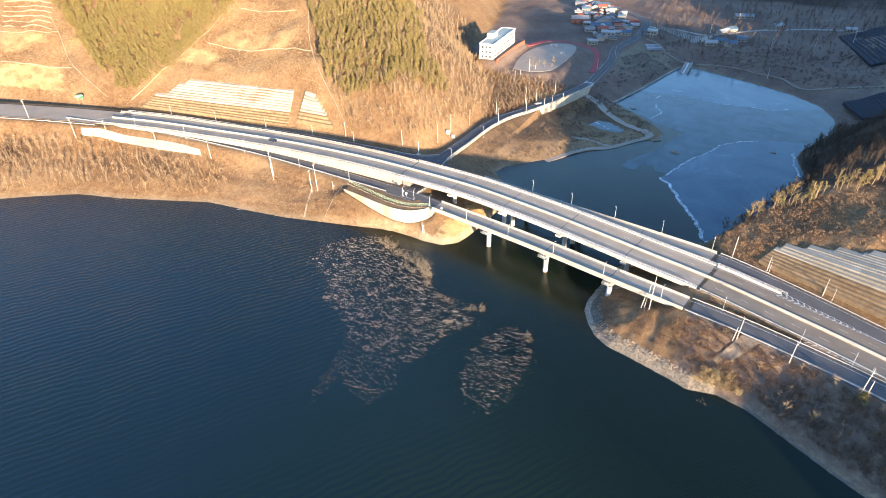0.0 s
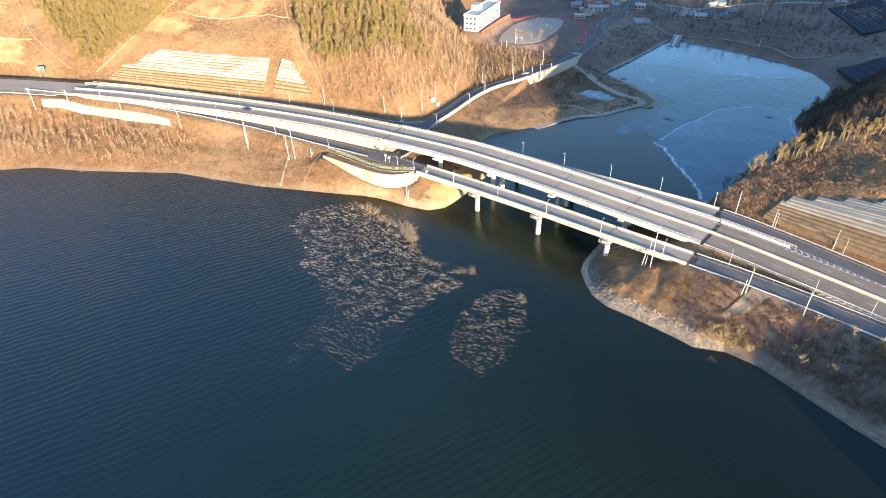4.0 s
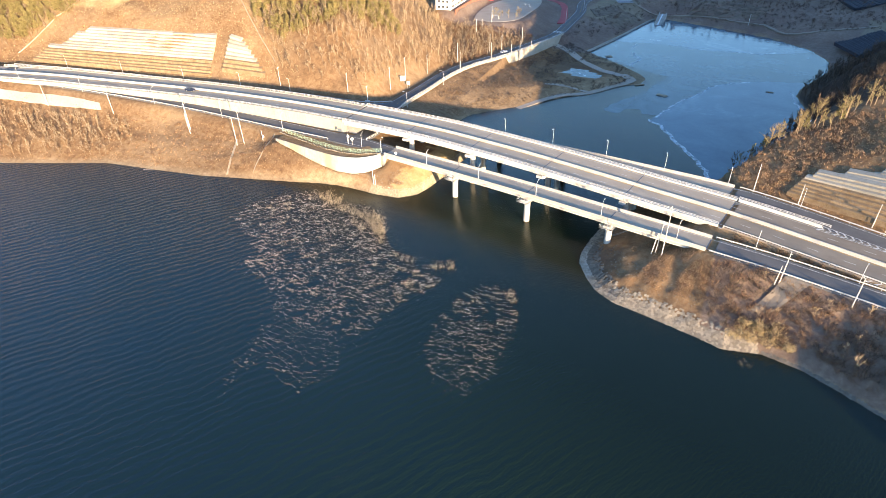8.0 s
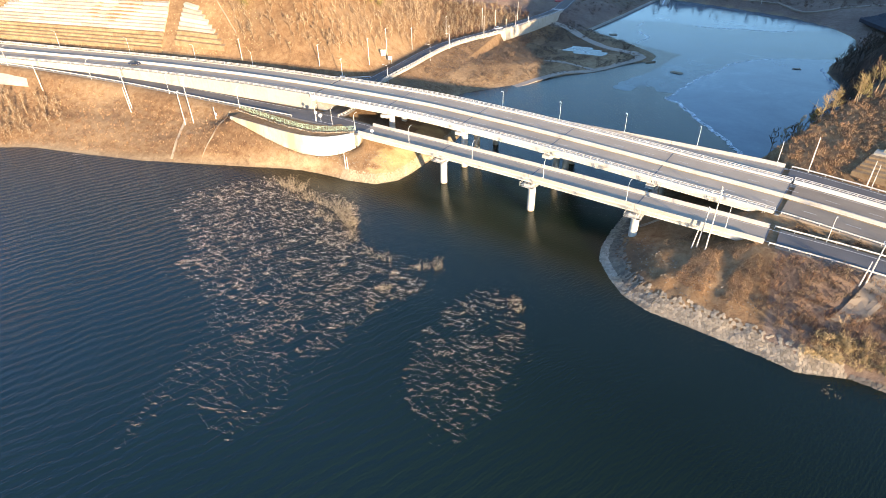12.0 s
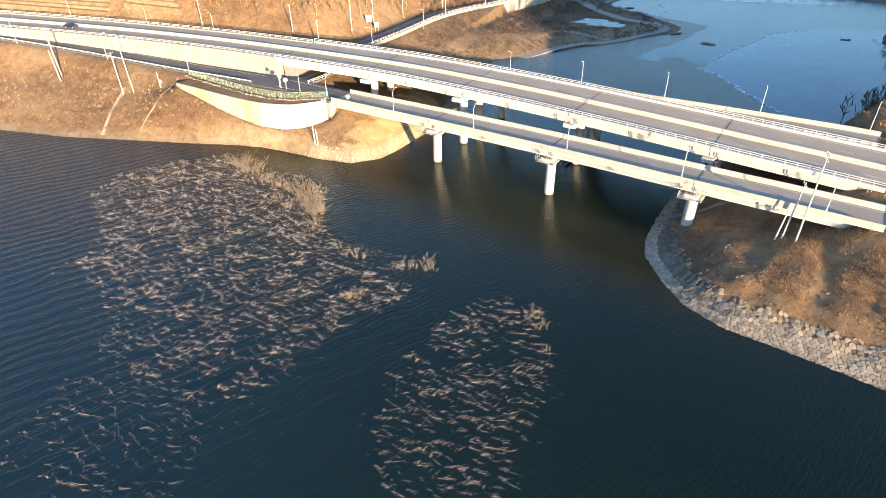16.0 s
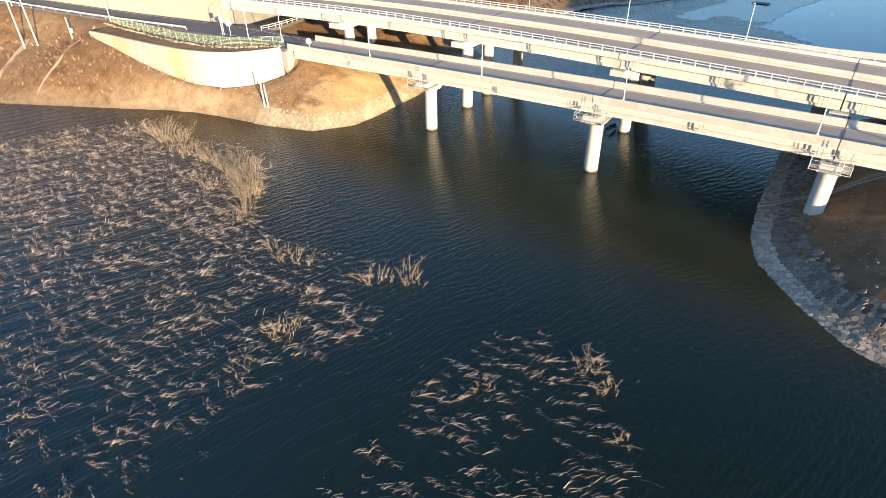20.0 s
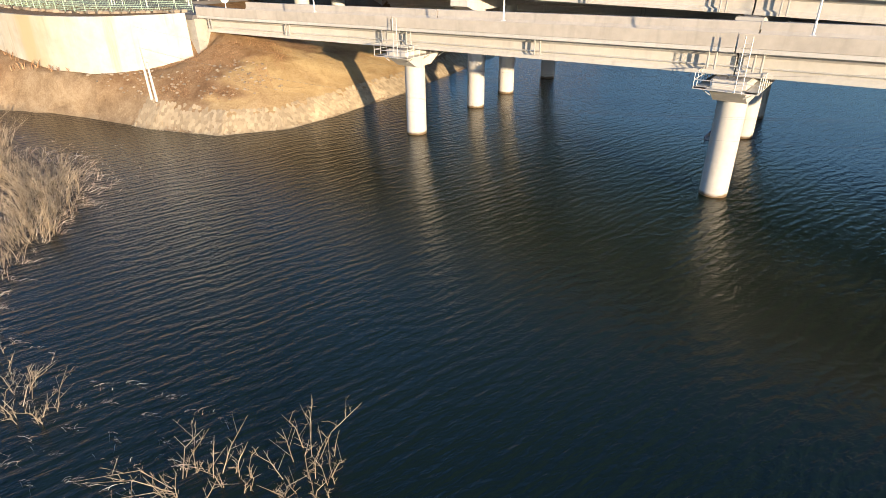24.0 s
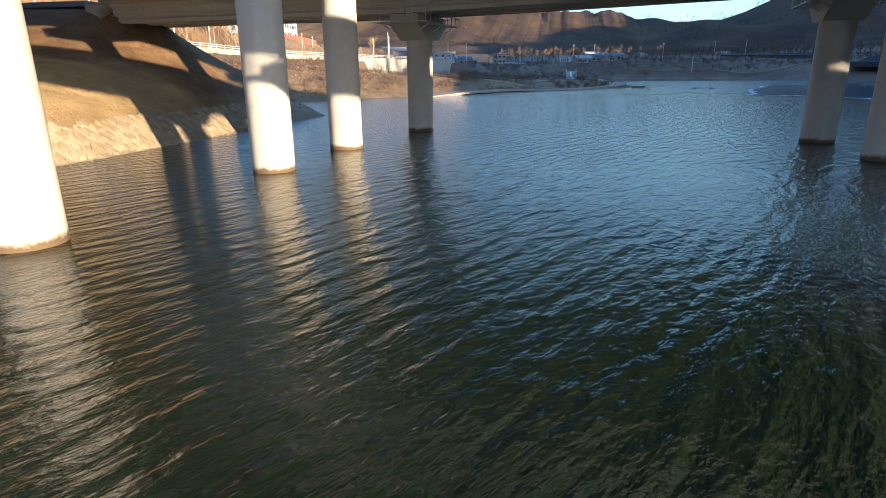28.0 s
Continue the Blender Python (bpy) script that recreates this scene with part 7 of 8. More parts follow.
# playground, running track
oval = [(-196, 397), (-202, 418), (-205.5, 444), (-203, 466), (-196, 480), (-186, 486), (-176, 482), (-170, 462), (-168, 436), (-168, 410), (-174, 399), (-184, 395)]
ring = [tuple(p) for p in spline([(x, y, 14.05) for x, y in oval + oval[:1]], 4)][:-1]
n = len(ring)
play = Shape().add(ring + [(-187 + (x + 187) * 1.12, 440 + (y - 440) * 1.06, 12.6) for x, y, z in ring], [tuple(range(n))] + [(i, n + i, n + (i + 1) % n, (i + 1) % n) for i in range(n)])
tagged(part("playground", play, "sand"), "pale bare earth playground", "playground", kind="structure")
for i, (x, y) in enumerate([(-186, 408), (-181, 405), (-176, 411), (-182, 415), (-171, 418), (-174, 424), (-188, 418), (-170, 409)]):
    v, t = trees[i % len(trees)]
    tr = group_of("tree", "bare orange-brown tree beside the playground", "tree", "trees at the playground", at=(x, y, 14.0))
    tr.scale = (0.9, 0.9, 0.7)
    a = tri_object("trunk", v, t[:12], "bark", "", "")
    b = tri_object("crown", v, t[12:], "young_bark", "", "")
    a.parent = b.parent = tr
for x, y, a in ((-192, 472, 80), (-183, 404, 80), (-176, 450, 60)):
    g = group_of("goal", "white football goal frame on the playground", "goal", "goals", at=(x, y, 14.05))
    g.rotation_euler = (0, 0, radians(a))
    for e in (-2.5, 2.5):
        part("post", Shape().tube([(0, e, 0), (0, e, 2.1)], 0.06, 6), "white_paint", g)
        part("stay", Shape().tube([(0, e, 2.1), (1.4, e, 0)], 0.04, 5), "white_paint", g)
    part("crossbar", Shape().tube([(0, -2.5, 2.1), (0, 2.5, 2.1)], 0.06, 6), "white_paint", g)
for x, y, h in ((-181.8, 394.3, 10), (-186, 378, 8), (-184.5, 384, 6), (-154, 325, 11), (-148.5, 343, 11), (-145.6, 350, 12), (-143, 364, 9), (-163, 302, 10)):
    utility_pole(x, y, h, "pale pole beside the village road and yard", (0, 0), 1)


def laid(pts, half, material, name, label, category="path", up=0.12, drop=0.9, step=3):
    line = spline([(x, y, 0) for x, y in pts], step)
    Z = ground_at([p.x for p in line], [p.y for p in line])
    for i, p in enumerate(line):
        p.z = max(float(np.mean(Z[max(i - 2, 0):i + 3])), float(Z[i])) + up
    return tagged(part(name, Shape().sweep(line, [(half, 0), (-half, 0), (-half, -drop), (half, -drop)]), material), label, category, kind="structure")


laid([(-213, 460), (-209, 478), (-200, 494), (-187, 500), (-172, 498), (-160, 490), (-152, 468), (-147, 448), (-144.5, 432)], 2.6, "red_path", "running_track", "red coated walking track curving round the yard", up=0.5)
laid([(-133, 556), (-122, 549), (-110, 528), (-99, 520), (-80, 520), (-56, 517), (-32, 507), (-14, 498), (2, 484), (26, 487), (52, 497)], 1.5, "asphalt", "farm_road", "narrow brown-grey concrete road on the dam", "road", 0.3)
laid([(-138, 394), (-126, 386), (-113, 371), (-99, 358), (-86, 350), (-78, 346), (-85, 335), (-96, 317), (-107, 308), (-115, 295), (-123, 279)], 3.0, "sand", "dirt_track", "pale dirt track winding over the spit", "track", 0.06, 0.4)
laid([(-118, 314), (-104, 318), (-94, 317)], 1.3, "sand", "dirt_track", "short pale dirt track on the spit", "track", 0.06, 0.4)
laid([(-145, 604), (-125, 600), (-105, 590), (-90, 588), (-74, 594), (-46, 622), (-20, 636), (30, 655), (90, 670)], 1.8, "concrete_grey", "farm_road", "narrow farm road beyond the channel", "road", 0.3)
for e in (0.0, 0.9):
    laid([(-57.9 + 0.1 * e, 173.9 + e), (-54, 175 + e), (-50.2, 176 + e), (-44.6, 179.2 + e), (-38.6, 181.4 + e)], 0.16, "drain_concrete", "drain_kerb", "narrow concrete kerb of a drain crossing the spit", "kerb", 0.10, 0.5, 1)
s = Shape().sweep(spline([(-116, 393, 0.7), (-105, 442, 0.7), (-95, 495, 0.7), (-91, 508, 0.7)], 4), [(-0.4, -1.5), (0.4, -1.5), (0.4, 0.5), (-0.4, 0.5)])
tagged(part("bank_wall", s, "concrete_grey"), "long low concrete edge of the lake bank", "wall", kind="structure")

# ribbed channel wall
ch = group_of("channel_wall", "dark ribbed concrete wall of a stream channel", "wall")
tops = [Vector(p) for p in ((-134, 597, 14.0), (-112, 579, 14.2), (-93, 564.5, 14.2), (-78.5, 578.5, 14.0))]
lows = [Vector(p) for p in ((-133.5, 596, 12.5), (-111, 576, 9.2), (-91.5, 555, 7.0), (-79, 577, 12.0))]
for q in range(3):
    a, b, c, d = lows[q], lows[q + 1], tops[q + 1], tops[q]
    back = Vector((0, 0.9, -0.1))
    part("face", Shape().add([a, b, c, d, a + back, b + back, c + back, d + back], [(0, 1, 2, 3), (7, 6, 5, 4), (0, 4, 5, 1), (1, 5, 6, 2), (2, 6, 7, 3), (3, 7, 4, 0)]), "concrete_grey", ch)
    for k in range(11):
        f = k / 11
        part("rib", Shape().tube([a.lerp(b, f) + Vector((0.05, -0.15, 0)), d.lerp(c, f) + Vector((0.05, -0.15, 0))], 0.22, 5), "dark_steel", ch)
    part("coping", Shape().tube([d, c], 0.22, 6), "drain_concrete", ch)

# weir
weir = group_of("weir", "small concrete weir with white falling water", "weir")
for e in (-2.6, 2.6):
    part("side_wall", Shape().sweep([(-86 + e, 513, 5.0), (-86 + e, 503, 3.6), (-86 + e, 494, 1.2)], [(-0.25, -4), (0.25, -4), (0.25, 0.25), (-0.25, 0.25)]), "concrete_grey", weir)
part("apron", Shape().sweep([(-86, 513, 4.2), (-86, 503, 2.6), (-86, 493, 0.1)], [(-2.3, -2), (2.3, -2), (2.3, 0), (-2.3, 0)]), "concrete_grey", weir)
part("falling_water", Shape().sweep([(-86.2, 512, 4.3), (-86.2, 503, 2.72), (-86.3, 492, 0.15)], [(-0.5, 0), (-0.2, 0.08), (0.2, 0.05), (0.5, 0)], False, False), "foam", weir)

# fields under black net
def net_field(corners, z, label):
    f = group_of("net_field", label, "netted field")
    a, b, c, d = [Vector((*p, 0)) for p in corners]
    rows = 14
    for k in range(rows):
        u, v = (k + 0.08) / rows, (k + 0.92) / rows
        pts = [a.lerp(b, u), d.lerp(c, u), d.lerp(c, v), a.lerp(b, v)]
        m1, m2 = a.lerp(b, (u + v) / 2), d.lerp(c, (u + v) / 2)
        zz = lambda p, h: (p.x, p.y, max(z_at(p.x, p.y) + 1.0, z) + h)
        vs = [zz(pts[0], 0), zz(pts[1], 0), zz(m2, 0.5), zz(m1, 0.5), zz(pts[2], 0), zz(pts[3], 0)]
        part("net", Shape().add(vs + [(x, y, q - 1.8) for x, y, q in vs], [(0, 1, 2, 3), (3, 2, 4, 5), (0, 6, 7, 1), (4, 10, 11, 5), (1, 7, 8, 2), (2, 8, 10, 4), (0, 3, 9, 6), (3, 5, 11, 9)]), "black_net", f)
    return f


net_field([(19, 623), (57, 685), (95, 610), (42, 542)], 12.0, "field covered by rows of black shade net")
net_field([(25, 452), (53, 484), (66, 445), (36, 424)], 7.0, "small field under black shade net on the shore")
for x, y, h in ((-66, 640, 10), (-83, 585, 11), (-30, 560, 10), (2, 570, 11), (30, 605, 11), (-25, 500, 8), (-140.5, 480, 10), (-143, 440, 9)):
    utility_pole(x, y, h, "pale utility pole in the valley", (0, 0), 1)
for a, b, c, d in (((-128, 470), (-112, 500), (-126, 516), (-137, 486)), ((-108, 456), (-98, 500), (-112, 502), (-126, 468)), ((-70, 520), (-20, 510), (-10, 540), (-60, 548))):
    pts = [Vector((*q, 0)) for q in (a, b, c, d)]
    f = Shape()
    for k in range(16):
        u = (k + 0.5) / 16
        line = along([pts[0].lerp(pts[3], u), pts[1].lerp(pts[2], u)], 4)
        f.sweep([(p.x, p.y, z_at(p.x, p.y) + 0.05) for p in line], [(0.5, 0), (0.0, 0.22), (-0.5, 0), (-0.5, -0.4), (0.5, -0.4)])
    tagged(part("field", f, "plough"), "ploughed brown field furrows in the valley", "field", kind="stuff")

# grey sprayed concrete and a wing wall on the bank below the ramp
def facing(top, low, label, material="asphalt", up=0.5):
    top, low = spline([(x, y, 0) for x, y in top], 1.5), spline([(x, y, 0) for x, y in low], 1.5)
    n, m = 12, 10
    vs = []
    for i in range(n + 1):
        a, b = top[round(i * (len(top) - 1) / n)], low[round(i * (len(low) - 1) / n)]
        for k in range(m + 1):
            p = a.lerp(b, k / m)
            vs.append((p.x, p.y, z_at(p.x, p.y) + up + 0.12 * rng.random()))
    w = m + 1
    fs = [(i * w + k, i * w + k + 1, i * w + w + k + 1, i * w + w + k) for i in range(n) for k in range(m)]
    tagged(part("slope_facing", Shape().add(vs, fs), material), label, "wall", kind="structure")


facing([(-4, 160.5), (-1, 160), (2, 159.5)], [(-11, 150), (-8.5, 149.5), (-6, 150.5)], "grey sprayed concrete patch on the bank")
s = Shape().sweep([(-23.2, 162.6, 10.6), (-15, 161.2, 10.2), (-7, 159.2, 9.7)], [(-0.3, -5), (0.3, -5), (0.3, 0), (-0.3, 0)])
tagged(part("wing_wall", s, "concrete_grey"), "stained concrete wing wall beside the abutment", "wall", kind="structure")

# ---- boats and things on the water ----
def boat(x, y, turn, ln, colour, label):
    b = group_of("boat", label, "boat", "boats", at=(x, y, 0.0))
    b.rotation_euler = (0, 0, radians(turn))
    hull, inner = [], []
    for k in range(9):
        f = k / 8
        w = 0.85 * math.sin(math.pi * min(0.5 + 0.0 * f, 0.5)) * (1 - max(0, f - 0.45) ** 2 * 3.0)
        hull.append((f * ln - ln / 2, max(w, 0.06), 0.35 + 0.25 * max(0, f - 0.6)))
    vs, fs = [], []
    for x0, w, h in hull:
        vs += [(x0, -w * 0.75, -0.15), (x0, -w, h), (x0, -w + 0.08, h), (x0, -w * 0.7, 0.05), (x0, w * 0.7, 0.05), (x0, w - 0.08, h), (x0, w, h), (x0, w * 0.75, -0.15)]
    for i in range(8):
        for k in range(8):
            q = (k + 1) % 8
            fs.append((8 * i + k, 8 * i + q, 8 * i + 8 + q, 8 * i + 8 + k))
    fs += [tuple(range(7, -1, -1)), tuple(range(64, 72))]
    part("hull", Shape().add(vs, fs), colour, b)
    for f in (-0.25, 0.1):
        part("thwart", Shape().box(0.25, 1.3, 0.05, pose(f * ln, 0, 0.28)), "wood", b)
    return b


boat(-72.4, 341.5, 35, 5.5, "wood", "old brown wooden boat moored at the spit")
boat(-81.2, 193.9, 80, 5.0, "car_blue", "dark blue boat beside the bridge pier")


def raft(x, y, turn, sx, sy, label):
    r = group_of("raft", label, "raft", "rafts", at=(x, y, 0))
    r.rotation_euler = (0, 0, radians(turn))
    for k in range(6):
        part("plank", Shape().box(sx, sy / 6.6, 0.08, pose(0, (k - 2.5) * sy / 6, 0.22), 0.02), "wood", r)
    for e in (-1, 1):
        part("float", Shape().tube([(e * sx * 0.35, -sy / 2, 0.06), (e * sx * 0.35, sy / 2, 0.06)], 0.22, 8), "pipe_grey", r)
    part("post", Shape().tube([(sx * 0.3, 0, 0.2), (sx * 0.3, 0, 1.1)], 0.05, 5), "wood", r)
    return r


raft(-58.6, 328, -20, 5.5, 3.0, "weathered plank raft frozen into the ice edge")
raft(-100.4, 391.6, 30, 4.0, 3.5, "weathered plank raft near the bank")
raft(-8.1, 355.5, 0, 3.6, 1.6, "low dark plank raft on the ice")

# ---- vehicles ----
def car(at, turn, colour, label, ln=4.5, cab=0.55):
    c = group_of("car", label, "car", at=at)
    c.rotation_euler = (0, 0, radians(turn))
    w = 0.9
    prof = [(-ln / 2, 0.35), (-ln / 2, 0.75), (-ln / 2 + 0.15, 0.92), (-0.9 * cab * 2, 0.98), (ln * 0.2, 0.96), (ln / 2 - 0.2, 0.78), (ln / 2, 0.62), (ln / 2, 0.35)]
    n = len(prof)
    s = Shape().add([(x, -w, z) for x, z in prof] + [(x, w, z) for x, z in prof], [tuple(range(n - 1, -1, -1)), tuple(range(n, 2 * n))] + [(i, (i + 1) % n, n + (i + 1) % n, n + i) for i in range(n)])
    part("body", s, colour, c)
    base = [(-ln * 0.36, 0.95), (ln * 0.22, 0.95)]
    top = [(-ln * 0.26, 1.42), (ln * 0.06, 1.42)]
    vs = [(base[0][0], -w + .06, .95), (base[1][0], -w + .06, .95), (base[1][0], w - .06, .95), (base[0][0], w - .06, .95), (top[0][0], -w + .22, 1.42), (top[1][0], -w + .22, 1.42), (top[1][0], w - .22, 1.42), (top[0][0], w - .22, 1.42)]
    part("glasshouse", Shape().add(vs, [(0, 1, 5, 4), (1, 2, 6, 5), (2, 3, 7, 6), (3, 0, 4, 7), (4, 5, 6, 7)]), "dark_glass", c)
    part("roof", Shape().box(ln * 0.31, 1.34, 0.05, pose(-ln * 0.10, 0, 1.41), 0.02), colour, c)
    for x in (-ln * 0.3, ln * 0.31):
        for y in (-w + 0.02, w - 0.02):
            wh = part("wheel", Shape().tube([(x, y - 0.11, 0.33), (x, y + 0.11, 0.33)], 0.33, 14), "tyre", c)
            part("rim", Shape().tube([(x, y - 0.12, 0.33), (x, y + 0.12, 0.33)], 0.2, 10), "galvanised", wh)
    for y in (-0.65, 0.65):
        part("headlight", Shape().box(0.06, 0.32, 0.13, pose(ln / 2, y, 0.62)), "white_paint", c)
        part("tail_light", Shape().box(0.06, 0.28, 0.13, pose(-ln / 2, y, 0.72)), "roof_red", c)
    return c


p, d = frame_at(MAIN, -250)
q = standing(p, d, -2.4).translation
car((q.x, q.y, p.z + 0.01), math.degrees(math.atan2(d.y, d.x)), "car_blue", "dark blue car on the main road")
p, d = frame_at(RAMP_S, -326)
q = standing(p, d, -2.2).translation
car((q.x, q.y, p.z + 0.01), math.degrees(math.atan2(d.y, d.x)), "tyre", "black car on the ramp")
car((-154.7, 347.8, z_at(-154.7, 347.8)), 60, "car_white", "white van parked beside the village road", 4.8)

# ---- signs ----
def sign(at, turn, w, h, high, face, label, posts=2, thick=0.06):
    g = group_of("road_sign", label, "sign", at=at)
    g.rotation_euler = (0, 0, radians(turn))
    for e in ((-w * 0.32, w * 0.32) if posts == 2 else (0,)):
        part("post", Shape().tube([(e, 0, 0), (e, 0, high + h * 0.8)], 0.06, 6), "galvanised", g)
    part("panel", Shape().box(w, thick, h, pose(0, -0.09, high)), face, g)
    part("border", Shape().box(w * 0.94, 0.012, h * 0.10, pose(0, -0.09 - thick / 2 - 0.004, high + h * 0.62)), "white_paint" if face != "white_paint" else "pipe_grey", g, "plain bar of lettering")
    part("border", Shape().box(w * 0.6, 0.012, h * 0.10, pose(-w * 0.1, -0.09 - thick / 2 - 0.004, high + h * 0.32)), "white_paint" if face != "white_paint" else "pipe_grey", g, "plain bar of lettering")
    return g


sign((-388, 172, z_at(-388, 172)), 60, 4.0, 2.2, 4.2, "sign_green", "green road sign with white lettering on posts")
sign((-176.5, 262, z_at(-176.5, 262)), 25, 2.2, 2.4, 1.6, "white_paint", "white notice board on two posts")
sign((-173.8, 263, z_at(-173.8, 263)), 25, 1.8, 1.8, 2.0, "pipe_grey", "grey notice board on two posts")
sign((-178, 231.7, z_at(-178, 231.7)), 10, 2.4, 0.7, 0.5, "white_paint", "low white board beside the ramp")


def traffic_mirror(at, turn, label, r=0.5, high=2.3):
    g = group_of("traffic_mirror", label, "traffic mirror", "traffic mirrors", at=at)
    g.rotation_euler = (0, 0, radians(turn))
    part("post", Shape().tube([(0, 0, 0), (0, 0, high)], 0.05, 6), "white_paint", g)
    part("dish", Shape().tube([(0, 0.10, high), (0, 0.02, high), (0, -0.05, high), (0, -0.08, high)], [r * 0.4, r * 0.9, r, r * 0.9], 18), "white_paint", g)
    part("rim", Shape().tube([(0, -0.02, high), (0, -0.06, high)], r * 1.06, 18), "roof_red" if r < 0.5 else "galvanised", g)
    return g


traffic_mirror((-158, 186.0, 11.0), 10, "round white traffic mirror at the junction", 0.55, 3.2)
traffic_mirror((-156, 185.7, 11.0), 50, "round white traffic mirror at the junction", 0.55, 2.6)
traffic_mirror((-134.8, 182.9, 11.65), 20, "round white mirror on the bridge parapet", 0.5, 1.0)

# paved slopes beside the underpass
for x0, x1, y0, y1 in ((-161.6, -166.2, 197, 214),):
    s = Shape().add([(x0, y0, 10.9), (x0, y1, 10.4), (x1, y1 - 1, 13.6), (x1, y0 + 1, 13.6), (x0, y0, 9), (x0, y1, 9), (x1, y1 - 1, 9), (x1, y0 + 1, 9)],
                    [(0, 3, 2, 1), (4, 5, 6, 7), (0, 1, 5, 4), (1, 2, 6, 5), (2, 3, 7, 6), (3, 0, 4, 7)])
    tagged(part("slope_paving", s, "concrete_grey"), "sloped concrete paving below the main bridge", "paving", kind="structure")

# ---- road paint ----
def paint(shape, material, label):
    tagged(part("road_marking", shape, material), label, "road marking", kind="structure")


for side in (-8.3, 8.3):
    paint(line_mark(cut(MAIN, -345, 100), side, 0.16, up=0.02), "paint", "white edge line on the main road")
for side in (-4.6, 4.6):
    paint(line_mark(cut(MAIN, -345, 100), side, 0.14, 3, 6, 0.02), "paint", "white lane dashes on the main road")
for side in (-1.0, 1.0):
    paint(line_mark(cut(MAIN, -345, 100), side, 0.14, up=0.02), "paint_yellow", "yellow line beside the median barrier")
for path, x0, x1, h in ((NEAR, -160, 110, 2.85), (FAR, -140, 44, 3.1)):
    for side in (-h, h):
        paint(line_mark(cut(path, x0, x1), side, 0.14, up=0.02), "paint", "white edge line on the ramp")
for path in (RAMP_S, RAMP_N):
    for side in (-3.0, 3.0):
        paint(line_mark(path, side, 0.15, up=0.02), "paint", "white edge line on the ramp")
village = [p for p in UNDER if p.y > 236]
paint(line_mark(village, 0, 0.15, 3, 3, 0.03), "paint_yellow", "yellow centre line on the village road")
for side in (-3.2, 3.2):
    paint(line_mark(village, side, 0.15, up=0.03), "paint", "white edge line on the village road")
zebra = Shape()
for k in range(7):
    zebra.box(0.5, 3.5, 0.02, pose(-141.8 + 0.95 * k, 408, 8.26, 0, 0, -5))
paint(zebra, "paint", "white crossing stripes on the village road")


def gore(a, b, z0, z1, wide, label):
    """Hatched wedge where two roads part."""
    a, b = Vector((*a, z0)), Vector((*b, z1))
    d = (b - a).normalized()
    s = Vector((-d.y, d.x, 0))
    sh = Shape()
    ln = (b - a).length
    n = int(ln / 2.0)
    for k in range(n):
        f = (k + 0.5) / n
        w = wide * (1 - f)
        c = a.lerp(b, f) + Vector((0, 0, 0.03))
        for e in (-1, 1):
            p0, p1 = c, c + s * (w / 2 * e) + d * (-0.4 * w)
            sh.add([p0, p0 + d * 0.5, p1 + d * 0.5, p1], [(0, 1, 2, 3) if e > 0 else (3, 2, 1, 0)])
    for e in (-1, 1):
        p0, p1 = a + s * (wide / 2 * e) + Vector((0, 0, 0.03)), b + Vector((0, 0, 0.03))
        sh.add([p0, p1, p1 + s * 0.15, p0 + s * 0.15], [(0, 1, 2, 3)])
    paint(sh, "paint", label)


gore((4, 189.6), (40, 177.0), 11.65, 10.95, 3.4, "white hatching where the merging lane joins")
gore((14, 167.4), (40, 159.5), 11.05, 10.6, 3.2, "white hatching where the ramp leaves")
gore((-322, 175.5), (-360, 160.5), 20.9, 22.95, 3.0, "white hatching where the ramp leaves")

# ---- bridge details ----
def joint_strip(path, x, half, bridge, up=0.006):
    p, d = frame_at(path, x)
    part("expansion_joint", Shape().box(0.34, 2 * half, 0.012, standing(p, d, 0, p.z + up)), "dark_steel", bridge)


for x in NEAR_J:
    joint_strip(NEAR, x, 3.2, near_bridge)
for x in FAR_J:
    joint_strip(FAR, x, 3.5, far_bridge)
for x in MAIN_J:
    for side in (-5.0, 5.0):
        p, d = frame_at(MAIN, x)
        part("expansion_joint", Shape().box(0.36, 8.6, 0.012, standing(p, d, side, p.z + 0.006)), "dark_steel", main_bridge)


def outlet(path, x, side, drop, bridge, ln=1.5):
    p, d = frame_at(path, x)
    q = standing(p, d, side).translation
    for e in (-0.25, 0.25):
        a = q + d * e
        part("drain_pipe", Shape().tube([(a.x, a.y, p.z - drop), (a.x, a.y, p.z - drop - ln)], 0.07, 8), "pipe_grey", bridge, "grey drain outlet under the deck")


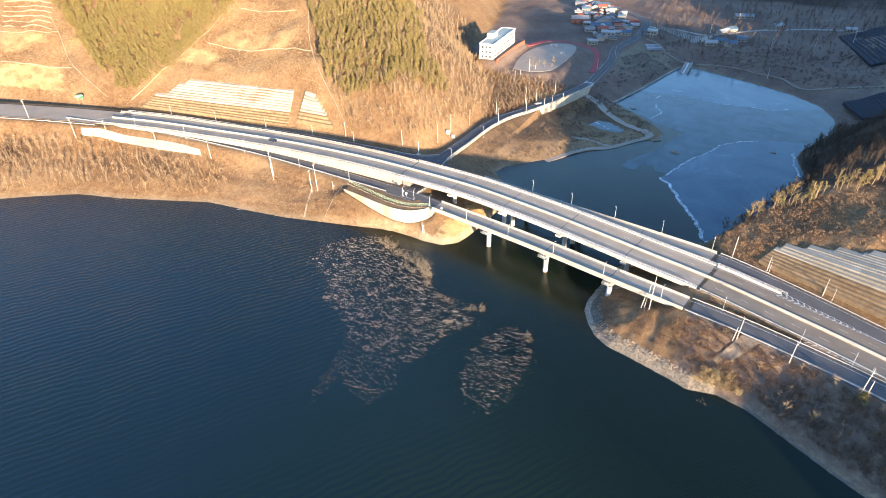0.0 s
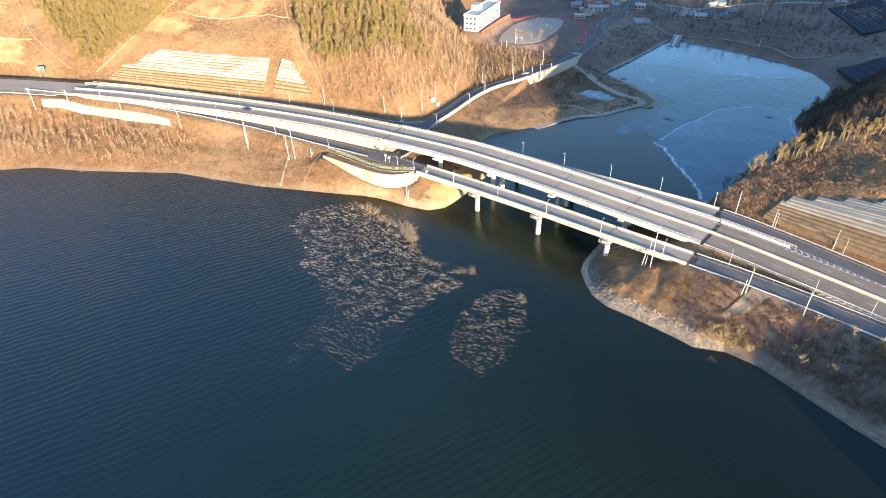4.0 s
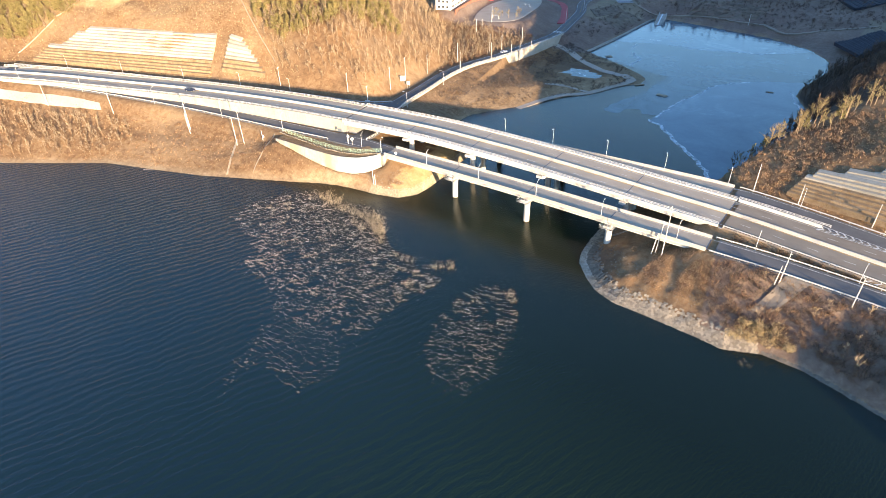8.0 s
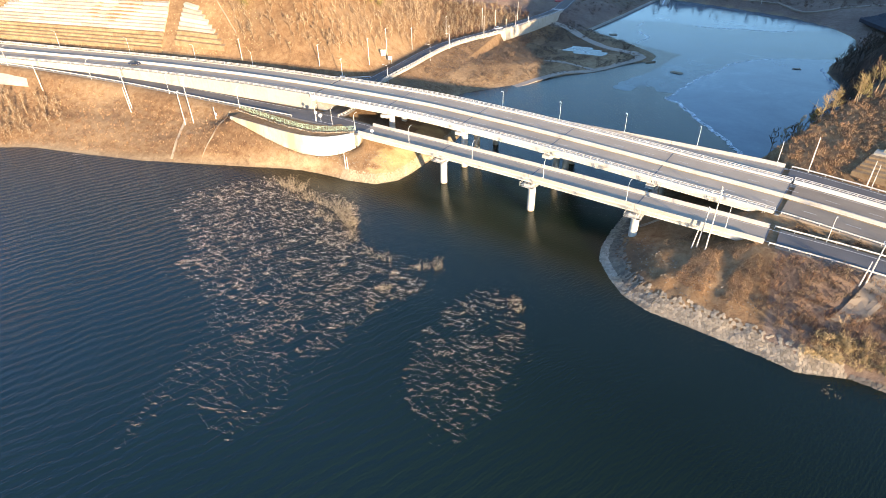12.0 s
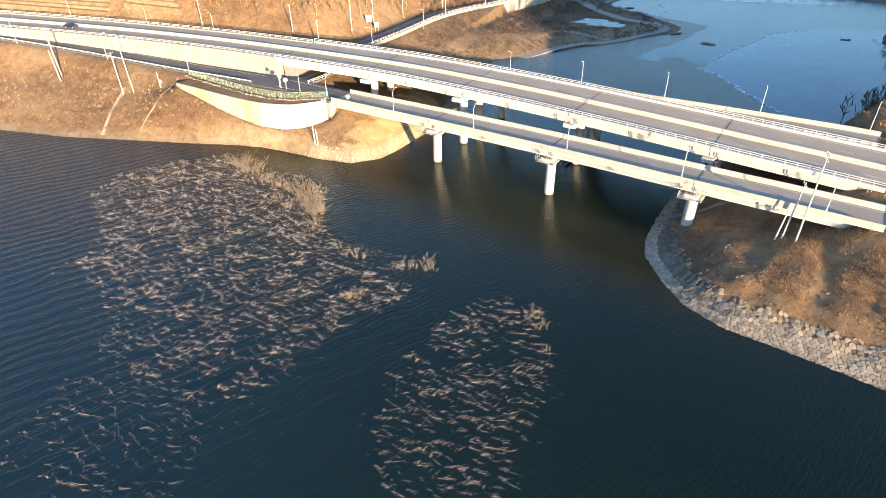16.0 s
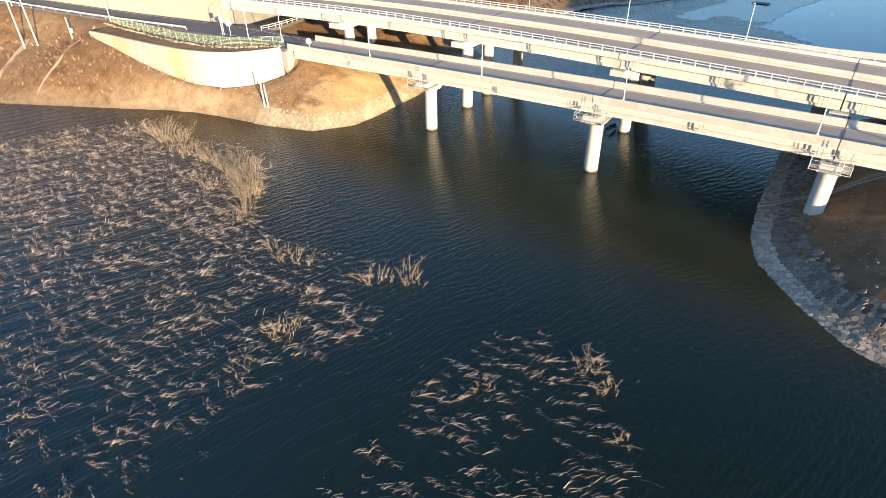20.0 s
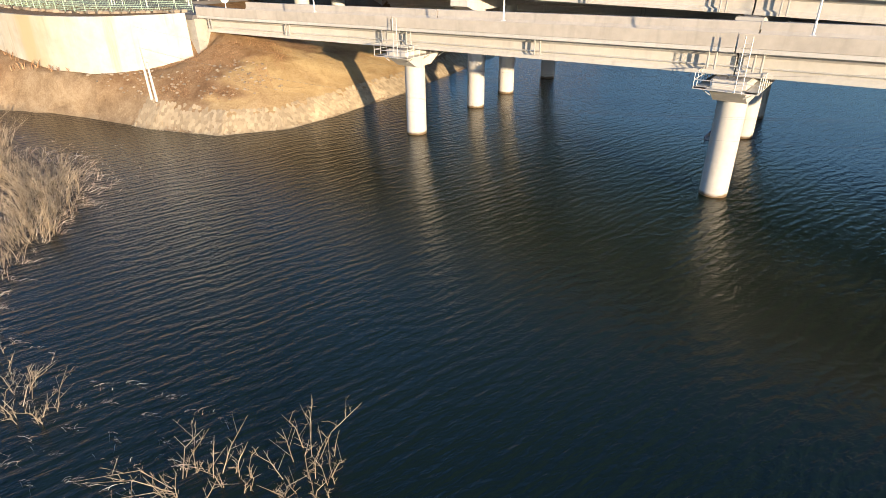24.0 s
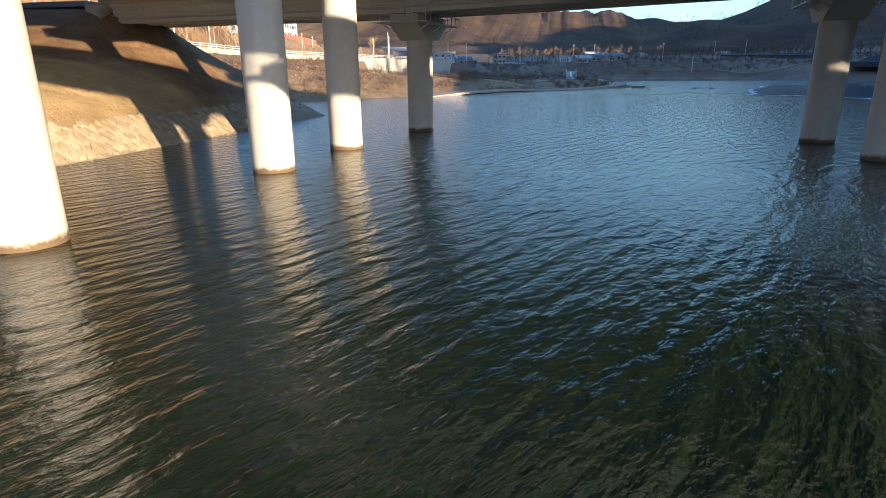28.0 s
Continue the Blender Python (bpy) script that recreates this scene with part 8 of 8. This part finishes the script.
for x0, x1 in zip(MAIN_J, MAIN_J[1:]):
    for f in (0.08, 0.5, 0.92):
        outlet(MAIN, x0 + (x1 - x0) * f, -9.35, 0.44, main_bridge)
for x0, x1 in zip(NEAR_J, NEAR_J[1:]):
    for f in (0.05, 0.5, 0.95):
        outlet(NEAR, x0 + (x1 - x0) * f, -3.2, 0.38, near_bridge, 1.2)
for x0, x1 in zip(FAR_J, FAR_J[1:]):
    outlet(FAR, x0 + (x1 - x0) * 0.5, -3.5, 0.38, far_bridge, 1.2)
# a single pine on the bank, dry branches on the shore
v, t, k = pine(4.5, 1.8, 9, 8)
tr = group_of("pine_tree", "small green pine among the scrub on the bank", "tree", at=(30, 148, z_at(30, 148)))
a = tri_object("trunk", v, t[:k], "bark", "", "")
b = tri_object("crown", v, t[k:], "needles", "", "")
a.parent = b.parent = tr
for x, y, a, l in ((-236, 150.5, 20, 5), (-214, 155.5, 160, 4), (-300, 127.5, 40, 6), (-51, 152, 60, 2.5), (-118.8, 341, 10, 3)):
    T = Twigs()
    c, s = math.cos(radians(a)), math.sin(radians(a))
    T.stick((0, 0, 0.05), (l * c, l * s, 0.25), 0.06, 0.02)
    for k in range(5):
        f = rng.uniform(0.3, 0.95)
        T.stick((l * c * f, l * s * f, 0.1 + 0.1 * f), (l * c * f + rng.normal() * 0.5, l * s * f + rng.normal() * 0.5, 0.3), 0.03, 0.01)
    v, t = T.done()
    ob = tri_object("branch", v, t, "reed", "bleached fallen branch on the shore", "branch", kind="thing")
    ob.location = (x, y, max(z_at(x, y), 0))
    ob["group"] = "fallen branches"
# scrub on the strip between the two roads east of the bridges
strip = []
for k in range(90):
    x = rng.uniform(-19, 14)
    a, b = frame_at(MAIN, x)[0].y - 10.6, frame_at(NEAR, x)[0].y + 5.0
    y = b + (a - b) * rng.random()
    strip.append((x, y, z_at(x, y), rng.uniform(0.3, 0.7), rng.uniform(0, 6.28)))
v, t = scatter(bushes, strip)
tri_object("scrub", v, t, "twig_dark", "low brown scrub on the strip between the two roads", "scrub")
